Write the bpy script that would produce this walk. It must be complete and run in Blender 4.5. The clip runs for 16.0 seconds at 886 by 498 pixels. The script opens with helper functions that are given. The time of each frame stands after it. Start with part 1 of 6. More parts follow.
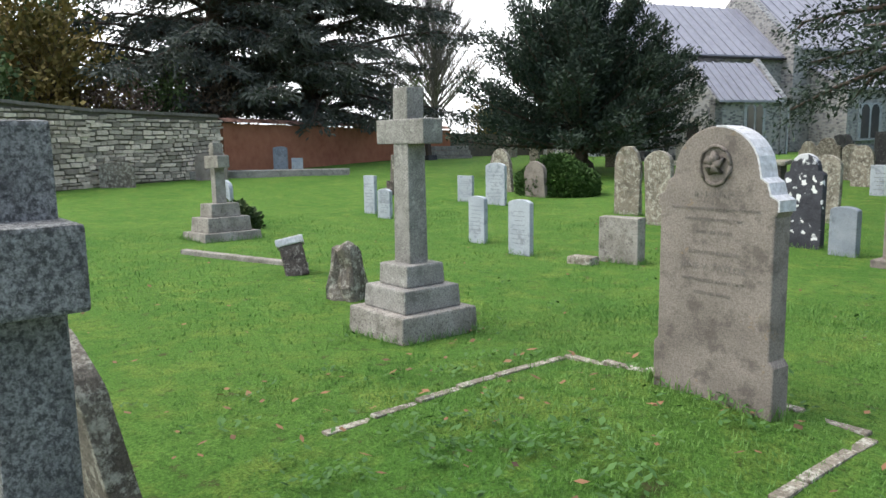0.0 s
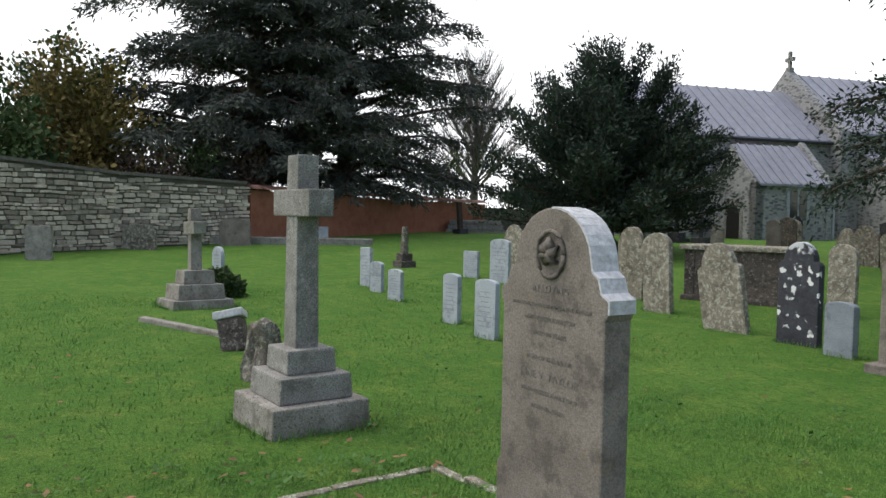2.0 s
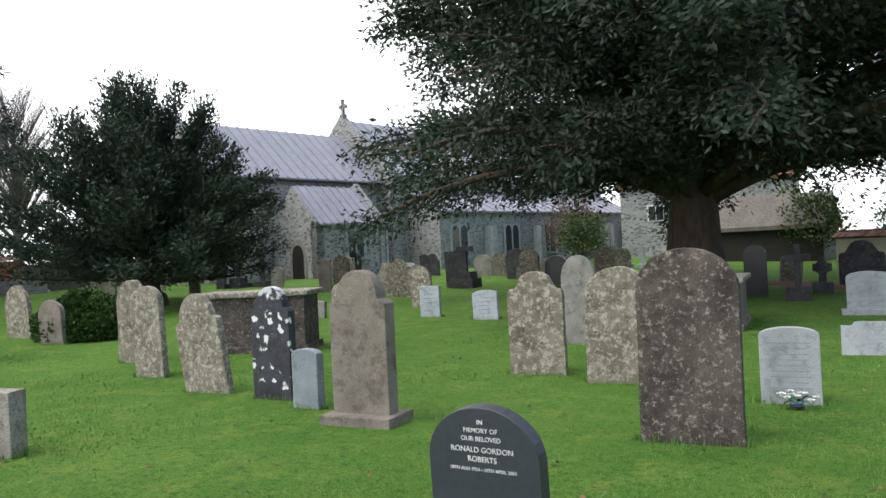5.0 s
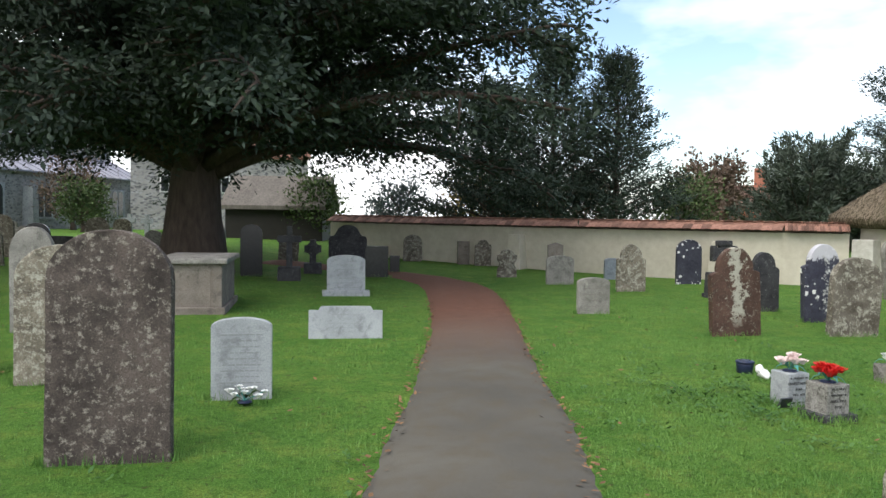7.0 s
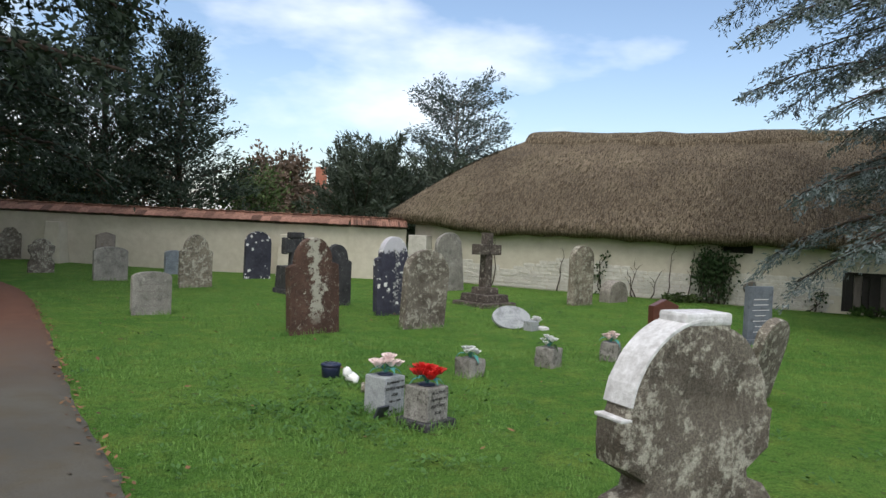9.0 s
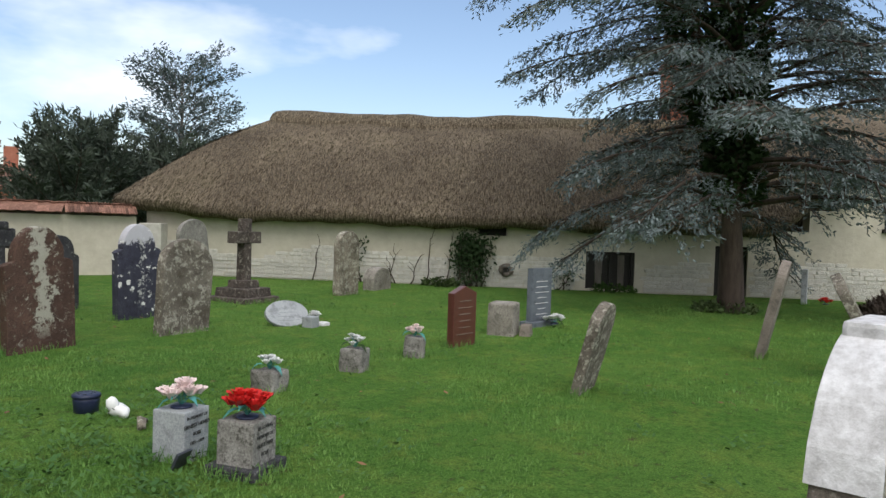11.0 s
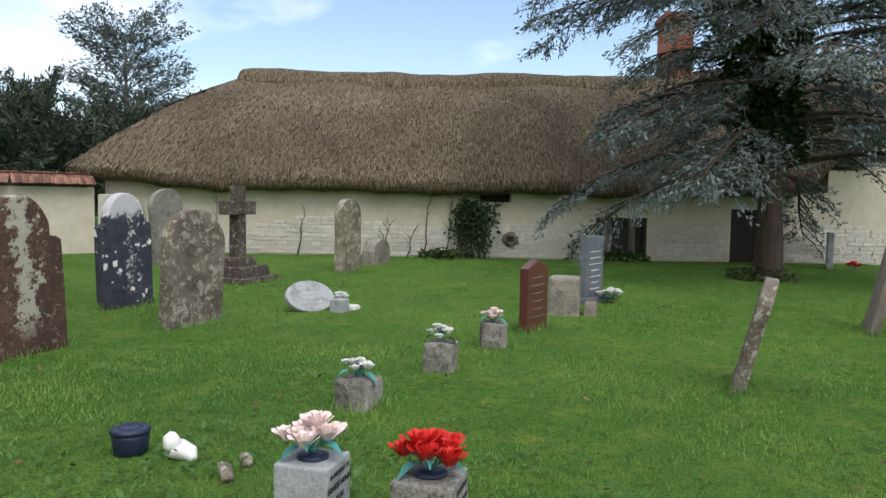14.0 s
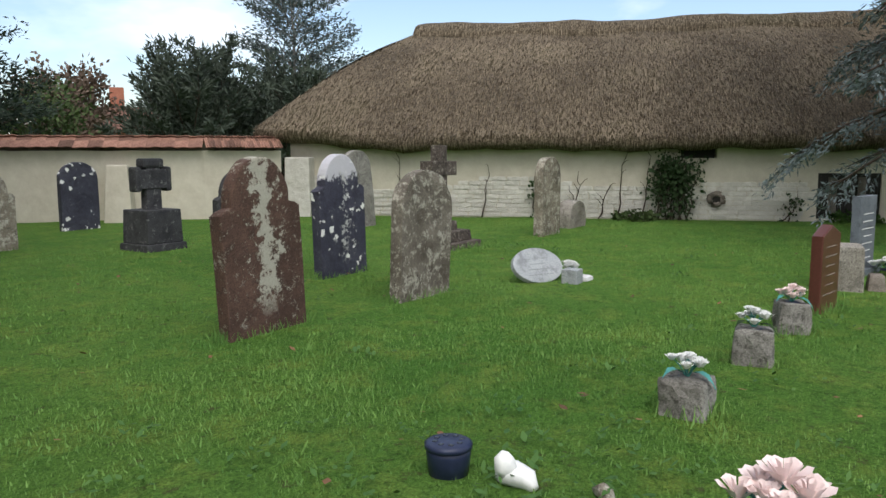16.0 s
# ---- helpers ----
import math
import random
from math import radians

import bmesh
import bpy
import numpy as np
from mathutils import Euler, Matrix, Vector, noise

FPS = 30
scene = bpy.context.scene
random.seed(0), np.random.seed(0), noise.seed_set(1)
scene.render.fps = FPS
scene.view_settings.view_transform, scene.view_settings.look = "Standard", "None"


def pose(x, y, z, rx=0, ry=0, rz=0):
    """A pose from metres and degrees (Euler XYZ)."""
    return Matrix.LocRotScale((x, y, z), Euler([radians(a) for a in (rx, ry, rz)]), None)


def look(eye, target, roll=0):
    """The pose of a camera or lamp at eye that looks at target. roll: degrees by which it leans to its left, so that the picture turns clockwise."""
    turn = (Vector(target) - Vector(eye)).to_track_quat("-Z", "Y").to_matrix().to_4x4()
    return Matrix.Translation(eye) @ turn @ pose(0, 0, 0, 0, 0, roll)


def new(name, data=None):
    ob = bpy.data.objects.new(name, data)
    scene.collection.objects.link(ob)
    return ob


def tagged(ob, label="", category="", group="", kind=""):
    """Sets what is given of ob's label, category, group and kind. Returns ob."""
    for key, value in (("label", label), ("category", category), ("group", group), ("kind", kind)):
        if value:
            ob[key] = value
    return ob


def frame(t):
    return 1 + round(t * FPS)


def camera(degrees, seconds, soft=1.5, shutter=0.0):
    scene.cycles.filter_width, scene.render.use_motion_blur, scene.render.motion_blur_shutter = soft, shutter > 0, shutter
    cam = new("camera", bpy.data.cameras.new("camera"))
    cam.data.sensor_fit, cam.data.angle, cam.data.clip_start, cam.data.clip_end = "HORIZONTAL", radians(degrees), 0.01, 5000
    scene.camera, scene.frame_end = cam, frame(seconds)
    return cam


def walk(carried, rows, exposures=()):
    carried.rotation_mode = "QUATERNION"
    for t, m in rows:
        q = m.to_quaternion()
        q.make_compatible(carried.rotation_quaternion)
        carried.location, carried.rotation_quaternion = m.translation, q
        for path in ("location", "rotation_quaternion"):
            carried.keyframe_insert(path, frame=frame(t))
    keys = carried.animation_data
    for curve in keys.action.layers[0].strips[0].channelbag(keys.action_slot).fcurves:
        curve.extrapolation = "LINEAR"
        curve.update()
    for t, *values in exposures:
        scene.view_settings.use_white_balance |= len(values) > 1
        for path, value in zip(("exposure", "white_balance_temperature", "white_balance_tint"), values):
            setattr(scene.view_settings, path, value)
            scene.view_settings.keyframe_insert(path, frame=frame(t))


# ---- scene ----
cam = camera(60.6, 16.0)
PATH = [
    (0, (-1.13, -3.746, 1.674), (-2.669, -2.5, 1.394), -0.9),
    (0.5, (-1.06, -3.469, 1.665), (-2.677, -2.324, 1.393), -1.6),
    (1, (-1.027, -3.15, 1.685), (-2.675, -2.041, 1.451), -1.4),
    (1.5, (-0.939, -2.761, 1.701), (-2.598, -1.65, 1.57), 1.2),
    (2, (-0.886, -2.338, 1.693), (-2.521, -1.191, 1.603), 1.1),
    (2.5, (-0.893, -1.897, 1.699), (-2.417, -0.603, 1.638), -0.4),
    (3, (-0.747, -1.537, 1.69), (-2.25, -0.218, 1.661), -1.0),
    (3.5, (-0.672, -1.097, 1.687), (-2.028, 0.373, 1.665), -1.6),
    (4, (-0.663, -0.656, 1.677), (-1.862, 0.945, 1.67), -2.8),
    (4.2, (-0.631, -0.507, 1.684), (-1.788, 1.124, 1.689), -3.0),
    (6.3, (-0.11, 0.435, 1.804), (-0.268, 2.428, 1.749), -0.8),
    (6.5, (-0.042, 0.552, 1.809), (-0.103, 2.55, 1.741), -0.5),
    (7, (0.051, 0.966, 1.796), (0.383, 2.936, 1.714), 0.8),
    (7.5, (0.218, 1.364, 1.737), (0.818, 3.27, 1.653), 1.5),
    (8, (0.332, 1.71, 1.731), (1.156, 3.531, 1.656), 1.8),
    (8.5, (0.49, 2.195, 1.675), (1.642, 3.828, 1.613), 2.3),
    (9, (0.645, 2.544, 1.64), (1.978, 4.034, 1.581), 2.7),
    (9.5, (0.83, 2.935, 1.615), (2.312, 4.277, 1.561), 2.6),
    (10, (0.855, 3.347, 1.601), (2.435, 4.572, 1.556), 2.9),
    (10.2, (0.887, 3.484, 1.594), (2.513, 4.648, 1.547), 2.7),
    (12.3, (1.521, 4.935, 1.541), (3.387, 5.649, 1.452), 1.3),
    (12.5, (1.542, 5.068, 1.548), (3.406, 5.787, 1.454), 1.2),
    (13, (1.617, 5.444, 1.524), (3.476, 6.176, 1.428), 1.1),
    (13.5, (1.81, 5.75, 1.48), (3.663, 6.496, 1.379), 1.1),
    (14, (1.979, 6.035, 1.457), (3.818, 6.808, 1.316), 1.0),
    (14.5, (2.102, 6.397, 1.422), (3.934, 7.173, 1.214), 1.1),
    (15, (2.233, 6.721, 1.409), (4.022, 7.582, 1.169), 0.7),
    (15.5, (2.368, 7.052, 1.422), (4.111, 8.0, 1.17), 0.5),
    (16, (2.396, 7.438, 1.412), (4.051, 8.533, 1.164), -0.1),
]
walk(cam, [(t, look(e, g, r)) for t, e, g, r in PATH], [(0, 1.4), (1.2, 0.9), (3.0, 0.72), (4.2, 1.02), (6.3, 1.3), (8.0, 0.85), (10, 0.66), (13, 0.65), (14.8, 0.95), (16, 0.78)])

# ---- world, sun, exposure ----
world = bpy.data.worlds.new("sky")
scene.world = world
world.use_nodes = True
wn, wl = world.node_tree.nodes, world.node_tree.links
wn.clear()
wout = wn.new("ShaderNodeOutputWorld")
wbg = wn.new("ShaderNodeBackground")
sky = wn.new("ShaderNodeTexSky")
sky.sky_type = "NISHITA"
sky.sun_disc = False
sky.sun_elevation = radians(55)
sky.sun_rotation = radians(229)
sky.air_density, sky.dust_density, sky.ozone_density = 1.0, 1.2, 1.4
wtc = wn.new("ShaderNodeTexCoord")
wmap = wn.new("ShaderNodeMapping")
wmap.inputs["Scale"].default_value = (1.0, 1.0, 2.6)
wmap.inputs["Location"].default_value = (0.35, 0.1, 0.0)
cloud = wn.new("ShaderNodeTexNoise")
cloud.inputs["Scale"].default_value = 2.1
cloud.inputs["Detail"].default_value = 6
cloud.inputs["Roughness"].default_value = 0.52
sep = wn.new("ShaderNodeSeparateXYZ")
west = wn.new("ShaderNodeMath")
west.operation = "MULTIPLY_ADD"
west.inputs[1].default_value, west.inputs[2].default_value = -0.22, 0.05
add = wn.new("ShaderNodeMath")
cover = wn.new("ShaderNodeValToRGB")
cover.color_ramp.elements[0].position, cover.color_ramp.elements[1].position = 0.37, 0.6
white = wn.new("ShaderNodeMix")
white.data_type = "RGBA"
white.inputs["B"].default_value = (8.6, 8.75, 9.0, 1)
bright = wn.new("ShaderNodeMix")
bright.data_type, bright.blend_type = "RGBA", "MULTIPLY"
bright.inputs["Factor"].default_value = 1
bright.inputs["B"].default_value = (1.12, 1.1, 1.1, 1)
wl.new(wtc.outputs["Generated"], wmap.inputs["Vector"])
wl.new(wmap.outputs["Vector"], cloud.inputs["Vector"])
wl.new(wtc.outputs["Generated"], sep.inputs["Vector"])
wl.new(sep.outputs["X"], west.inputs[0])
wl.new(cloud.outputs["Fac"], add.inputs[0])
wl.new(west.outputs[0], add.inputs[1])
wl.new(add.outputs[0], cover.inputs["Fac"])
wl.new(cover.outputs["Color"], white.inputs["Factor"])
wl.new(sky.outputs["Color"], bright.inputs["A"])
wl.new(bright.outputs["Result"], white.inputs["A"])
wl.new(white.outputs["Result"], wbg.inputs["Color"])
wbg.inputs["Strength"].default_value = 0.105
wl.new(wbg.outputs[0], wout.inputs[0])
sun = new("sun", bpy.data.lights.new("sun", "SUN"))
sun.data.energy, sun.data.angle, sun.data.color = 1.1, radians(40), (1.0, 0.95, 0.88)
sun.matrix_world = look((-14, -12, 26), (0, 0, 0))


# ---- materials ----
def material(name, rough=0.8, metal=0.0, spec=0.3):
    m = bpy.data.materials.new(name)
    m.use_nodes = True
    b = m.node_tree.nodes["Principled BSDF"]
    b.inputs["Roughness"].default_value, b.inputs["Metallic"].default_value = rough, metal
    b.inputs["Specular IOR Level"].default_value = spec
    return m, m.node_tree.nodes, m.node_tree.links, b


def coords(n, l, scale=(1, 1, 1), kind="Object"):
    tc, mp = n.new("ShaderNodeTexCoord"), n.new("ShaderNodeMapping")
    mp.inputs["Scale"].default_value = scale
    l.new(tc.outputs[kind], mp.inputs["Vector"])
    return mp.outputs["Vector"]


def noise_tex(n, l, vec, scale, detail=5, rough=0.6):
    t = n.new("ShaderNodeTexNoise")
    t.inputs["Scale"].default_value, t.inputs["Detail"].default_value, t.inputs["Roughness"].default_value = scale, detail, rough
    l.new(vec, t.inputs["Vector"])
    return t.outputs["Fac"]


def ramp(n, l, fac, stops):
    r = n.new("ShaderNodeValToRGB")
    e = r.color_ramp.elements
    while len(e) < len(stops):
        e.new(0.5)
    for k, (p, c) in zip(e, stops):
        k.position, k.color = p, (*c, 1) if len(c) == 3 else c
    l.new(fac, r.inputs["Fac"])
    return r.outputs["Color"]


def mixed(n, l, fac, a, b, mode="MIX"):
    m = n.new("ShaderNodeMix")
    m.data_type, m.blend_type = "RGBA", mode
    for s, v in ((m.inputs["Factor"], fac), (m.inputs["A"], a), (m.inputs["B"], b)):
        if isinstance(v, (int, float)):
            s.default_value = v
        elif isinstance(v, tuple):
            s.default_value = (*v, 1)
        else:
            l.new(v, s)
    return m.outputs["Result"]


def bump(n, l, b, height, strength, dist):
    k = n.new("ShaderNodeBump")
    k.inputs["Strength"].default_value, k.inputs["Distance"].default_value = strength, dist
    l.new(height, k.inputs["Height"])
    l.new(k.outputs["Normal"], b.inputs["Normal"])


def stone(name, dark, light, lichen, amount=0.5, patch=9.0, rough=0.85, relief=0.5, dots=None, cap=None, streak=None, grain=0.55, moss=None):
    """Weathered stone: a mottled body with ragged blotches of lichen.
    dots: colour of round lichen spots; cap: (height, colour) of a crust over the top; streak: (x, half width, colour) of a run of lichen down the face."""
    m, n, l, b = material(name, rough)
    info = n.new("ShaderNodeObjectInfo")
    tc = n.new("ShaderNodeTexCoord")
    off = n.new("ShaderNodeVectorMath")
    off.operation = "MULTIPLY_ADD"
    off.inputs[1].default_value = (37, 19, 53)
    l.new(info.outputs["Random"], off.inputs[0])
    l.new(tc.outputs["Object"], off.inputs[2])
    v = off.outputs[0]
    big, mid, fine = noise_tex(n, l, v, 2.6, 5), noise_tex(n, l, v, patch, 8, 0.74), noise_tex(n, l, v, 85, 4, 0.7)
    ragged = mixed(n, l, 0.3, mid, noise_tex(n, l, v, 38, 4, 0.7))
    body = ramp(n, l, big, [(0.3, dark), (0.72, light)])
    col = mixed(n, l, grain, body, ramp(n, l, fine, [(0.36, (0.2, 0.2, 0.2)), (0.62, (1.15, 1.15, 1.15))]), "MULTIPLY")
    stain = noise_tex(n, l, v, 6.5, 6, 0.7)
    col = mixed(n, l, ramp(n, l, stain, [(0.52, (0, 0, 0)), (0.64, (0.6, 0.6, 0.6))]), col, tuple(c * 0.45 for c in dark))
    a = 0.66 - 0.25 * amount
    mask = ramp(n, l, ragged, [(a - 0.02, (0, 0, 0)), (a + 0.06, (0.85, 0.85, 0.85))])
    col = mixed(n, l, mask, col, mixed(n, l, 0.5, lichen, ramp(n, l, fine, [(0.35, tuple(c * 0.4 for c in lichen)), (0.65, lichen)])))
    if moss:
        green = ramp(n, l, mixed(n, l, 0.3, noise_tex(n, l, v, 4.2, 6, 0.7), fine), [(0.55, (0, 0, 0)), (0.62, (0.8, 0.8, 0.8))])
        col = mixed(n, l, green, col, moss)
    sep = n.new("ShaderNodeSeparateXYZ")
    l.new(tc.outputs["Object"], sep.inputs[0])

    def jagged(value, swing):
        k = n.new("ShaderNodeMath")
        k.operation = "MULTIPLY_ADD"
        k.inputs[1].default_value = swing
        l.new(noise_tex(n, l, v, 9, 7, 0.75), k.inputs[0])
        l.new(value, k.inputs[2])
        return k.outputs[0]

    if streak:
        x0, half, tone = streak
        d = n.new("ShaderNodeMath")
        d.inputs[1].default_value = -x0
        l.new(sep.outputs["X"], d.inputs[0])
        k = n.new("ShaderNodeMath")
        k.operation = "ABSOLUTE"
        l.new(d.outputs[0], k.inputs[0])
        run = ramp(n, l, jagged(k.outputs[0], 1.3), [(half + 0.58, (0.9, 0.9, 0.9)), (half + 0.64, (0, 0, 0))])
        low = ramp(n, l, sep.outputs["Z"], [(0.1, (0, 0, 0)), (0.35, (1, 1, 1))])
        col = mixed(n, l, mixed(n, l, 1.0, run, low, "MULTIPLY"), col, mixed(n, l, fine, tuple(c * 0.5 for c in tone), tone))
    if cap:
        z0, tone = cap
        k = n.new("ShaderNodeMath")
        k.inputs[1].default_value = -z0
        l.new(sep.outputs["Z"], k.inputs[0])
        col = mixed(n, l, ramp(n, l, jagged(k.outputs[0], 0.6), [(0.31, (0, 0, 0)), (0.35, (0.9, 0.9, 0.9))]), col, mixed(n, l, fine, tuple(c * 0.75 for c in tone), tone))
    if dots:
        vo = n.new("ShaderNodeTexVoronoi")
        vo.inputs["Scale"].default_value = 8.5
        nz = n.new("ShaderNodeTexNoise")
        nz.inputs["Scale"].default_value, nz.inputs["Detail"].default_value = 14, 4
        l.new(v, nz.inputs["Vector"])
        wob = n.new("ShaderNodeVectorMath")
        wob.operation = "MULTIPLY_ADD"
        wob.inputs[1].default_value = (0.12, 0.12, 0.12)
        l.new(nz.outputs["Color"], wob.inputs[0])
        l.new(v, wob.inputs[2])
        l.new(wob.outputs[0], vo.inputs["Vector"])
        keep = ramp(n, l, noise_tex(n, l, v, 2.6, 2), [(0.49, (0, 0, 0)), (0.53, (1, 1, 1))])
        spot = mixed(n, l, 1.0, ramp(n, l, vo.outputs["Distance"], [(0.3, (1, 1, 1)), (0.36, (0, 0, 0))]), keep, "MULTIPLY")
        col = mixed(n, l, spot, col, dots)
    l.new(col, b.inputs["Base Color"])
    bump(n, l, b, mixed(n, l, 0.5, ragged, fine), relief, 0.014)
    return m


def plain(name, c1, c2, scale=12, rough=0.6, relief=0.2, metal=0.0, spec=0.3, stretch=(1, 1, 1), rand=0.0, dist=0.01):
    m, n, l, b = material(name, rough, metal, spec)
    v = coords(n, l, stretch)
    f, g = noise_tex(n, l, v, scale, 5, 0.65), noise_tex(n, l, v, scale * 0.13, 3)
    col = mixed(n, l, 0.35, ramp(n, l, f, [(0.3, c1), (0.7, c2)]), ramp(n, l, g, [(0.3, c1), (0.7, c2)]))
    if rand:
        info = n.new("ShaderNodeObjectInfo")
        geo = n.new("ShaderNodeNewGeometry")
        s = n.new("ShaderNodeMath")
        s.operation = "ADD"
        l.new(info.outputs["Random"], s.inputs[0])
        l.new(geo.outputs["Random Per Island"], s.inputs[1])
        fr = n.new("ShaderNodeMath")
        fr.operation = "FRACT"
        l.new(s.outputs[0], fr.inputs[0])
        k = ramp(n, l, fr.outputs[0], [(0, (1 - rand,) * 3), (1, (1 + rand,) * 3)])
        col = mixed(n, l, 1.0, col, k, "MULTIPLY")
    l.new(col, b.inputs["Base Color"])
    if relief:
        bump(n, l, b, f, relief, dist)
    return m


def foliage_mat(name, c1, c2, rough=0.75):
    m, n, l, b = material(name, rough, 0, 0.2)
    geo = n.new("ShaderNodeNewGeometry")
    big = noise_tex(n, l, coords(n, l), 0.7, 3)
    col = mixed(n, l, 0.5, ramp(n, l, geo.outputs["Random Per Island"], [(0, c1), (1, c2)]), ramp(n, l, big, [(0.35, c1), (0.65, c2)]))
    l.new(col, b.inputs["Base Color"])
    return m


M_GREY = stone("grey_stone", (0.21, 0.2, 0.18), (0.38, 0.36, 0.33), (0.46, 0.45, 0.4), 0.35, grain=0.7)
M_GRANITE = stone("rough_granite", (0.2, 0.2, 0.2), (0.34, 0.34, 0.33), (0.055, 0.055, 0.055), 0.62, 42, 0.9, 0.9, grain=0.8)
M_LICHEN = stone("lichened_stone", (0.13, 0.11, 0.085), (0.33, 0.29, 0.23), (0.52, 0.5, 0.42), 0.58, 11, 0.9, 0.8)
M_TAN = stone("tan_stone", (0.17, 0.145, 0.125), (0.3, 0.26, 0.225), (0.3, 0.2, 0.1), 0.2, 5, grain=0.45)
M_MOTTLED = stone("mottled_stone", (0.05, 0.04, 0.036), (0.15, 0.12, 0.105), (0.36, 0.33, 0.28), 0.46, 15, 0.9, 0.9)
M_GREYMOT = stone("grey_mottled_stone", (0.09, 0.075, 0.058), (0.25, 0.22, 0.185), (0.47, 0.45, 0.38), 0.56, 11, 0.9, 1.0)
M_MOSSY = stone("mossy_lichened_stone", (0.13, 0.11, 0.085), (0.33, 0.29, 0.23), (0.5, 0.48, 0.4), 0.55, 11, 0.9, 0.8, moss=(0.09, 0.06, 0.02))
M_BROWN = stone("brown_sandstone", (0.06, 0.034, 0.026), (0.13, 0.075, 0.057), (0.38, 0.35, 0.29), 0.36, 13, 0.9, 0.7, streak=(0.02, 0.12, (0.52, 0.5, 0.42)))
M_DARK = stone("dark_stone", (0.03, 0.03, 0.035), (0.08, 0.08, 0.085), (0.22, 0.22, 0.21), 0.36, 12)
M_SPOT = stone("spotted_slate", (0.035, 0.035, 0.055), (0.075, 0.075, 0.1), (0.14, 0.14, 0.16), 0.3, 10, 0.7, 0.3, (0.72, 0.72, 0.71))
M_CAPPED = stone("lichen_capped_slate", (0.035, 0.035, 0.06), (0.075, 0.075, 0.105), (0.14, 0.14, 0.16), 0.3, 10, 0.7, 0.4, (0.75, 0.75, 0.73), (1.13, (0.62, 0.61, 0.66)), (0.06, 0.03, (0.66, 0.66, 0.64)))
M_WHITECAP = stone("white_topped_slate", (0.035, 0.035, 0.045), (0.075, 0.075, 0.09), (0.14, 0.14, 0.15), 0.3, 10, 0.7, 0.3, (0.72, 0.72, 0.71), (1.3, (0.68, 0.68, 0.7)))
M_WHITE = stone("white_marble", (0.33, 0.36, 0.4), (0.46, 0.49, 0.53), (0.38, 0.39, 0.38), 0.15, 8, 0.6, 0.2, grain=0.25)
M_PALE = stone("pale_granite", (0.3, 0.32, 0.34), (0.44, 0.46, 0.48), (0.25, 0.26, 0.27), 0.3, 60, 0.6, 0.2, grain=0.4)
M_BLUE = stone("blue_grey_granite", (0.2, 0.23, 0.27), (0.32, 0.35, 0.39), (0.16, 0.18, 0.21), 0.4, 70, 0.55, 0.2)
M_BLUEDARK = stone("dark_blue_grey_slate", (0.1, 0.115, 0.14), (0.17, 0.19, 0.22), (0.12, 0.13, 0.15), 0.3, 40, 0.55, 0.2, grain=0.3)
M_SLATE = plain("smooth_slate", (0.03, 0.035, 0.045), (0.05, 0.055, 0.068), 30, 0.4, 0.05, 0, 0.5)
M_RED = plain("red_granite", (0.07, 0.022, 0.018), (0.13, 0.045, 0.035), 90, 0.28, 0.04, 0, 0.5)
M_BLACK = plain("black_granite", (0.012, 0.013, 0.015), (0.03, 0.03, 0.033), 90, 0.25, 0.04, 0, 0.5)
M_CHALK = plain("white_bird_lime", (0.3, 0.29, 0.29), (0.76, 0.76, 0.78), 28, 0.9, 0.6)
M_LETTER = plain("pale_lettering", (0.6, 0.6, 0.6), (0.7, 0.7, 0.7), 30, 0.8, 0)
M_INK = plain("dark_lettering", (0.03, 0.03, 0.03), (0.06, 0.06, 0.06), 30, 0.8, 0)
M_CUT = plain("cut_lettering", (0.14, 0.125, 0.11), (0.2, 0.18, 0.16), 30, 0.9, 0)
M_FAINT = plain("faint_cut_lettering", (0.2, 0.21, 0.22), (0.28, 0.29, 0.3), 30, 0.9, 0)
M_PLASTER = plain("limewashed_plaster", (0.46, 0.42, 0.34), (0.62, 0.58, 0.49), 3.5, 0.9, 0.5, dist=0.03)
M_LIMESTONE = plain("limewashed_stone", (0.46, 0.44, 0.39), (0.68, 0.66, 0.62), 8, 0.9, 0.9, rand=0.08, dist=0.03)
M_TIMBER = plain("black_timber", (0.012, 0.011, 0.01), (0.03, 0.027, 0.024), 20, 0.6, 0.3)
M_GLASS = plain("window_glass", (0.02, 0.025, 0.03), (0.04, 0.045, 0.05), 2, 0.08, 0, 0, 0.6)
M_CURTAIN = plain("pale_curtain", (0.5, 0.5, 0.5), (0.62, 0.62, 0.62), 3, 0.9, 0)
M_TILE = plain("clay_tile", (0.12, 0.055, 0.04), (0.3, 0.165, 0.12), 9, 0.85, 0.6, rand=0.5)
M_BRICK = plain("red_brick", (0.22, 0.075, 0.05), (0.36, 0.15, 0.1), 14, 0.9, 0.5, rand=0.25)
M_COB = plain("red_cob", (0.24, 0.085, 0.05), (0.4, 0.17, 0.1), 2.4, 0.95, 0.6, dist=0.04)
M_RUBBLE = plain("rubble_stone", (0.26, 0.215, 0.165), (0.6, 0.52, 0.43), 5, 0.92, 0.9, rand=0.5)
M_MORTAR = plain("old_mortar", (0.08, 0.07, 0.055), (0.17, 0.15, 0.12), 8, 0.95, 0.6)
M_CHURCH = None
M_LEAD = plain("lead_roof", (0.2, 0.2, 0.24), (0.31, 0.31, 0.36), 3, 0.55, 0.15, 0, 0.4, (1, 1, 0.3))
M_BARK = plain("brown_bark", (0.035, 0.025, 0.02), (0.1, 0.075, 0.06), 9, 0.95, 0.9, stretch=(1, 1, 0.25), dist=0.04)
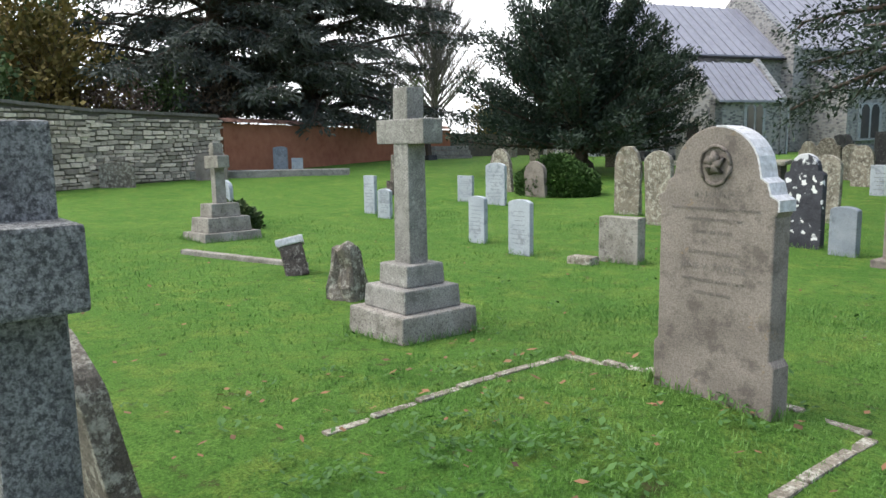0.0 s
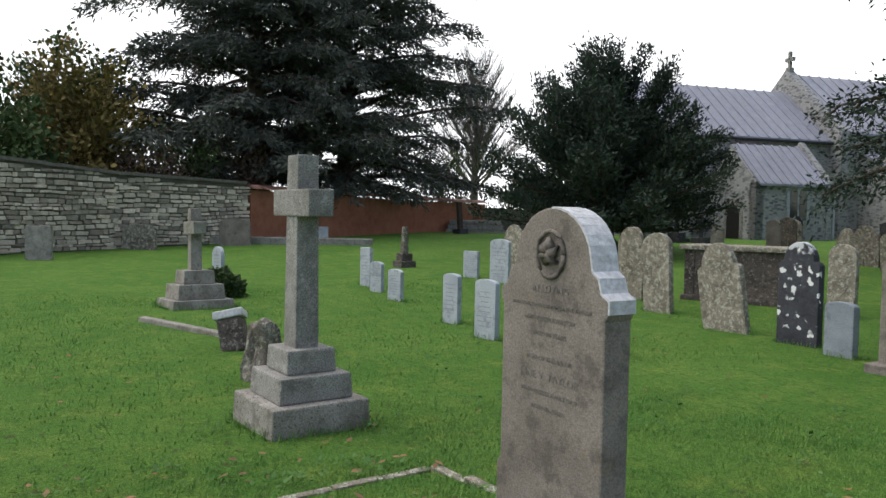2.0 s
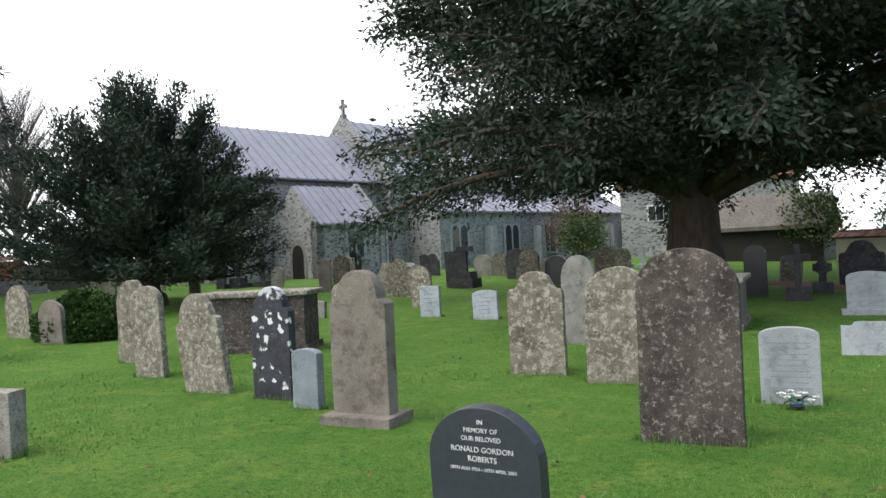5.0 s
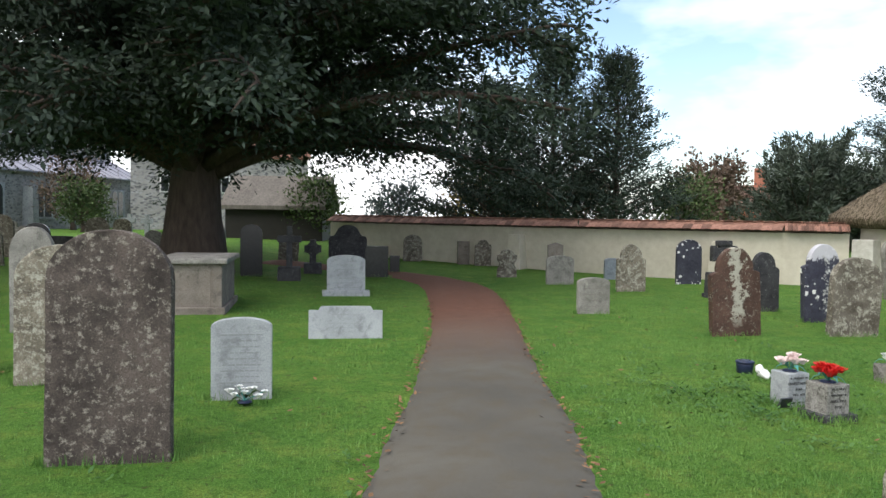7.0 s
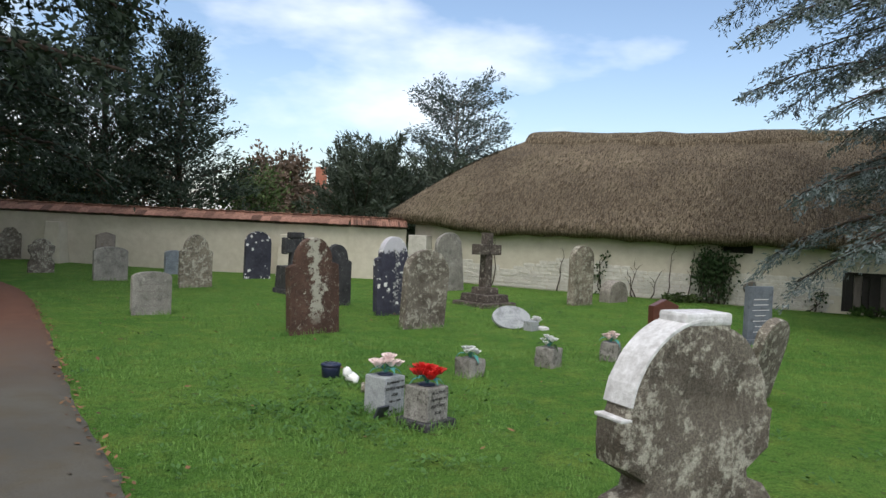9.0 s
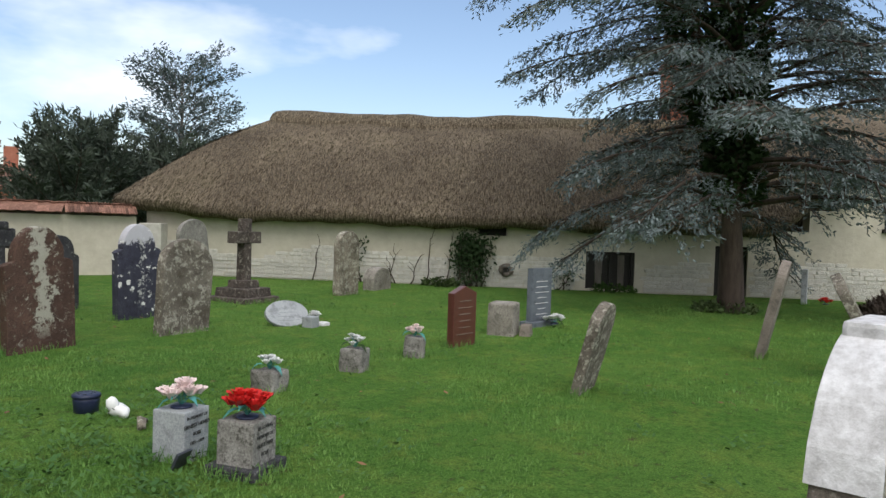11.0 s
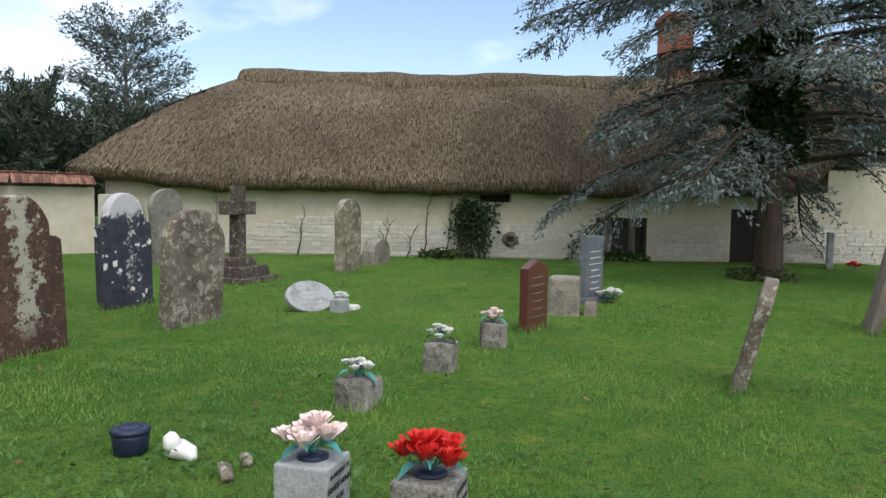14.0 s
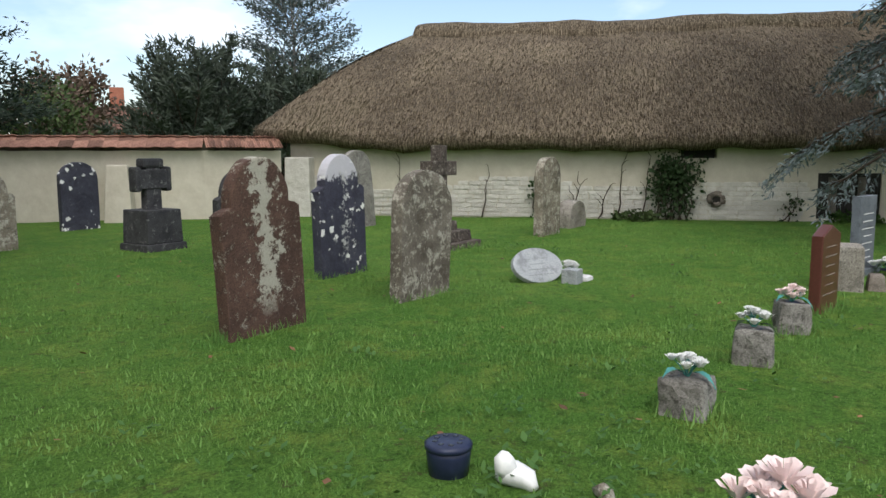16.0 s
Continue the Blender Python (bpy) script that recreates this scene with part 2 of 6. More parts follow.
M_GREYBARK = plain("grey_bark", (0.09, 0.08, 0.07), (0.2, 0.18, 0.16), 9, 0.95, 0.9, stretch=(1, 1, 0.25), dist=0.04)
M_DRYWOOD = plain("bleached_wood", (0.2, 0.19, 0.16), (0.4, 0.38, 0.34), 10, 0.9, 0.7, stretch=(1, 1, 0.3))
M_YEW = foliage_mat("yew_needles", (0.018, 0.03, 0.025), (0.053, 0.074, 0.05))
M_DARKFIR = foliage_mat("fir_needles", (0.042, 0.052, 0.046), (0.105, 0.112, 0.092))
M_BLUEFIR = foliage_mat("blue_cedar_needles", (0.055, 0.075, 0.078), (0.2, 0.24, 0.245))
M_GREYTREE = foliage_mat("grey_green_leaves", (0.06, 0.085, 0.088), (0.12, 0.15, 0.145))
M_DULLYEW = foliage_mat("dull_yew_needles", (0.035, 0.05, 0.038), (0.085, 0.105, 0.078))
M_SHRUB = foliage_mat("green_leaves", (0.03, 0.055, 0.02), (0.1, 0.14, 0.05))
M_AUTUMN = foliage_mat("autumn_leaves", (0.08, 0.075, 0.025), (0.24, 0.17, 0.05))
M_RUSSET = foliage_mat("russet_leaves", (0.09, 0.065, 0.05), (0.17, 0.12, 0.09))
M_BOX = foliage_mat("hedge_leaves", (0.02, 0.05, 0.012), (0.07, 0.13, 0.03))
M_IVY = foliage_mat("ivy_leaves", (0.012, 0.03, 0.01), (0.04, 0.07, 0.025))
M_BLADE = foliage_mat("grass_blades", (0.066, 0.165, 0.036), (0.175, 0.3, 0.074))
M_WEED = foliage_mat("lawn_weeds", (0.025, 0.075, 0.018), (0.08, 0.16, 0.04))
M_STRAW = foliage_mat("thatch_straw", (0.06, 0.047, 0.034), (0.3, 0.24, 0.17))
M_DEADLEAF = foliage_mat("dead_leaves", (0.04, 0.027, 0.018), (0.3, 0.16, 0.08))
M_ROSEPINK = plain("pale_pink_petals", (0.78, 0.62, 0.6), (0.88, 0.76, 0.74), 40, 0.7, 0.1)
M_ROSERED = plain("red_petals", (0.5, 0.015, 0.015), (0.7, 0.04, 0.035), 40, 0.6, 0.1)
M_FLOWERWHITE = plain("white_petals", (0.65, 0.66, 0.66), (0.82, 0.82, 0.8), 40, 0.7, 0.1)
M_TEAL = plain("teal_silk_leaf", (0.04, 0.2, 0.19), (0.1, 0.33, 0.31), 30, 0.6, 0.1)
M_NAVY = plain("navy_plastic", (0.015, 0.02, 0.05), (0.03, 0.04, 0.08), 30, 0.35, 0.05)
M_VASE = stone("stained_vase_stone", (0.15, 0.14, 0.125), (0.4, 0.385, 0.36), (0.07, 0.066, 0.055), 0.5, 20, 0.95, 0.8)
M_CONCRETE = stone("speckled_concrete", (0.2, 0.18, 0.15), (0.42, 0.39, 0.35), (0.06, 0.055, 0.05), 0.35, 38, 0.95, 0.6)


def thatch_material():
    m, n, l, b = material("weathered_thatch", 0.95, 0, 0.1)
    v = coords(n, l, (14, 1.6, 1.6))
    v2 = coords(n, l)
    f, g, k = noise_tex(n, l, v, 3.2, 6, 0.7), noise_tex(n, l, v2, 0.7, 4), noise_tex(n, l, v2, 22, 4, 0.75)
    col = ramp(n, l, f, [(0.34, (0.045, 0.034, 0.024)), (0.5, (0.17, 0.135, 0.095)), (0.66, (0.4, 0.33, 0.24))])
    col = mixed(n, l, 0.55, col, ramp(n, l, k, [(0.4, (0.12, 0.11, 0.1)), (0.6, (1.4, 1.4, 1.4))]), "MULTIPLY")
    col = mixed(n, l, ramp(n, l, g, [(0.52, (0, 0, 0)), (0.8, (0.35, 0.35, 0.35))]), col, (0.1, 0.105, 0.045))
    l.new(col, b.inputs["Base Color"])
    bump(n, l, b, mixed(n, l, 0.5, f, k), 1.0, 0.12)
    return m


def church_material():
    m, n, l, b = material("coursed_flint_and_stone", 0.92)
    v = coords(n, l, (1, 1, 1))
    br = n.new("ShaderNodeTexVoronoi")
    br.inputs["Scale"].default_value = 4.2
    mp = coords(n, l, (1.0, 1.0, 1.9))
    l.new(mp, br.inputs["Vector"])
    f = noise_tex(n, l, v, 1.1, 5)
    col = ramp(n, l, br.outputs["Color"], [(0.15, (0.13, 0.13, 0.14)), (0.85, (0.38, 0.38, 0.38))])
    col = mixed(n, l, ramp(n, l, br.outputs["Distance"], [(0.5, (0, 0, 0)), (0.62, (1, 1, 1))]), col, (0.34, 0.33, 0.32))
    col = mixed(n, l, 0.5, col, ramp(n, l, f, [(0.3, (0.55, 0.54, 0.52)), (0.7, (1, 1, 1))]), "MULTIPLY")
    l.new(col, b.inputs["Base Color"])
    bump(n, l, b, br.outputs["Distance"], 0.6, 0.03)
    return m


def grass_material():
    m, n, l, b = material("lawn", 0.95, 0, 0.1)
    v = coords(n, l)
    a, c, d = noise_tex(n, l, v, 0.35, 4), noise_tex(n, l, v, 2.3, 6, 0.7), noise_tex(n, l, v, 55, 5, 0.75)
    tuft = noise_tex(n, l, v, 11, 6, 0.72)
    col = ramp(n, l, a, [(0.3, (0.068, 0.165, 0.03)), (0.7, (0.115, 0.22, 0.046))])
    col = mixed(n, l, ramp(n, l, c, [(0.48, (0, 0, 0)), (0.72, (0.8, 0.8, 0.8))]), col, (0.2, 0.265, 0.06))
    col = mixed(n, l, ramp(n, l, tuft, [(0.5, (0, 0, 0)), (0.66, (0.75, 0.75, 0.75))]), col, (0.035, 0.095, 0.016))
    col = mixed(n, l, 0.8, col, ramp(n, l, d, [(0.32, (0.22, 0.24, 0.18)), (0.64, (1.35, 1.35, 1.15))]), "MULTIPLY")
    col = mixed(n, l, ramp(n, l, noise_tex(n, l, v, 5.5, 5, 0.7), [(0.6, (0, 0, 0)), (0.7, (0.8, 0.8, 0.8))]), col, (0.085, 0.075, 0.035))
    l.new(col, b.inputs["Base Color"])
    bump(n, l, b, mixed(n, l, 0.5, d, tuft), 1.0, 0.05)
    return m


def asphalt_material():
    m, n, l, b = material("worn_asphalt", 0.9, 0, 0.2)
    v = coords(n, l)
    a, c, d = noise_tex(n, l, v, 0.45, 4), noise_tex(n, l, v, 3.5, 6, 0.7), noise_tex(n, l, v, 130, 3)
    col = ramp(n, l, a, [(0.35, (0.09, 0.084, 0.072)), (0.65, (0.13, 0.12, 0.1))])
    col = mixed(n, l, ramp(n, l, c, [(0.45, (0, 0, 0)), (0.75, (0.8, 0.8, 0.8))]), col, (0.105, 0.085, 0.055))
    sx = n.new("ShaderNodeSeparateXYZ")
    l.new(v, sx.inputs[0])
    far = n.new("ShaderNodeMapRange")
    far.inputs["From Min"].default_value, far.inputs["From Max"].default_value = 9.5, 15
    l.new(sx.outputs["Y"], far.inputs["Value"])
    col = mixed(n, l, far.outputs[0], col, mixed(n, l, c, (0.1, 0.045, 0.03), (0.2, 0.1, 0.065)))
    col = mixed(n, l, 0.6, col, ramp(n, l, d, [(0.3, (0.5, 0.5, 0.5)), (0.7, (1.1, 1.1, 1.1))]), "MULTIPLY")
    l.new(col, b.inputs["Base Color"])
    bump(n, l, b, d, 0.6, 0.01)
    return m


M_THATCH, M_CHURCH, M_GRASS, M_ASPHALT = thatch_material(), church_material(), grass_material(), asphalt_material()


# ---- builders ----
def height(x, y):
    """The lawn rises gently towards the church and the old garden wall."""
    k = min(1.0, max(0.0, (-0.6 * x + 0.8 * y - 12) / 30))
    mound = 0.2 * math.exp(-((x + 3.6) ** 2 + (y + 0.2) ** 2) / 2.2)
    return 0.7 * k * k * (3 - 2 * k) + mound


def bm_object(name, bm, mat, smooth=False):
    me = bpy.data.meshes.new(name)
    bm.normal_update()
    bm.to_mesh(me)
    bm.free()
    me.materials.append(mat)
    if smooth:
        me.polygons.foreach_set("use_smooth", [True] * len(me.polygons))
    return new(name, me)


def part(name, bm, mat, parent, label="", smooth=False):
    ob = bm_object(name, bm, mat, smooth)
    ob.parent = parent
    if label:
        tagged(ob, label)
    return ob


def empty(name, m, label, category, group="", kind=""):
    ob = new(name)
    ob.empty_display_size = 0.2
    ob.matrix_world = m
    return tagged(ob, label, category, group, kind)


def box(bm, x0, x1, y0, y1, z0, z1, bevel=0.0, taper=0.0, m=None):
    r = bmesh.ops.create_cube(bm, size=1)["verts"]
    for v in r:
        k = 1 - taper * (v.co.z + 0.5)
        v.co = Vector(((x0 + x1) / 2 + v.co.x * (x1 - x0) * k, (y0 + y1) / 2 + v.co.y * (y1 - y0) * k, z0 + (v.co.z + 0.5) * (z1 - z0)))
        if m:
            v.co = m @ v.co
    if bevel:
        bmesh.ops.bevel(bm, geom=list({e for v in r for e in v.link_edges}), offset=bevel, segments=2, affect="EDGES", profile=0.6)
    return bm


def boxes(*items, **kw):
    bm = bmesh.new()
    for i in items:
        box(bm, *i, **kw)
    return bm


def prism(pts, depth, bevel=0.0, y0=None):
    """A flat outline in x and z, made depth thick in y."""
    bm = bmesh.new()
    y = -depth / 2 if y0 is None else y0
    f = bm.faces.new([bm.verts.new((x, y, z)) for x, z in pts])
    r = bmesh.ops.extrude_face_region(bm, geom=[f])
    for v in r["geom"]:
        if isinstance(v, bmesh.types.BMVert):
            v.co.y += depth
    bmesh.ops.recalc_face_normals(bm, faces=bm.faces)
    if bevel:
        edges = [e for e in bm.edges if abs(e.verts[0].co.y - e.verts[1].co.y) < 1e-6]
        bmesh.ops.bevel(bm, geom=edges, offset=bevel, segments=2, affect="EDGES", profile=0.6)
    return bm


def raw(name, verts, faces, mat, parent=None, smooth=False):
    me = bpy.data.meshes.new(name)
    me.from_pydata(verts, [], faces)
    me.update()
    me.materials.append(mat)
    if smooth:
        me.polygons.foreach_set("use_smooth", [True] * len(me.polygons))
    ob = new(name, me)
    ob.parent = parent
    return ob


def quads(name, corners, mat, parent=None):
    """Many loose quads from an array of shape (n, 4, 3)."""
    c = np.asarray(corners, dtype=np.float32)
    n = len(c)
    me = bpy.data.meshes.new(name)
    me.vertices.add(n * 4)
    me.vertices.foreach_set("co", c.reshape(-1))
    me.loops.add(n * 4)
    me.loops.foreach_set("vertex_index", np.arange(n * 4, dtype=np.int32))
    me.polygons.add(n)
    me.polygons.foreach_set("loop_start", np.arange(0, n * 4, 4, dtype=np.int32))
    me.update(calc_edges=True)
    me.materials.append(mat)
    ob = new(name, me)
    ob.parent = parent
    return ob


def tube(verts, faces, path, radii, sides=7, wobble=0.0):
    """Adds a tapered tube along a path to a list of vertices and faces."""
    base = len(verts)
    for i, p in enumerate(path):
        d = (path[min(i + 1, len(path) - 1)] - path[max(i - 1, 0)]).normalized()
        a = d.orthogonal().normalized()
        b = d.cross(a)
        for k in range(sides):
            t = 2 * math.pi * k / sides
            r = radii[i] * (1 + wobble * math.sin(3 * t + i))
            verts.append(p + a * (math.cos(t) * r) + b * (math.sin(t) * r))
    for i in range(len(path) - 1):
        for k in range(sides):
            q, w = base + i * sides, (k + 1) % sides
            faces.append((q + k, q + w, q + sides + w, q + sides + k))
    faces.append(tuple(base + k for k in reversed(range(sides))))
    faces.append(tuple(base + (len(path) - 1) * sides + k for k in range(sides)))


def leaf_quads(rng, pts, dirs, length, width, each, spread):
    """Narrow leaves or needles fanned round the points of twigs."""
    n = len(pts) * each
    p = np.repeat(pts, each, axis=0) + rng.normal(0, spread, (n, 3))
    d = np.repeat(dirs, each, axis=0) + rng.normal(0, 0.55, (n, 3))
    d /= np.linalg.norm(d, axis=1)[:, None] + 1e-9
    s = np.cross(d, rng.normal(0, 1, (n, 3)))
    s /= np.linalg.norm(s, axis=1)[:, None] + 1e-9
    L = (length * rng.uniform(0.6, 1.3, n))[:, None]
    W = (width * rng.uniform(0.6, 1.3, n))[:, None]
    return np.stack([p, p + d * L * 0.5 + s * W, p + d * L, p + d * L * 0.5 - s * W], axis=1)


def tree(name, x, y, label, seed, trunk_h, trunk_r, limbs, crown_mat, bark, leaf, shape, group="", forks=1, bare=False, z=None):
    """limbs: how many; shape(u, rng) gives for a height share u: start height, elevation, length and droop of a limb."""
    rng = np.random.default_rng(seed)
    rnd = random.Random(seed)
    top = empty(name, pose(x, y, height(x, y) if z is None else z), label, "tree", group)
    verts, faces = [], []
    for k in range(forks):
        lean = Vector((math.cos(k * 2.4), math.sin(k * 2.4), 0)) * (0.0 if forks == 1 else trunk_r * 1.1)
        path = [Vector((0, 0, -0.2)) + lean * 0.4, Vector((0, 0, 0.3)) + lean * 0.5]
        path += [Vector((rnd.uniform(-1, 1) * 0.12, rnd.uniform(-1, 1) * 0.12, trunk_h * i / 6)) + lean * (0.6 + i * 0.35) for i in range(1, 7)]
        tube(verts, faces, path, [trunk_r * 1.45, trunk_r * 1.1] + [trunk_r * (1 - 0.15 * i) for i in range(1, 7)], 12, 0.1)
    raw("trunk", verts, faces, bark, top, True)
    lv, lf, pts, dirs = [], [], [], []
    for i in range(limbs):
        u = (i + rnd.random()) / limbs
        h0, el, length, droop = shape(u, rnd)
        az = i * 2.399963 + rnd.uniform(-0.3, 0.3)
        steps = 8
        p, path = Vector((0, 0, h0)), []
        side0 = Vector((-math.sin(az), math.cos(az), 0))
        for s in range(steps + 1):
            path.append(p.copy())
            e = el - droop * s / steps
            az += rnd.uniform(-0.12, 0.12)
            p = p + Vector((math.cos(az) * math.cos(e), math.sin(az) * math.cos(e), math.sin(e))) * (length / steps)
        r0 = max(0.02, trunk_r * 0.3 * (1 - u * 0.7))
        tube(lv, lf, path, [r0 * (1 - 0.11 * s) for s in range(steps + 1)], 5)
        twigs = max(6, int(length * leaf["twigs"]))
        for j in range(twigs):
            t = 0.18 + 0.82 * (j + rnd.random()) / twigs
            q = min(steps - 1, int(t * steps))
            o = path[q].lerp(path[q + 1], t * steps - q)
            fwd = (path[q + 1] - path[q]).normalized()
            sd = side0 * (1 if j % 2 else -1)
            d = (fwd * rnd.uniform(0.5, 1.0) + sd * rnd.uniform(0.4, 1.0) + Vector((0, 0, rnd.uniform(*leaf["rise"])))).normalized()
            tl = leaf["twig"] * (1.15 - 0.6 * t) * rnd.uniform(0.6, 1.2)
            end = o + d * tl + Vector((0, 0, -leaf["sag"] * tl))
            if j % leaf.get("wood", 3) == 0:
                tube(lv, lf, [o, o.lerp(end, 0.5) + Vector((0, 0, 0.04)), end], [r0 * 0.22 + 0.008, r0 * 0.13 + 0.006, 0.005], 3)
            for w in np.linspace(0.2, 1.0, leaf["per"]):
                c = o.lerp(end, w)
                pts.append(c)
                dirs.append((end - o).normalized())
    tagged(raw("branchwork", lv, lf, bark, top, True), kind="stuff")
    if not bare:
        q = leaf_quads(rng, np.array(pts), np.array(dirs), leaf["len"], leaf["wid"], leaf["each"], leaf["spread"])
        tagged(quads("crown", q, crown_mat, top), kind="stuff")
    return top


def outline(kind, w, h):
    """The outline of a headstone: x across, z up."""
    a = w / 2
    arc = lambda cx, cz, rx, rz, t0, t1, n=10: [(cx + rx * math.cos(radians(t0 + (t1 - t0) * i / n)), cz + rz * math.sin(radians(t0 + (t1 - t0) * i / n))) for i in range(n + 1)]
    foot = [(-a, -0.25), (a, -0.25)]
    if kind == "round":
        return foot + arc(0, h - a * 0.85, a, a * 0.85, 0, 180, 16)
    if kind == "camber":
        return foot + arc(0, h - a * 0.3, a, a * 0.3, 0, 180, 12)
    if kind == "shoulder":
        s = h - a * 0.95
        return foot + [(a, s - 0.03), (a * 0.9, s)] + arc(0, s + 0.02, a * 0.74, h - s - 0.02, 0, 180, 16) + [(-a * 0.9, s), (-a, s - 0.03)]
    if kind == "waist":
        s = h * 0.8
        return foot + [(a, h * 0.3), (a * 0.8, h * 0.42), (a * 0.78, h * 0.52), (a * 0.97, h * 0.62), (a, s)] + arc(0, s, a * 0.72, h - s, 12, 168, 14) + [(-a, s), (-a * 0.97, h * 0.62), (-a * 0.78, h * 0.52), (-a * 0.8, h * 0.42), (-a, h * 0.3)]
    if kind == "keyhole":
        r = [(a, h * 0.44), (a * 0.96, h * 0.5), (a * 0.8, h * 0.555), (a * 0.6, h * 0.575), (a * 0.58, h * 0.6), (a * 0.84, h * 0.65), (a * 0.86, h * 0.76), (a * 0.8, h * 0.765)]
        return foot + r + arc(0, h * 0.75, a * 0.78, h * 0.25, 8, 172, 18) + [(-x, z) for x, z in reversed(r)]
    if kind == "gothic":
        n = 9
        r = [(a * (1 - (i / n) ** 1.7), h - a * 1.2 + a * 1.2 * math.sin(math.pi / 2 * i / n)) for i in range(n + 1)]
        return foot + r + [(-x, z) for x, z in reversed(r[:-1])]
    if kind == "ogee":
        s = h - a * 0.75
        r = [(a, s), (a * 0.93, s + a * 0.14), (a * 0.72, s + a * 0.18), (a * 0.62, s + a * 0.34), (a * 0.48, s + a * 0.58), (a * 0.25, s + a * 0.72), (0, s + a * 0.75)]
        return foot + r + [(-x, z) for x, z in reversed(r[:-1])]
    if kind == "peak":
        return foot + [(a, h - a * 0.35), (0, h), (-a, h - a * 0.35)]
    return foot + [(a, h), (-a, h)]


def bars(w, h, rows, seed, y, top=0.86):
    """Worn lettering that cannot be read: thin bars on the face."""
    r = random.Random(seed)
    bm = bmesh.new()
    z = h * top
    for i in range(rows):
        z -= h * (top - 0.2) / rows
        half = w * r.uniform(0.18, 0.38)
        x = -half
        while x < half:
            k = w * r.uniform(0.04, 0.12)
            box(bm, x, min(half, x + k), y - 0.003, y + 0.004, z, z + h * 0.013)
            x += k + w * 0.02
    return bm


FEET = []


def headstone(x, y, w, h, kind, mat, label, t=0.12, yaw=0, lean=0, tilt=0, rows=0, ink=None, plinth=0, rough=0.0, group="headstones in the churchyard", seed=0):
    """A standing headstone that faces -y at yaw 0. lean: degrees forwards; tilt: degrees sideways."""
    top = empty("headstone", pose(x, y, height(x, y), lean, tilt, yaw), label, "headstone", group)
    FEET.append((x, y, w, t, yaw))
    bm = prism(outline(kind, w, h), t, min(0.014, t * 0.12))
    if rough:
        bmesh.ops.triangulate(bm, faces=[f for f in bm.faces if len(f.verts) > 4])
        bmesh.ops.subdivide_edges(bm, edges=bm.edges, cuts=2, use_grid_fill=True)
        for v in bm.verts:
            q = v.co * 6 + Vector((seed, 0, 0))
            v.co += Vector((noise.noise(q), noise.noise(q + Vector((9, 0, 0))), noise.noise(q + Vector((0, 9, 0))))) * rough
    part("slab", bm, mat, top)
    if rows:
        tagged(part("inscription", bars(w, h, rows, seed + int(x * 10), -t / 2), ink or M_CUT, top, "worn inscription"), kind="stuff")
    if plinth:
        part("plinth", boxes((-w * 0.62, w * 0.62, -t * 1.3, t * 1.3, -0.2, plinth), bevel=0.012), mat, top, "stone plinth")
    return top


def lettering(text, size, m, mat, parent, name="lettering"):
    c = bpy.data.curves.new(name, "FONT")
    c.body, c.size, c.extrude, c.align_x, c.resolution_u = text, size, 0.0015, "CENTER", 3
    ob = bpy.data.objects.new(name, c)
    scene.collection.objects.link(ob)
    bpy.context.view_layer.update()
    me = bpy.data.meshes.new_from_object(ob.evaluated_get(bpy.context.evaluated_depsgraph_get()))
    bpy.data.objects.remove(ob)
    bpy.data.curves.remove(c)
    me.materials.clear()
    me.materials.append(mat)
    o = new(name, me)
    o.parent = parent
    o.matrix_basis = m
    return o


def cross(x, y, h, shaft, arm, arm_z, thick, steps, mat, label, yaw=0, lean=0, tilt=0, name="stone_cross", wheel=False, flare=False):
    """A cross on steps. steps: (width, height) from the ground up."""
    top = empty(name, pose(x, y, height(x, y), lean, tilt, yaw), label, "grave cross", "grave crosses")
    z = 0.0
    for i, (w, sh) in enumerate(steps):
        part("step", boxes((-w / 2, w / 2, -w / 2, w / 2, z - (0.2 if i == 0 else 0), z + sh), bevel=0.018, taper=0.05), mat, top)
        z += sh
    part("shaft", boxes((-shaft / 2, shaft / 2, -thick / 2, thick / 2, z - 0.01, h), bevel=0.015, taper=0.08), mat, top)
    part("crossbar", boxes((-arm, arm, -thick * 0.56, thick * 0.56, arm_z - shaft * 0.55, arm_z + shaft * 0.55), bevel=0.015), mat, top)
    if flare:
        for d in (-1, 1):
            part("arm_end", boxes((min(d * arm * 0.7, d * arm * 1.04), max(d * arm * 0.7, d * arm * 1.04), -thick * 0.6, thick * 0.6, arm_z - shaft * 0.72, arm_z + shaft * 0.72), bevel=0.04), mat, top)
        part("head_end", boxes((-shaft * 0.7, shaft * 0.7, -thick * 0.6, thick * 0.6, h - 0.12, h + 0.02), bevel=0.04), mat, top)
    if wheel:
        v, f = [], []
        ring = [Vector((math.cos(a) * arm * 0.72, 0, arm_z + math.sin(a) * arm * 0.72)) for a in np.linspace(0, 2 * math.pi, 25)]
        tube(v, f, ring, [0.03] * 25, 6)
        raw("ring", v, f, mat, top, True)
    return top


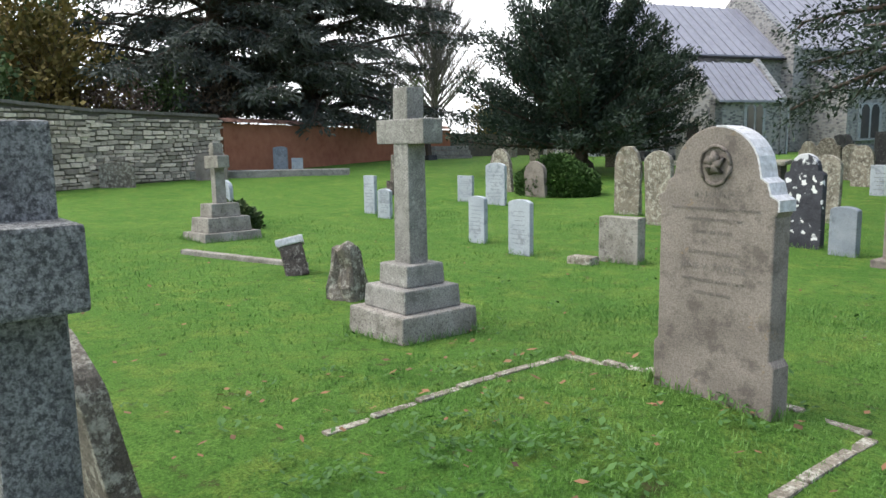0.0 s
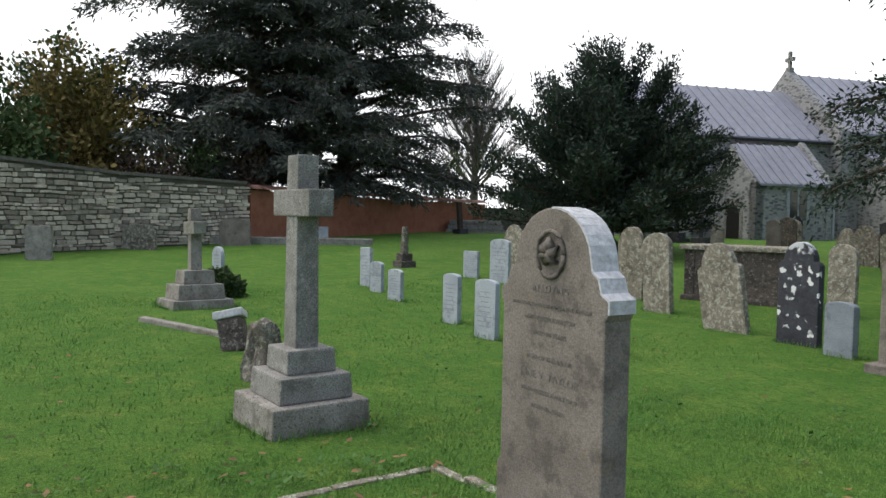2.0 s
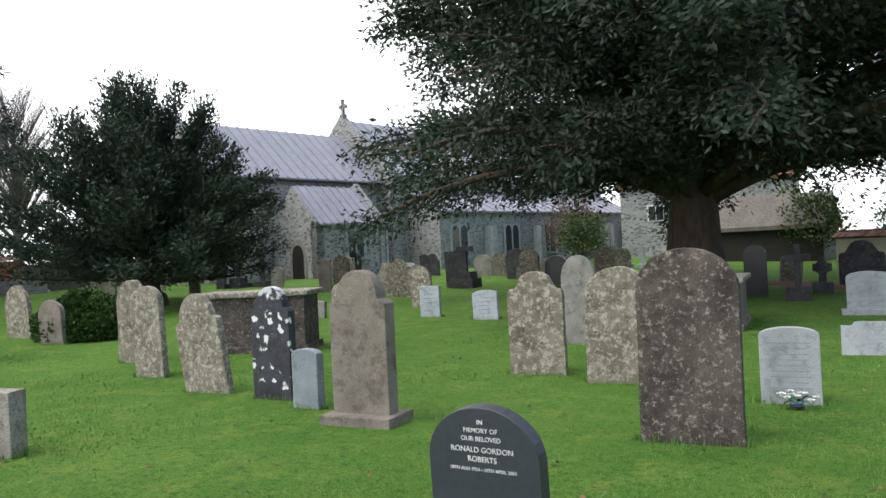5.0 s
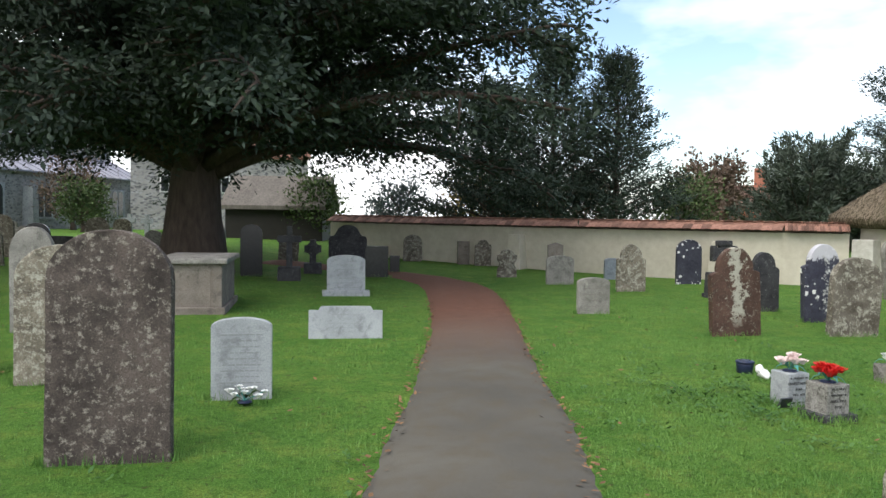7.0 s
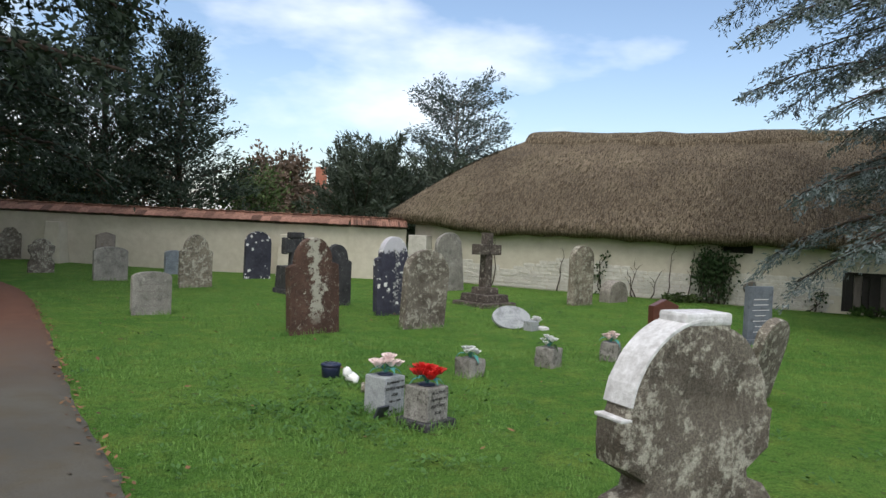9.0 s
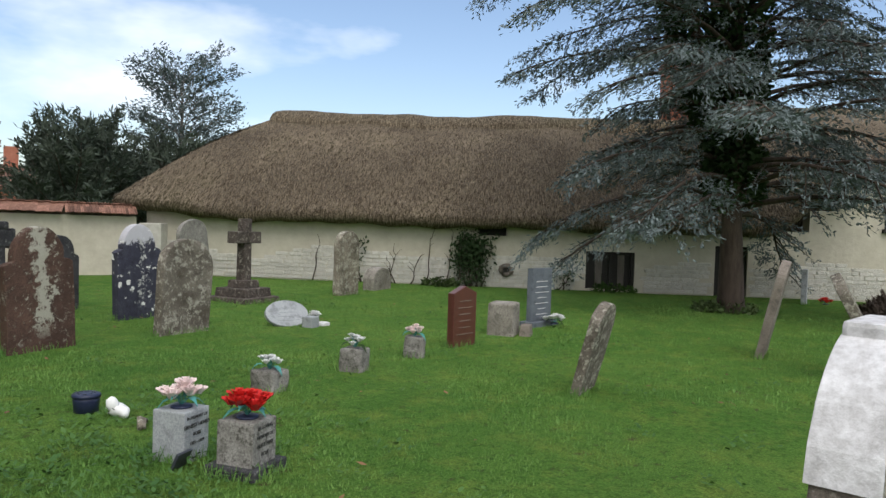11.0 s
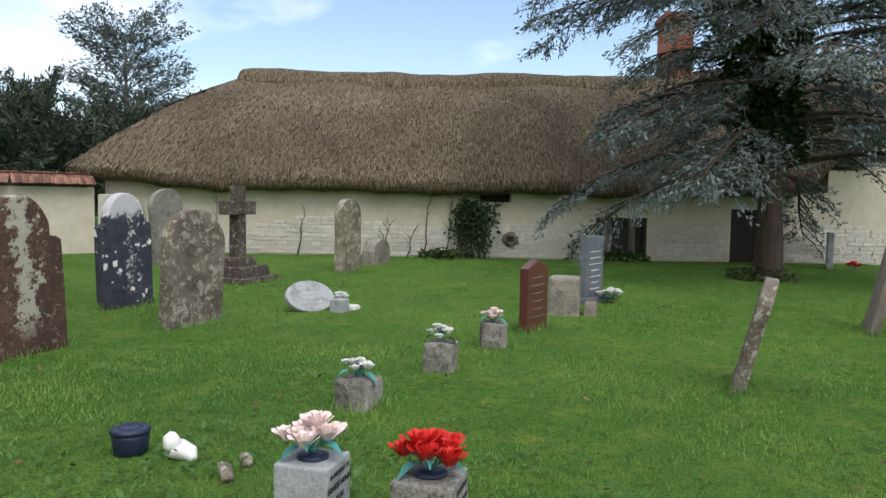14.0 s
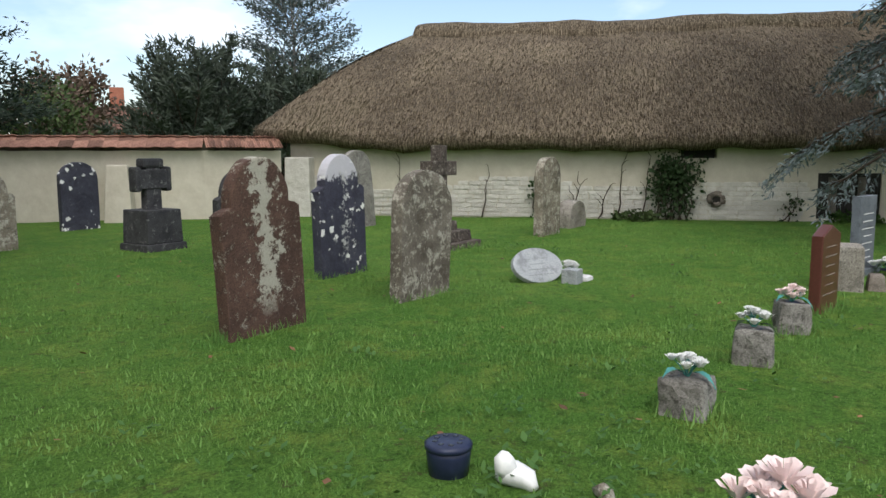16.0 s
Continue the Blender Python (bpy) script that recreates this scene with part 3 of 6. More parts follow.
# ---- ground and path ----
def ground_sheet():
    def axis(lo, hi, step, far):
        a = list(np.arange(lo, hi + 0.01, step))
        return [-far, -300, -120] + a + [120, 300, far]
    xs, ys = axis(-60, 50, 0.5, 1500), axis(-40, 80, 0.5, 1500)
    verts = [(x, y, height(x, y) + 0.025 * noise.noise(Vector((x * 0.6, y * 0.6, 0)))) for y in ys for x in xs]
    n = len(xs)
    faces = [(j * n + i, j * n + i + 1, (j + 1) * n + i + 1, (j + 1) * n + i) for j in range(len(ys) - 1) for i in range(n - 1)]
    return tagged(raw("ground", verts, faces, M_GRASS, None, True), "lush green mown churchyard lawn with bare patches", "lawn", kind="structure")


ground_sheet()
# left and right edge of the path, from the near end to the bend
EDGES = [((-1.8, -6), (0.2, -6)), ((-1.1, -2), (0.7, -2)), ((-0.5, 1.5), (1.15, 1.4)), ((0.3, 5.5), (1.88, 5.5)), ((0.75, 7.5), (2.3, 7.3)), ((1.1, 9.05), (2.55, 8.9)), ((1.53, 11.1), (2.95, 11)),
         ((2.05, 13.9), (3.55, 13.8)), ((2.45, 16.9), (4.1, 16.8)), ((2.7, 19.2), (4.45, 19.3)), ((2.75, 20.8), (4.45, 21.2)), ((2.5, 22), (3.95, 22.9)), ((1.9, 23.2), (2.9, 24.4)), ((0.6, 24.6), (1.4, 25.9)), ((-2, 27), (-1.2, 28.4))]


def path_strip():
    lanes, verts = 9, []
    rows = []
    for k in range(len(EDGES) - 1):
        (a, b), (c, d) = EDGES[k], EDGES[k + 1]
        for s in range(12):
            t = s / 12
            rows.append((Vector(a).lerp(Vector(c), t), Vector(b).lerp(Vector(d), t)))
    for j, (a, b) in enumerate(rows):
        for i in range(lanes):
            k = i / (lanes - 1)
            p = a.lerp(b, k)
            edge = 0.05 * noise.noise(Vector((j * 0.7, i * 3, 5))) if i in (0, lanes - 1) else 0
            verts.append((p.x + edge, p.y, height(p.x, p.y) + 0.03 + 0.03 * (1 - (2 * k - 1) ** 2) - (0.03 if i in (0, lanes - 1) else 0)))
    faces = [(j * lanes + i, j * lanes + i + 1, (j + 1) * lanes + i + 1, (j + 1) * lanes + i) for j in range(len(rows) - 1) for i in range(lanes - 1)]
    return tagged(raw("path", verts, faces, M_ASPHALT, None, True), "worn asphalt footpath with leaf-stained surface through the lawn", "footpath", kind="structure")


path_strip()


def on_path(x, y):
    for (a, b), (c, d) in zip(EDGES, EDGES[1:]):
        if a[1] <= y < c[1]:
            t = (y - a[1]) / (c[1] - a[1])
            return a[0] + (c[0] - a[0]) * t - 0.02 < x < b[0] + (d[0] - b[0]) * t + 0.02
    return False


# ---- thatched barn ----
BARN = pose(18.8, 12.2, 0, 0, 0, -67.07)


def pierced(bm, x0, x1, z0, z1, y0, y1, holes):
    """A wall as boxes round its openings (x0, x1, z0, z1)."""
    xs = sorted({x0, x1, *(v for h in holes for v in h[:2])})
    zs = sorted({z0, z1, *(v for h in holes for v in h[2:])})
    for a, b in zip(xs, xs[1:]):
        for c, d in zip(zs, zs[1:]):
            if not any(h[0] <= (a + b) / 2 <= h[1] and h[2] <= (c + d) / 2 <= h[3] for h in holes):
                box(bm, a, b, y0, y1, c, d)
    bmesh.ops.remove_doubles(bm, verts=bm.verts, dist=0.0005)
    bmesh.ops.recalc_face_normals(bm, faces=bm.faces)
    return bm


def eave(s):
    k = min(1, max(0, (s - 7.0) / 2.2))
    return 1.76 + 1.6 * k * k * (3 - 2 * k) + 0.03 * math.sin(s * 1.3) + max(0, (-6 - s)) * 0.06


def ridge_z(s):
    k = min(1, max(0, (s - 4.5) / 4))
    return 4.8 + 0.03 * math.sin(s * 0.9) + 0.45 * k


def barn():
    top = empty("thatched_barn", BARN, "long cream limewashed barn under a weathered brown thatched roof", "barn", kind="structure")
    holes = [(0.0, 0.74, 1.32, 1.55), (2.76, 3.98, 0.06, 1.01), (5.95, 6.75, 0.0, 1.25), (10.04, 11.4, 1.8, 2.99)]
    part("wall", pierced(bmesh.new(), -8.8, 8.2, -0.3, 1.66, 0, 0.45, holes[:3]), M_PLASTER, top, "cream limewashed plaster wall")
    part("wall", boxes((8.2, 8.9, 0, 0.45, -0.3, 2.2), (8.9, 9.5, 0, 0.45, -0.3, 2.75)), M_PLASTER, top)
    part("wall", pierced(bmesh.new(), 9.5, 15.5, -0.3, 3.2, 0, 0.45, holes[3:]), M_PLASTER, top)
    part("wall", boxes((-8.8, -8.35, 0.45, 8.0, -0.3, 1.7)), M_PLASTER, top)
    part("wall", boxes((-8.8, 15.5, 8.0, 8.4, -0.3, 1.7)), M_PLASTER, top)
    part("wall", boxes((15.05, 15.5, 0.45, 8.0, -0.3, 1.9)), M_PLASTER, top)
    # thatch: eave to ridge in front, hipped at the near end
    ns, nr = 110, 22
    for back in (False, True):
        verts, faces = [], []
        for layer in (0, 1):
            for j in range(nr + 1):
                r = j / nr
                for i in range(ns + 1):
                    left = -9.5 + r * 3.2
                    s = left + (16.2 - left) * i / ns
                    e, g = eave(s) if not back else 1.7, ridge_z(s)
                    y = -0.5 + r * 4.5
                    z = e + (g - e) * (r + 0.09 * math.sin(math.pi * r))
                    lump = 0.035 * noise.noise(Vector((s * 0.9, r * 3, 2))) + 0.02 * noise.noise(Vector((s * 6, r * 9, 4)))
                    z += lump + (0.0 if layer == 0 else -0.27 - 0.02 * math.sin(s * 5))
                    if layer == 1:
                        y += 0.14
                    if layer == 0 and j == 0:
                        z -= 0.08
                    verts.append((s, 8 - y if back else y, z))
        n, half = ns + 1, (ns + 1) * (nr + 1)
        for j in range(nr):
            for i in range(ns):
                q = j * n + i
                faces.append((q, q + 1, q + n + 1, q + n))
                faces.append((half + q, half + q + n, half + q + n + 1, half + q + 1))
        for i in range(ns):
            faces.append((i, half + i, half + i + 1, i + 1))
        for i in (0, ns):
            for j in range(nr):
                q = j * n + i
                faces.append((q, q + n, half + q + n, half + q))
        raw("thatch", verts, faces, M_THATCH, top, True)
    # loose ends of straw over the front slope
    g = np.random.default_rng(14)
    n = 42000
    rr = g.uniform(0.0, 0.95, n)
    ss = (-9.5 + rr * 3.2) + g.uniform(0, 1, n) * (16.0 - (-9.5 + rr * 3.2))
    ee, gg = np.array([eave(q) for q in ss]), np.array([ridge_z(q) for q in ss])
    hz = ee + (gg - ee) * (rr + 0.09 * np.sin(math.pi * rr))
    lo = np.stack([ss, -0.5 + rr * 4.5, hz + 0.045], axis=1)
    L = g.uniform(0.08, 0.26, n)[:, None]
    dn = np.stack([g.normal(0, 0.16, n), np.full(n, -0.8), np.full(n, -0.55) + g.uniform(-0.05, 0.25, n)], axis=1)
    wd = np.stack([g.uniform(0.004, 0.011, n), np.zeros(n), np.zeros(n)], axis=1)
    tagged(quads("straw", np.stack([lo - wd, lo + wd, lo + dn * L + wd * 0.4, lo + dn * L - wd * 0.4], axis=1), M_STRAW, top), kind="stuff")
    # hip end
    verts, faces = [], []
    for j in range(13):
        r = j / 12
        for i in range(15):
            y = -0.5 + r * 4.5 + (9 - 9 * r) * i / 14
            e = eave(-9.5)
            verts.append((-9.5 + r * 3.2, y, e + (ridge_z(-6) - e) * (r + 0.09 * math.sin(math.pi * r)) + 0.03 * noise.noise(Vector((y, r * 4, 7)))))
    for j in range(12):
        for i in range(14):
            q = j * 15 + i
            faces.append((q, q + 15, q + 16, q + 1))
    raw("thatch_hip", verts, faces, M_THATCH, top, True)
    # ridge capping with a soft scalloped edge
    verts, faces = [], []
    prof = [(-0.75, -0.36), (-0.72, -0.22), (-0.35, 0.02), (0, 0.13), (0.35, 0.02), (0.72, -0.22), (0.75, -0.36)]
    n = 120
    for i in range(n + 1):
        s = -6.6 + (16.3 + 6.6) * i / n
        for k, (dy, dz) in enumerate(prof):
            sc = 1 + (0.12 * math.sin(s * 2.2) if k in (0, 1, 5, 6) else 0)
            verts.append((s, 4 + dy * sc, ridge_z(s) + dz * sc + 0.03 * noise.noise(Vector((s * 1.5, k, 0))) + 0.03 * math.sin(s * 1.9)))
    for i in range(n):
        for k in range(6):
            q = i * 7 + k
            faces.append((q, q + 7, q + 8, q + 1))
    faces.append(tuple(range(7)))
    raw("ridge_cap", verts, faces, M_THATCH, top, True)
    # openings
    part("vent_panel", boxes((0.02, 0.72, 0.2, 0.26, 1.3, 1.55)), M_TIMBER, top, "dark vent opening below the eave")
    hatch = part("hatch", boxes((2.76, 2.84, 0.06, 0.2, 0.06, 1.01), (3.9, 3.98, 0.06, 0.2, 0.06, 1.01), (2.84, 3.9, 0.06, 0.2, 0.93, 1.01), (3.35, 3.42, 0.08, 0.2, 0.06, 0.93), bevel=0.006), M_TIMBER, top, "weathered black timber hatch frame")
    for a, b in ((2.84, 3.35), (3.42, 3.9)):
        for k in range(3):
            w = (b - a) / 3
            part("plank", boxes((a + k * w + 0.004, a + (k + 1) * w - 0.004, 0.14, 0.18, 0.06, 0.93), bevel=0.005), M_GREYBARK if k == 1 else M_TIMBER, hatch)
    door = part("low_door", boxes((5.95, 6.03, 0.1, 0.2, 0, 1.25), (6.67, 6.75, 0.1, 0.2, 0, 1.25), (6.03, 6.67, 0.1, 0.2, 1.17, 1.25), bevel=0.005), M_TIMBER, top, "low dark timber door")
    for k in range(4):
        part("plank", boxes((6.03 + k * 0.16, 6.185 + k * 0.16, 0.15, 0.19, 0, 1.17), bevel=0.004), M_TIMBER, door)
    win = part("window", boxes((9.98, 10.08, -0.03, 0.15, 1.74, 3.05), (11.36, 11.46, -0.03, 0.15, 1.74, 3.05), (10.08, 11.36, -0.03, 0.15, 2.95, 3.05), (10.67, 10.77, -0.02, 0.15, 1.8, 2.95), bevel=0.008), M_TIMBER, top, "black-framed cottage casement window")
    part("sill", boxes((9.92, 11.52, -0.1, 0.12, 1.7, 1.8), bevel=0.01), M_TIMBER, win)
    for a, b in ((10.08, 10.67), (10.77, 11.36)):
        for i in range(3):
            for j in range(3):
                w, h = (b - a) / 3, 1.15 / 3
                part("pane", boxes((a + i * w + 0.012, a + (i + 1) * w - 0.012, 0.06, 0.066, 1.8 + j * h + 0.012, 1.8 + (j + 1) * h - 0.012)), M_GLASS, win)
        part("glazing_bars", boxes(*[(a + i * (b - a) / 3 - 0.01, a + i * (b - a) / 3 + 0.01, 0.05, 0.08, 1.8, 2.95) for i in (1, 2)], *[(a, b, 0.05, 0.08, 1.8 + j * 1.15 / 3 - 0.01, 1.8 + j * 1.15 / 3 + 0.01) for j in (1, 2)]), M_TIMBER, win)
        part("curtain", boxes((a, b, 0.25, 0.27, 2.1, 2.95)), M_CURTAIN, win, "pale curtain behind glass")
    part("lintel_beam", boxes((8.55, 10.0, -0.03, 0.1, 2.42, 2.5), bevel=0.01), M_TIMBER, top, "dark timber beam across the plaster")
    # chimney stack
    ch = part("chimney", boxes((5.3, 6.1, 3.7, 4.5, 4.6, 6.7), bevel=0.01), M_BRICK, top, "red brick chimney stack")
    part("chimney_cap", boxes((5.22, 6.18, 3.62, 4.58, 6.45, 6.6), bevel=0.01), M_BRICK, ch)
    # rough stones showing through the lower limewash
    r = random.Random(4)
    made = 0
    shared = []
    for k in range(8):
        bm = bmesh.new()
        box(bm, -0.5, 0.5, -0.5, 0.5, -0.5, 0.5, bevel=0.18)
        for v in bm.verts:
            v.co += Vector([r.uniform(-0.07, 0.07) for _ in range(3)])
        o = bm_object("stone", bm, M_LIMESTONE)
        shared.append(o.data)
        bpy.data.objects.remove(o)
    z, rv, rf = 0.02, [], []
    while z < 1.0:
        s = -8.7
        while s < 15.2:
            w = r.uniform(0.16, 0.42)
            top_z = 0.72 + 0.4 * noise.noise(Vector((s * 0.4, 3, 0)))
            if z < top_z and not any(h[0] - w < s < h[1] + 0.02 and h[2] < 1.2 for h in holes):
                m = Matrix.LocRotScale((s + w / 2, 0.0, z + 0.05), None, (w * 0.95, 0.02 + r.random() * 0.045, 0.09))
                if made < 300:
                    o = new("stone", shared[made % 8])
                    o.parent = top
                    o.matrix_basis = m
                else:
                    base, me = len(rv), shared[made % 8]
                    rv += [m @ v.co for v in me.vertices]
                    rf += [tuple(base + k for k in p.vertices) for p in me.polygons]
                made += 1
            s += w
        z += 0.1
    if rv:
        tagged(raw("stones", rv, rf, M_LIMESTONE, top), kind="stuff")
    return top


barn()


def twiggy(name, m, label, seed, n, h, spread, mat, leaf=None, leafn=0):
    """Thin stems trained up a wall, with a few leaves."""
    r = random.Random(seed)
    rng = np.random.default_rng(seed)
    top = empty(name, m, label, "climber")
    v, f, pts = [], [], []
    for i in range(n):
        p = Vector((r.uniform(-spread, spread) * 0.4, 0, 0))
        path = [p.copy()]
        lean = r.uniform(-0.2, 0.2)
        for k in range(7):
            p = p + Vector((lean * 0.15 + r.uniform(-0.06, 0.06), r.uniform(-0.015, 0.015), h / 7 * r.uniform(0.7, 1.15)))
            path.append(p.copy())
            if k > 1 and r.random() < 0.7:
                e = p + Vector((r.uniform(-0.3, 0.3) * spread, r.uniform(-0.08, 0.02), r.uniform(0.05, 0.25)))
                tube(v, f, [p, p.lerp(e, 0.5) + Vector((0, 0, 0.03)), e], [0.008, 0.006, 0.003], 3)
                pts += [p.lerp(e, q) for q in (0.4, 0.7, 1)]
            pts.append(p.copy())
        tube(v, f, path, [0.018 * (1 - 0.1 * k) for k in range(8)], 5)
    tagged(raw("stems", v, f, M_BARK, top, True), kind="stuff")
    if leaf:
        a = np.array(pts)
        tagged(quads("leaves", leaf_quads(rng, a, np.tile([0, -0.5, -0.6], (len(a), 1)), 0.09, 0.035, leafn, 0.09), leaf, top), kind="stuff")
    return top


for k, (s, h, n, lf) in enumerate(((-6.4, 1.4, 1, 0), (-4.1, 1.35, 1, 0), (-3.2, 1.0, 2, 3), (-1.9, 0.8, 2, 0), (-1.35, 1.35, 1, 0), (-0.75, 1.4, 1, 0), (-2.3, 0.9, 1, 0), (2.0, 0.5, 2, 2), (-7.6, 1.2, 1, 0))):
    twiggy("wall_climber", BARN @ pose(s, -0.07, 0), "bare twiggy climber trained up the cream barn wall", 20 + k, n, h, 0.6, M_BARK, M_IVY if lf else None, lf)
for s in (-0.35, 0.0):
    twiggy("ivy_clump", BARN @ pose(s, -0.12, 0), "dark green ivy clump growing up the barn wall", int(50 + s * 10), 6, 1.25, 0.55, M_BARK, M_IVY, 7)
hole = empty("wall_patch", BARN @ pose(0.75, -0.03, 0.45), "round broken patch of rubble in the barn wall", "wall damage")
vv, ff = [], []
tube(vv, ff, [Vector((math.cos(a) * 0.14, -0.02, math.sin(a) * 0.12)) for a in np.linspace(0, 2 * math.pi, 13)], [0.06] * 13, 6, 0.2)
raw("rim", vv, ff, M_TAN, hole, True)
# black block inside the rim: its colour stands for the shade of a hollow
part("hollow", boxes((-0.12, 0.12, -0.02, 0.03, -0.1, 0.1), bevel=0.02), M_TIMBER, hole)


# ---- boundary walls ----
def run_wall(name, pts, tops, thick, mat, label):
    """A wall along plan points, its foot in the ground and its top at the given heights."""
    verts, faces = [], []
    n = 24
    prof = []
    for (a, b), (za, zb) in zip(zip(pts, pts[1:]), zip(tops, tops[1:])):
        for i in range(n):
            t = i / n
            prof.append((Vector(a).lerp(Vector(b), t), za + (zb - za) * t))
    prof.append((Vector(pts[-1]), tops[-1]))
    for i, (p, z) in enumerate(prof):
        d = (prof[min(i + 1, len(prof) - 1)][0] - prof[max(i - 1, 0)][0]).normalized()
        nn = Vector((d.y, -d.x)) * thick / 2
        for q in (p + nn, p - nn):
            verts += [(q.x, q.y, height(q.x, q.y) - 0.3), (q.x, q.y, z + 0.02 * noise.noise(Vector((i * 0.5, 0, 0))))]
    for i in range(len(prof) - 1):
        a, b = i * 4, i * 4 + 4
        faces += [(a, b, b + 1, a + 1), (a + 2, a + 3, b + 3, b + 2), (a + 1, b + 1, b + 3, a + 3)]
    faces += [(0, 1, 3, 2), (len(verts) - 4, len(verts) - 2, len(verts) - 1, len(verts) - 3)]
    return tagged(raw(name, verts, faces, mat), label, "wall", kind="structure"), prof


def tile_mesh():
    bm = bmesh.new()
    prof = [(-0.5, 0.0), (-0.32, 0.1), (-0.1, 0.12), (0.12, 0.02), (0.34, -0.02), (0.5, 0.0)]
    a = [[bm.verts.new((x, y, z * 0.35 + dz)) for x, z in prof] for y, dz in ((-0.5, 0), (0.5, 0), (0.5, 0.05), (-0.5, 0.05))]
    for p, q in ((0, 1), (1, 2), (2, 3), (3, 0)):
        for i in range(5):
            bm.faces.new((a[p][i], a[q][i], a[q][i + 1], a[p][i + 1]))
    bmesh.ops.recalc_face_normals(bm, faces=bm.faces)
    o = bm_object("tile", bm, M_TILE)
    me = o.data
    bpy.data.objects.remove(o)
    return me


TILE = tile_mesh()


def coping(wall, prof, sides, width, rise, limit, step=0.2):
    """Two courses of clay tiles down each side of a wall's top; the nearest are single pieces."""
    me, made, rest = TILE, 0, []
    tv = np.array([v.co for v in me.vertices])
    tf = [tuple(p.vertices) for p in me.polygons]
    rv, rf = [], []
    r = random.Random(8)
    for (p, z), (q, z2) in zip(prof, prof[1:]):
        d = q - p
        ln = d.length
        k = max(1, round(ln / step))
        d.normalize()
        yaw = math.degrees(math.atan2(d.y, d.x))
        for i in range(k):
            c = p.lerp(q, (i + 0.5) / k)
            zz = z + (z2 - z) * (i + 0.5) / k
            for side in sides:
                for course in (0, 1):
                    off = width * (0.14 + 0.5 * course)
                    nn = Vector((d.y, -d.x)) * side
                    m = pose(c.x + nn.x * off, c.y + nn.y * off, zz + rise * (0.9 - 0.75 * (off / width)) + r.uniform(-0.008, 0.008), 0, 0, yaw + r.uniform(-2, 2))
                    tiltm = Matrix.Rotation(math.atan2(rise * 0.85, width) * side, 4, "X")
                    m = m @ tiltm @ Matrix.Diagonal((ln / k * 1.02, width * 0.62, 0.35, 1))
                    if made < limit:
                        o = new("tile", me)
                        o.parent = wall
                        o.matrix_basis = m
                        made += 1
                    else:
                        base = len(rv)
                        rv += [m @ Vector(v) for v in tv]
                        rf += [tuple(base + w for w in f) for f in tf]
    if rv:
        tagged(raw("tiles", rv, rf, M_TILE, wall), kind="stuff")


w1, prof1 = run_wall("wall_north", [(15.0, 20.3), (13.6, 21.2), (8.6, 25.95), (3.6, 30.4), (0.8, 32.9)], [1.5, 1.5, 1.5, 1.52, 1.55], 0.4, M_PLASTER, "cream limewashed boundary wall with red tile coping")
part_cap, _ = run_wall("wall_coping_bed", [(15.0, 20.3), (13.6, 21.2), (8.6, 25.95), (3.6, 30.4), (0.8, 32.9)], [1.66, 1.66, 1.66, 1.68, 1.71], 0.1, M_MORTAR, "mortar bed under the tile coping")
part_cap.parent = w1
del part_cap["category"], part_cap["kind"]
coping(w1, prof1, (-1, 1), 0.5, 0.3, 290)
for x, y in ((7.2, 26.95), (12.2, 22.2)):
    b = empty("wall_buttress", pose(x, y, height(x, y), 0, 0, -43), "sloping cream limewashed wall buttress", "buttress", kind="structure")
    part("buttress_body", boxes((-0.3, 0.3, -0.6, 0.05, -0.2, 1.2), taper=0.3, bevel=0.03), M_PLASTER, b)
corner = empty("gate_pier", pose(15.25, 19.9, 0, 0, 0, -60), "old cream limewashed pier at the barn corner", "pier", kind="structure")
part("pier_body", boxes((-0.3, 0.3, -0.3, 0.3, -0.2, 1.35), taper=0.06, bevel=0.03), M_LIMESTONE, corner)

w2, prof2 = run_wall("wall_west", [(-28.0, -22), (-29.0, -8), (-29.9, -1.0), (-31.5, 3.8), (-32.5, 9.3)], [3.5, 3.42, 3.35, 3.0, 2.85], 0.5, M_MORTAR, "old coursed rubble garden wall with weathered coping")
cap, _ = run_wall("coping", [(-28.0, -22), (-29.0, -8), (-29.9, -1.0), (-31.5, 3.8), (-32.5, 9.3)], [3.6, 3.52, 3.45, 3.1, 2.95], 0.72, M_GREYBARK, "dark weathered coping")
for v in cap.data.vertices:
    if v.index % 2 == 0:
        v.co.z = cap.data.vertices[v.index + 1].co.z - 0.12
cap.parent = w2
del cap["category"], cap["kind"]


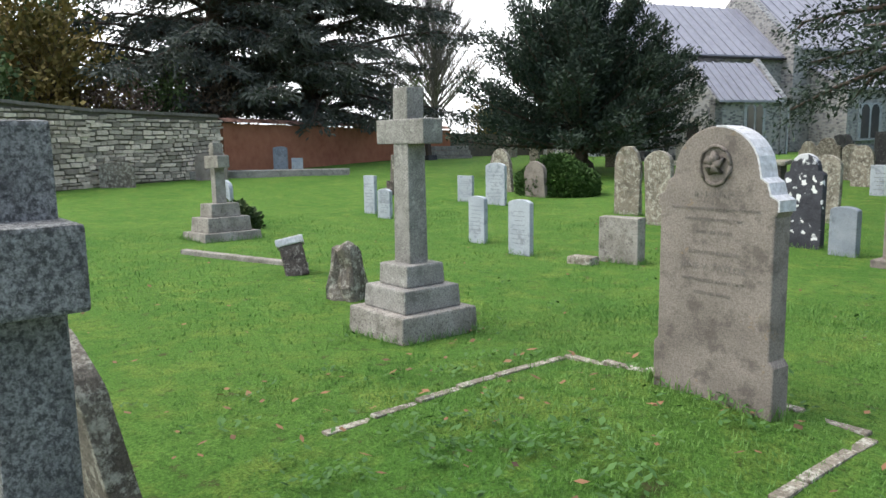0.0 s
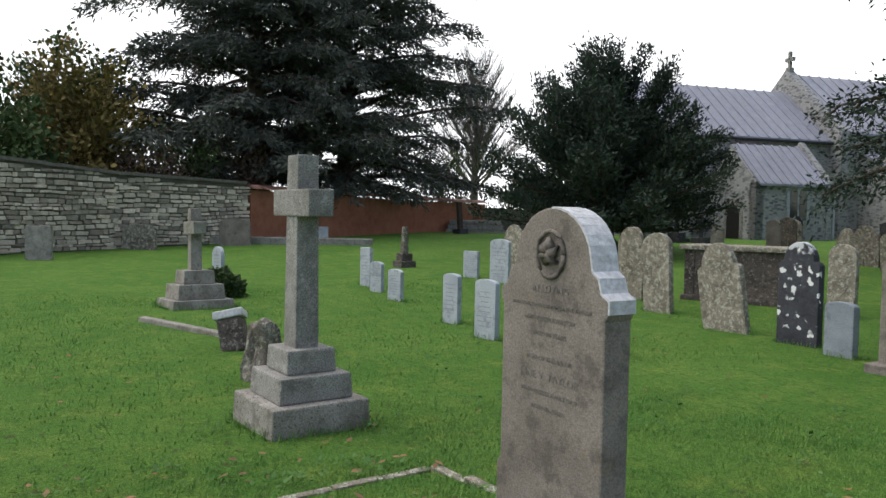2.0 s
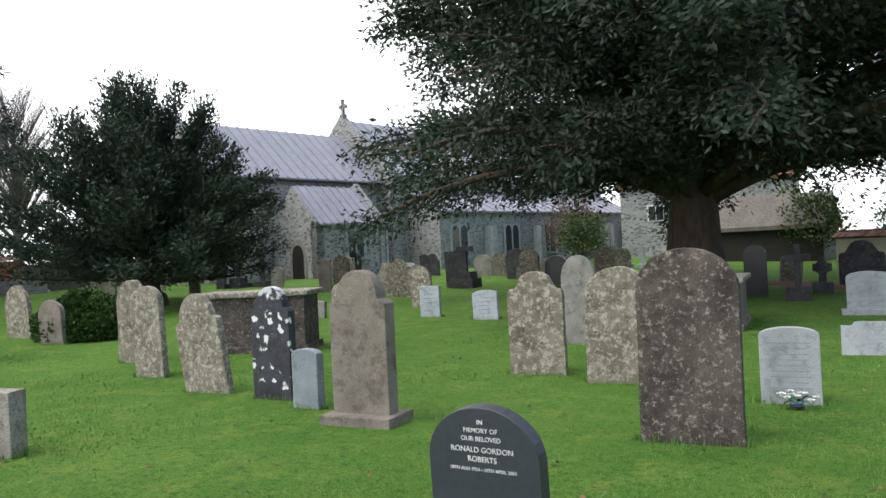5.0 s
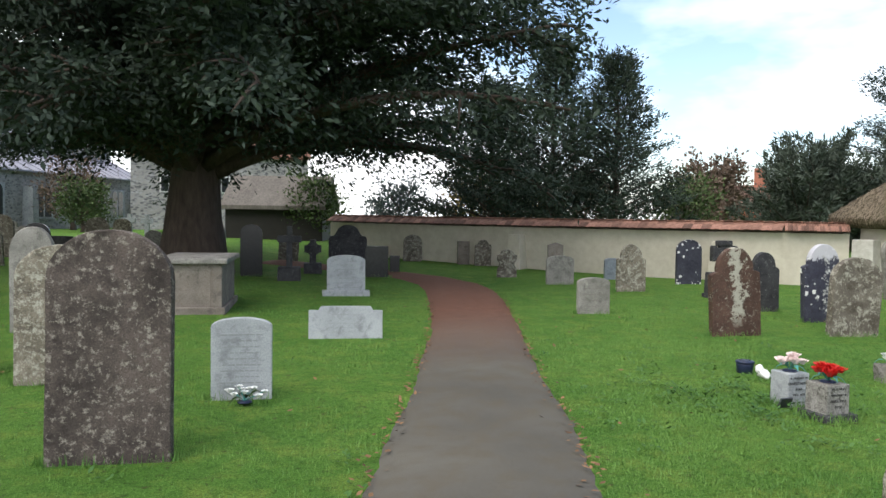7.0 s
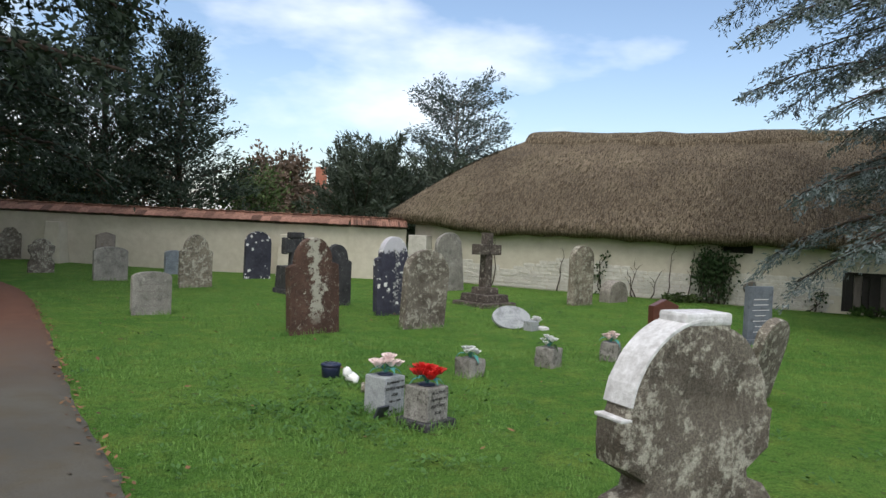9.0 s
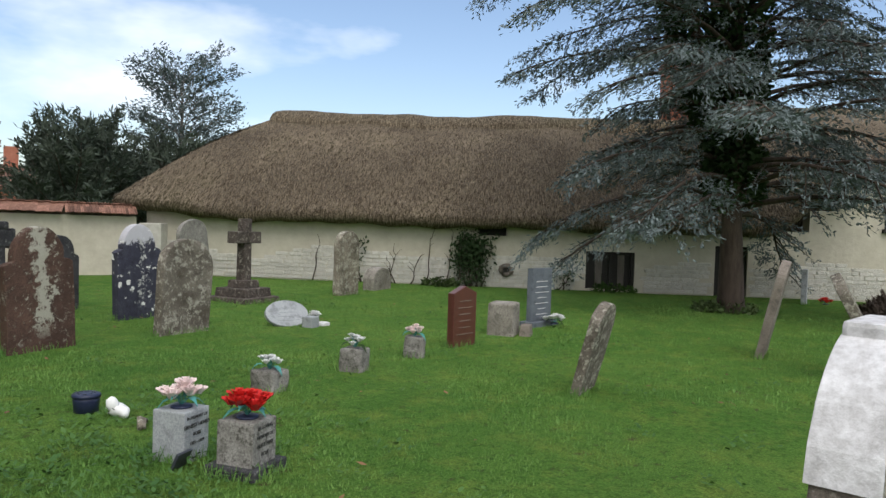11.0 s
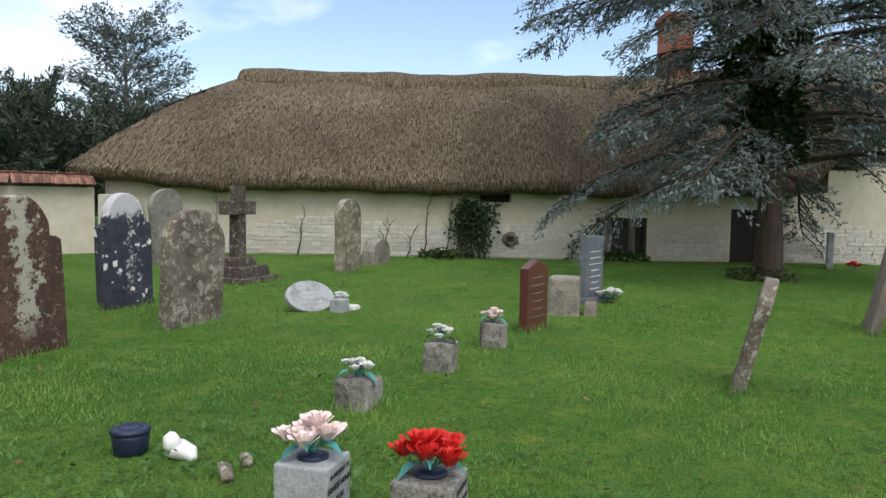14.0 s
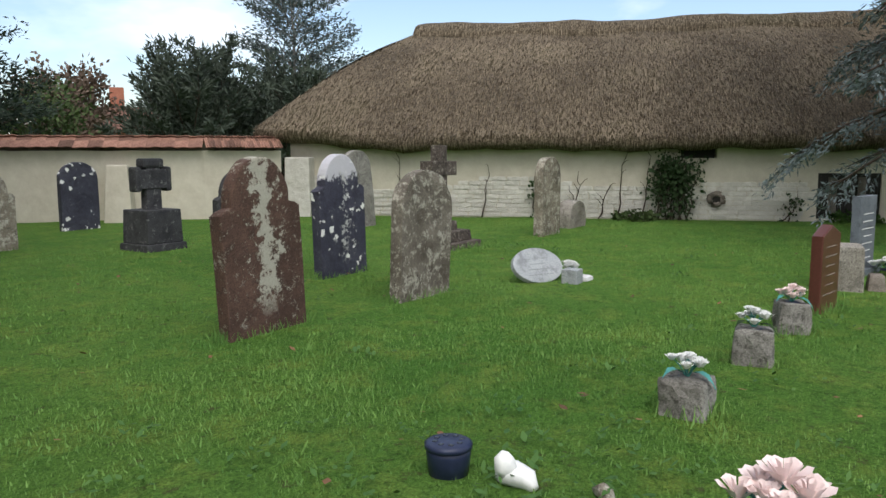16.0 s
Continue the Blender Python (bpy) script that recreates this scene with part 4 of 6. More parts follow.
def rubble(wall, pts, tops, limit):
    r = random.Random(5)
    shared = []
    for k in range(10):
        bm = bmesh.new()
        box(bm, -0.5, 0.5, -0.5, 0.5, -0.5, 0.5, bevel=0.12)
        for v in bm.verts:
            v.co += Vector([r.uniform(-0.08, 0.08) for _ in range(3)])
        o = bm_object("stone", bm, M_RUBBLE)
        shared.append(o.data)
        bpy.data.objects.remove(o)
    rv, rf, made = [], [], 0
    for (a, b), (za, zb) in reversed(list(zip(zip(pts, pts[1:]), zip(tops, tops[1:])))):
        a, b = Vector(a), Vector(b)
        ln, d = (b - a).length, (b - a).normalized()
        nn = Vector((d.y, -d.x)) * 0.25
        z = 0.0
        while z < 3.4:
            hh = r.uniform(0.09, 0.2)
            s = 0.0
            while s < ln:
                w = r.uniform(0.16, 0.55)
                c = a + d * min(s + w / 2, ln) + nn
                zz = height(c.x, c.y) + z + 0.16 * noise.noise(Vector((s * 0.28, z * 0.8, 3))) + 0.04 * noise.noise(Vector((s * 1.5, z * 2, 8)))
                if zz + hh < za + (zb - za) * s / ln - 0.02:
                    m = pose(c.x, c.y, zz + hh / 2, 0, 0, math.degrees(math.atan2(d.y, d.x))) @ Matrix.Rotation(r.uniform(-0.07, 0.07), 4, "Y") @ Matrix.Diagonal((w * r.uniform(0.82, 0.95), r.uniform(0.05, 0.2), hh * r.uniform(0.6, 0.95), 1))
                    me = shared[r.randrange(10)]
                    if made < limit:
                        o = new("stone", me)
                        o.parent = wall
                        o.matrix_basis = m
                        made += 1
                    else:
                        base = len(rv)
                        rv += [m @ v.co for v in me.vertices]
                        rf += [tuple(base + k for k in p.vertices) for p in me.polygons]
                s += w
            z += hh
    tagged(raw("stones", rv, rf, M_RUBBLE, wall), kind="stuff")


rubble(w2, [(-29.0, -8), (-29.9, -1.0), (-31.5, 3.8), (-32.5, 9.3)], [3.42, 3.35, 3.0, 2.85], 290)
w3, prof3 = run_wall("wall_cob", [(-32.5, 9.5), (-36.6, 20.5), (-38.5, 27)], [2.6, 2.45, 2.4], 0.45, M_COB, "red cob wall with broken tile coping")
coping(w3, prof3, (1,), 0.45, 0.22, 120, 0.24)
w4, prof4 = run_wall("wall_low", [(-38.5, 27), (-36, 40), (-33, 46)], [2.2, 1.9, 1.8], 0.4, M_MORTAR, "low dark ivy-grown rubble wall")


# ---- church ----
CH = pose(-23.97, 33.69, 0.55, 0, 0, math.degrees(math.atan2(0.95, 0.31)))


def gable(x, y0, y1, z0, ze, zr, thick=0.5, over=0.0):
    """A gable wall across y at x, as an outline in y and z."""
    bm = bmesh.new()
    mid = (y0 + y1) / 2
    pts = [(y0 - over, z0), (y1 + over, z0), (y1 + over, ze), (mid, zr), (y0 - over, ze)]
    f = bm.faces.new([bm.verts.new((x, y, z)) for y, z in pts])
    r = bmesh.ops.extrude_face_region(bm, geom=[f])
    for v in r["geom"]:
        if isinstance(v, bmesh.types.BMVert):
            v.co.x += thick
    bmesh.ops.recalc_face_normals(bm, faces=bm.faces)
    return bm


def roof_slope(parent, x0, x1, y0, z0, y1, z1, seams):
    """A lead roof slope with standing seams."""
    bm = bmesh.new()
    vs = [(x0, y0, z0), (x1, y0, z0), (x1, y1, z1), (x0, y1, z1)]
    lo = [bm.verts.new(v) for v in vs]
    hi = [bm.verts.new((a, b, c + 0.12)) for a, b, c in vs]
    bm.faces.new(hi), bm.faces.new(lo[::-1])
    for i in range(4):
        bm.faces.new((lo[i], lo[(i + 1) % 4], hi[(i + 1) % 4], hi[i]))
    bmesh.ops.recalc_face_normals(bm, faces=bm.faces)
    o = part("roof", bm, M_LEAD, parent, "grey lead roof with standing seams")
    L = math.hypot(y1 - y0, z1 - z0)
    for i in range(seams):
        x = x0 + (x1 - x0) * (i + 0.5) / seams
        m = Matrix.Translation((x, y0, z0 + 0.14)) @ Matrix.Rotation(math.atan2(z1 - z0, y1 - y0), 4, "X")
        part("seam", box(bmesh.new(), -0.05, 0.05, 0, L, -0.04, 0.05, m=m), M_LEAD, o)


def arch_window(parent, x, y, z0, w, h, lights, facing="front"):
    top = part("window", prism([(-w / 2 - 0.14, 0), (w / 2 + 0.14, 0), (w / 2 + 0.14, h + 0.14), (-w / 2 - 0.14, h + 0.14)] if lights > 1 else outline("gothic", w + 0.3, h + 0.15)[2:], 0.12, 0.02), M_PALE, parent, "pale dressed stone window surround")
    top.matrix_basis = pose(x, y, z0, 0, 0, 0 if facing == "front" else -90)
    lw = w / lights
    for i in range(lights):
        g = outline("gothic", lw * 0.78, h)
        g = [(px, max(0.0, pz)) for px, pz in g]
        pane = part("pane", prism(g, 0.03), M_GLASS, top)
        pane.matrix_basis = pose(-w / 2 + lw * (i + 0.5), -0.065, 0.05)
    part("sill", boxes((-w / 2 - 0.2, w / 2 + 0.2, -0.14, 0.05, -0.1, 0.0), bevel=0.02), M_PALE, top)


def church():
    top = empty("church", CH, "grey flint and stone parish church with lead roofs", "church")
    # vestry: local x along the church, y away from the viewer, z up
    part("wall", boxes((0, 4.7, 0, 0.5, -0.8, 3.2)), M_CHURCH, top, "grey coursed stone wall")
    part("wall", gable(0, 0.0, 4.2, -0.8, 3.15, 5.3), M_CHURCH, top)
    part("gable_wall", gable(4.5, 0.0, 4.2, -0.8, 3.3, 5.6, 0.35, 0.1), M_CHURCH, top)
    roof_slope(top, 0.1, 4.55, -0.25, 2.98, 2.1, 5.2, 8)
    roof_slope(top, 0.1, 4.55, 4.4, 2.98, 2.1, 5.2, 1)
    part("drainpipe", boxes((4.95, 5.07, -0.1, 0.02, -0.6, 3.2), bevel=0.02), M_PALE, top)
    arch_window(top, 2.65, -0.03, 1.15, 1.2, 1.7, 2)
    d = part("door", prism([(px, max(0, pz)) for px, pz in outline("gothic", 1.0, 2.0)], 0.1), M_TIMBER, top, "dark pointed oak door")
    d.matrix_basis = pose(-0.02, 1.7, 0.0, 0, 0, -90)
    ds = part("door_surround", prism([(px, max(0, pz)) for px, pz in outline("gothic", 1.5, 2.3)], 0.1), M_GREY, top, "pointed stone door arch")
    ds.matrix_basis = pose(0.02, 1.7, 0.0, 0, 0, -90)
    # chancel
    part("wall", boxes((-3.5, 8.6, 4.2, 4.8, -0.8, 6.0)), M_CHURCH, top)
    part("gable_wall", gable(-3.9, 4.2, 12.0, -0.8, 6.1, 9.9), M_CHURCH, top)
    part("wall", boxes((-3.5, 8.6, 11.4, 12.0, -0.8, 6.0)), M_CHURCH, top)
    roof_slope(top, -3.5, 8.7, 3.95, 5.9, 8.1, 9.4, 17)
    roof_slope(top, -3.5, 8.7, 12.25, 5.9, 8.1, 9.4, 1)
    part("eaves_gutter", boxes((-3.5, 8.6, 3.78, 3.92, 5.78, 5.92), bevel=0.03), M_TIMBER, top)
    part("buttress", boxes((-2.2, -1.5, 3.3, 4.2, -0.8, 3.4), taper=0.12), M_CHURCH, top)
    # nave, taller, with a cross on its gable
    part("gable_wall", gable(8.6, 3.4, 12.8, -0.8, 6.6, 11.0, 0.6, 0.15), M_CHURCH, top)
    part("wall", boxes((9.2, 34, 3.4, 4.0, -0.8, 6.5)), M_CHURCH, top)
    part("wall", boxes((9.2, 34, 12.2, 12.8, -0.8, 6.5)), M_CHURCH, top)
    part("gable_wall", gable(33.6, 3.4, 12.8, -0.8, 6.6, 11.0, 0.6), M_CHURCH, top)
    roof_slope(top, 9.2, 33.8, 3.1, 6.35, 8.1, 10.6, 30)
    roof_slope(top, 9.2, 33.8, 13.1, 6.35, 8.1, 10.6, 1)
    fin = part("finial_cross", boxes((8.8, 9.0, 8.0, 8.2, 10.9, 12.2), (8.8, 9.0, 7.72, 8.48, 11.55, 11.8), (8.72, 9.08, 7.9, 8.3, 10.8, 11.15), bevel=0.03), M_GREY, top, "carved stone gable cross")
    # side aisle with windows
    part("wall", boxes((10.2, 34, 0.6, 1.2, -0.8, 3.9)), M_CHURCH, top)
    part("wall", boxes((10.2, 10.8, 1.2, 3.4, -0.8, 5.0)), M_CHURCH, top)
    roof_slope(top, 10.0, 34.2, 0.3, 3.8, 3.5, 5.4, 24)
    for x in (12, 17.5, 22, 26, 30.5):
        arch_window(top, x, 0.57, 0.9, 1.6, 2.0, 2)
    for x in (14.5, 20, 24, 28.2, 32.5):
        part("buttress", boxes((x, x + 0.6, -0.2, 0.62, -0.8, 2.9), taper=0.15), M_PALE, top)
    return top


church()


def house(name, m, w, d, ze, zr, wall, roof, label, windows=(), chimneys=()):
    top = empty(name, m, label, "house")
    part("wall", boxes((0, w, 0, d, -1, ze)), wall, top)
    part("gable", gable(0, 0, d, ze, ze, zr, 0.4), wall, top)
    part("gable", gable(w - 0.4, 0, d, ze, ze, zr, 0.4), wall, top)
    for y0 in (-0.3, d + 0.3):
        bm = bmesh.new()
        vs = [(-0.2, y0, ze - 0.1), (w + 0.2, y0, ze - 0.1), (w + 0.2, d / 2, zr), (-0.2, d / 2, zr)]
        lo, hi = [bm.verts.new(v) for v in vs], [bm.verts.new((a, b, c + 0.2)) for a, b, c in vs]
        bm.faces.new(hi), bm.faces.new(lo[::-1])
        for i in range(4):
            bm.faces.new((lo[i], lo[(i + 1) % 4], hi[(i + 1) % 4], hi[i]))
        bmesh.ops.recalc_face_normals(bm, faces=bm.faces)
        part("roof", bm, roof, top)
    for x, z in windows:
        win = part("window", boxes((x - 0.6, x + 0.6, -0.06, 0.02, z, z + 1.2), bevel=0.02), M_LETTER, top, "pale window frame")
        part("pane", boxes((x - 0.5, x - 0.03, -0.09, -0.05, z + 0.08, z + 1.1)), M_GLASS, win)
        part("pane", boxes((x + 0.03, x + 0.5, -0.09, -0.05, z + 0.08, z + 1.1)), M_GLASS, win)
    for x in chimneys:
        part("chimney", boxes((x - 0.45, x + 0.45, d / 2 - 0.4, d / 2 + 0.4, zr - 0.6, zr + 1.5), bevel=0.03), M_BRICK, top, "brick chimney stack")
    return top


house("stone_house", pose(-12.5, 56, 0.7, 0, 0, 4), 12, 7, 5.2, 8.2, M_CHURCH, M_TILE, "grey stone house beyond the churchyard wall", ((2.5, 2.6), (6, 2.6), (9.3, 2.6)))
house("lychgate", pose(-4.5, 41, 0.3, 0, 0, -12), 5, 3.5, 1.9, 3.4, M_TIMBER, M_GREYBARK, "low dark timber shelter with a stone-tiled roof")
house("brick_house", pose(30, 54, 0, 0, 0, -30), 11, 7, 3.0, 4.5, M_BRICK, M_TILE, "distant red brick house with a tiled roof", (), (3, 7.5))
house("brick_outhouse", pose(40, 46, 0, 0, 0, -30), 7, 6, 2.6, 4.3, M_BRICK, M_TILE, "distant low red brick outhouse")


# ---- trees ----
YEWLEAF = dict(twigs=4.2, twig=1.3, rise=(-0.3, 0.5), sag=0.18, per=7, len=0.3, wid=0.03, each=4, spread=0.09, wood=4)
tree("yew_tree", -3.4, 23.9, "huge ancient dark green yew with a broad drooping crown", 3, 9.5, 0.92, 190, M_YEW, M_BARK,
     dict(YEWLEAF, twigs=4.8, twig=1.7, rise=(-0.5, 0.6), len=0.21, wid=0.041, each=6, per=8, sag=0.24, spread=0.25),
     lambda u, r: (2.6 + u * 9.0, 0.45 + 0.36 * u + r.uniform(-0.2, 0.22), (11.5 - 1.4 * u * u) * r.uniform(0.66, 1.03), 0.6 + r.uniform(-0.1, 0.35)))
tree("yew_tree", -21.0, 19.4, "dark bushy yew with upswept spiky branches", 7, 3.0, 0.4, 125, M_YEW, M_BARK,
     dict(YEWLEAF, twigs=5, twig=0.8, rise=(0.0, 0.8), sag=0.0, len=0.2, wid=0.034, per=7, each=5, spread=0.13),
     lambda u, r: (0.9 + u * 2.4, 0.0 + 1.3 * u + r.uniform(-0.15, 0.2), (4.9 - 0.5 * u) * r.uniform(0.75, 1.1), r.uniform(-0.3, 0.05)))
FIR = dict(twigs=3.8, twig=1.9, rise=(-0.2, 0.2), sag=0.35, per=7, len=0.36, wid=0.045, each=5, spread=0.12, wood=3)
for k, (x, y, h) in enumerate(((-39.2, 12.4, 21), (-39.3, 17.8, 24))):
    tree("conifer", x, y, "tall dark conifer with tiered drooping branches behind the wall", 11 + k, h, 0.62, 118, M_DARKFIR, M_BARK, FIR,
         lambda u, r, h=h: (2.2 + u * (h - 3), 0.25 + r.uniform(-0.2, 0.25), (9.3 * (1 - u * 0.42)) * r.uniform(0.5, 1.12), 0.6), "conifers behind the garden wall")
tree("bare_tree", -48.5, 34.0, "bare grey deciduous tree with fine twigs", 15, 11, 0.36, 80, M_GREYTREE, M_GREYBARK,
     dict(twigs=5, twig=1.9, rise=(0.2, 1.0), sag=-0.2, per=2, len=0.1, wid=0.01, each=1, spread=0.1, wood=1),
     lambda u, r: (2.5 + u * 8, 0.75 + 0.5 * u + r.uniform(-0.2, 0.2), 6.2 * (1 - 0.4 * u), 0.1), bare=True)
tree("cedar_tree", 17.4, 5.9, "blue-grey cedar with long drooping branches before the barn", 21, 11.5, 0.23, 125, M_BLUEFIR, M_BARK,
     dict(twigs=6.0, twig=1.15, rise=(-0.25, 0.15), sag=0.28, per=8, len=0.12, wid=0.016, each=6, spread=0.05, wood=2),
     lambda u, r: (1.9 + u * 9.0, 0.2 + 0.25 * u + r.uniform(-0.15, 0.2), (4.8 + 1.0 * u) * r.uniform(0.5, 1.12), 0.85 - 0.25 * u))
ivy = empty("ivy_on_cedar", pose(17.4, 5.9, 3.0), "dark ivy wrapped round the cedar trunk", "ivy")
rng = np.random.default_rng(5)
ap, az = rng.uniform(0, 6.283, 900), rng.uniform(0, 5.5, 900)
cl = np.stack([np.cos(ap) * 0.4, np.sin(ap) * 0.4, az - 0.8], axis=1)
# a second stem leans away from the trunk and is ivy-clad too
stem = np.stack([np.cos(ap) * 0.42 - 0.13 * az, np.sin(ap) * 0.42 + 0.36 * az, az * 1.25 - 0.4], axis=1)
sv, sf = [], []
tube(sv, sf, [Vector((0, 0, -0.6)), Vector((-0.13, 0.36, 0.85)), Vector((-0.4, 1.05, 3.3)), Vector((-0.7, 1.95, 6.4))], [0.17, 0.15, 0.11, 0.06], 8, 0.1)
raw("stem", sv, sf, M_BARK, ivy, True)
cl = np.concatenate([cl, stem])
ap = np.concatenate([ap, ap])
tagged(quads("leaves", leaf_quads(rng, cl, np.stack([np.cos(ap), np.sin(ap), -0.4 + 0 * ap], axis=1), 0.14, 0.06, 5, 0.08), M_IVY, ivy), kind="stuff")
for k, (x, y, h) in enumerate(((7.6, 33.0, 7.2), (10.0, 32.1, 8.8), (12.6, 31.7, 8.5))):
    tree("fir_tree", x, y, "dark blue-green fir behind the boundary wall", 31 + k, h, 0.2, 75, M_YEW, M_BARK, dict(FIR, twig=1.2, len=0.2, wid=0.03, each=6, rise=(-0.1, 0.5), sag=0.1),
         lambda u, r, h=h: (0.8 + u * (h - 1.2), 0.35 + 0.75 * u + r.uniform(-0.1, 0.2), 3.3 * (1 - u * 0.86) * r.uniform(0.8, 1.15), 0.3), "firs behind the wall")
for k, (x, y, s) in enumerate(((22.0, 32.0, 0.85), (25.4, 30.6, 0.75))):
    tree("yew_bush", x, y, "dark green upswept yew beyond the tiled wall", 41 + k, 2.5 * s, 0.25, 60, M_DULLYEW, M_BARK, dict(YEWLEAF, twigs=5, twig=0.9, rise=(0, 0.7), sag=0, len=0.3, wid=0.035),
         lambda u, r, s=s: ((0.4 + u * 2) * s, 0.2 + 1.0 * u + r.uniform(-0.1, 0.2), 4.4 * s * r.uniform(0.8, 1.1), -0.1), "yews beyond the tiled wall")
tree("feathery_tree", 28.0, 32.4, "airy grey-green tree rising behind the barn", 47, 8, 0.22, 48, M_GREYTREE, M_GREYBARK,
     dict(twigs=3.4, twig=1.2, rise=(-0.1, 0.3), sag=0.1, per=6, len=0.22, wid=0.035, each=5, spread=0.14, wood=1),
     lambda u, r: (2 + u * 6, 0.6 + 0.3 * u + r.uniform(-0.2, 0.2), 4.0 * (1 - u * 0.35) * r.uniform(0.7, 1.1), 0.4))
BROAD = dict(twigs=4, twig=1.1, rise=(-0.1, 0.7), sag=0, per=5, len=0.2, wid=0.06, each=3, spread=0.24, wood=2)
broad = ((-36, 8.0, 5.5, M_SHRUB), (-36.5, 3.5, 8.5, M_AUTUMN), (-38, -2, 9.5, M_SHRUB), (-35.5, -3, 6, M_SHRUB), (-37, -8, 9, M_AUTUMN), (-34.5, 6.0, 4.4, M_RUSSET), (-36.5, 10.5, 4.8, M_RUSSET), (-40, -5, 11, M_AUTUMN),
         (-34.5, 0.5, 6.0, M_SHRUB), (-42, 4, 10.5, M_SHRUB), (-43, 27, 5.5, M_SHRUB), (-41, 33, 4.2, M_AUTUMN), (-47, 40, 5.5, M_SHRUB), (-36, 44, 3.2, M_RUSSET), (0, 40.5, 3.6, M_SHRUB), (4, 38, 3.4, M_GREYTREE), (7.5, 37, 4.2, M_AUTUMN),
         (10, 35, 3.6, M_AUTUMN), (17, 34, 4.2, M_SHRUB), (14, 39, 5, M_RUSSET), (19.5, 38, 4.6, M_RUSSET), (24, 44, 6.2, M_RUSSET), (-15, 52, 5, M_RUSSET), (-13, 47, 3.0, M_SHRUB), (-22, 66, 8, M_SHRUB), (30, 40, 5, M_SHRUB), (-31, 52, 6, M_SHRUB))
for k, (x, y, h, m) in enumerate(broad):
    tree("shrub" if h < 6 else "broadleaf_tree", x, y, {"green_leaves": "dense green leafy growth beyond the churchyard wall", "autumn_leaves": "yellowing autumn foliage beyond the churchyard wall", "russet_leaves": "brown half-bare shrub beyond the churchyard wall"}.get(m.name, "grey-green leafy shrub beyond the wall"),
         60 + k, h * 0.55, 0.05 + h * 0.022, 26 if h < 6 else 40, m, M_BARK, BROAD if h < 6 else dict(BROAD, len=0.26, wid=0.09),
         lambda u, r, h=h: (h * (0.12 + 0.42 * u), 0.3 + 0.8 * u + r.uniform(-0.2, 0.2), h * 0.42 * r.uniform(0.75, 1.1), 0.1), "trees and shrubs beyond the walls")


def bush(x, y, rx, ry, h, mat, label, seed, n=2600, name="clipped_bush"):
    top = empty(name, pose(x, y, height(x, y)), label, "bush")
    g = np.random.default_rng(seed)
    a, b = g.uniform(0, 6.283, n), g.uniform(0, 1, n)
    k = g.uniform(0.8, 1.0, n) ** 0.5
    sh = np.clip(1.25 * np.cos(b * 1.45), 0, 1)
    p = np.stack([np.cos(a) * rx * sh * k, np.sin(a) * ry * sh * k, b * h * k], axis=1)
    d = np.stack([np.cos(a), np.sin(a), 0.6 + 0 * a], axis=1)
    v, f = [], []
    for i in range(5):
        t = i * 1.256
        tube(v, f, [Vector((0, 0, -0.05)), Vector((math.cos(t) * rx * 0.3, math.sin(t) * ry * 0.3, h * 0.4)), Vector((math.cos(t) * rx * 0.6, math.sin(t) * ry * 0.6, h * 0.75))], [0.05, 0.03, 0.01], 5)
    tagged(raw("stems", v, f, M_BARK, top, True), kind="stuff")
    tagged(quads("leaves", leaf_quads(g, p, d, 0.09, 0.035, 8, 0.04), mat, top), kind="stuff")
    return top


bush(-16.15, 12.7, 1.25, 1.0, 1.1, M_BOX, "low clipped green box bush among old headstones", 3)
bush(-15.6, 2.6, 0.5, 0.4, 0.5, M_SHRUB, "small dark evergreen shrub beside a stone cross", 4, 500, "small_shrub")
bush(13.9, 25.2, 0.7, 0.5, 0.45, M_SHRUB, "weedy green clump at the foot of the wall", 6, 500, "weed_clump")

for k, (x, y, a, h) in enumerate(((18.4, 13.0, 0.5, 0.15), (20.2, 9.0, 0.6, 0.14), (17.4, 6.0, 0.7, 0.14))):
    bush(x, y, a, a * 0.8, h, M_SHRUB if k % 2 == 0 else M_BOX, "low broad-leaved weeds growing in the lawn", 80 + k, 90, "weed_patch")

# ---- headstones, nearest first ----
OLD, NEW_ROW, FAR = "old lichened headstones", "small white headstones", "distant headstones by the church"
tay = empty("headstone", pose(-3.43, 0.13, height(-3.43, 0.13), 0, 0, -4), "tan shouldered headstone with carved rose and white bird lime", "headstone", OLD)
W, H = 0.8, 1.74
half = [(0.41, -0.25), (0.41, 0.3), (0.38, 0.34), (0.38, 1.2), (0.4, 1.24), (0.4, 1.3), (0.35, 1.33), (0.33, 1.4), (0.29, 1.43), (0.28, 1.48)]
arch = [(0.28 * math.cos(a), 1.46 + 0.28 * math.sin(a)) for a in np.linspace(0.15, math.pi - 0.15, 15)]
shape = half + arch + [(-x, z) for x, z in reversed(half)]
part("slab", prism(shape, 0.15, 0.012), M_TAN, tay)
rim = half[3:] + arch[:8]
bm = bmesh.new()
for (xa, za), (xb, zb) in zip(rim[1:], rim[2:]):
    a, b = Vector((xa, 0, za)), Vector((xb, 0, zb))
    L = (b - a).length
    m = Matrix.Translation((a + b) / 2) @ Matrix.Rotation(-math.atan2(zb - za, xb - xa), 4, "Y")
    box(bm, -L / 2 - 0.004, L / 2 + 0.004, -0.075, 0.077, -0.004, 0.006, m=m)
part("bird_lime", bm, M_CHALK, tay, "white crust along the top edge")
v, f = [], []
tube(v, f, [Vector((math.cos(t) * 0.1, -0.08, 1.5 + math.sin(t) * 0.12)) for t in np.linspace(0, 6.283, 21)], [0.012] * 21, 6)
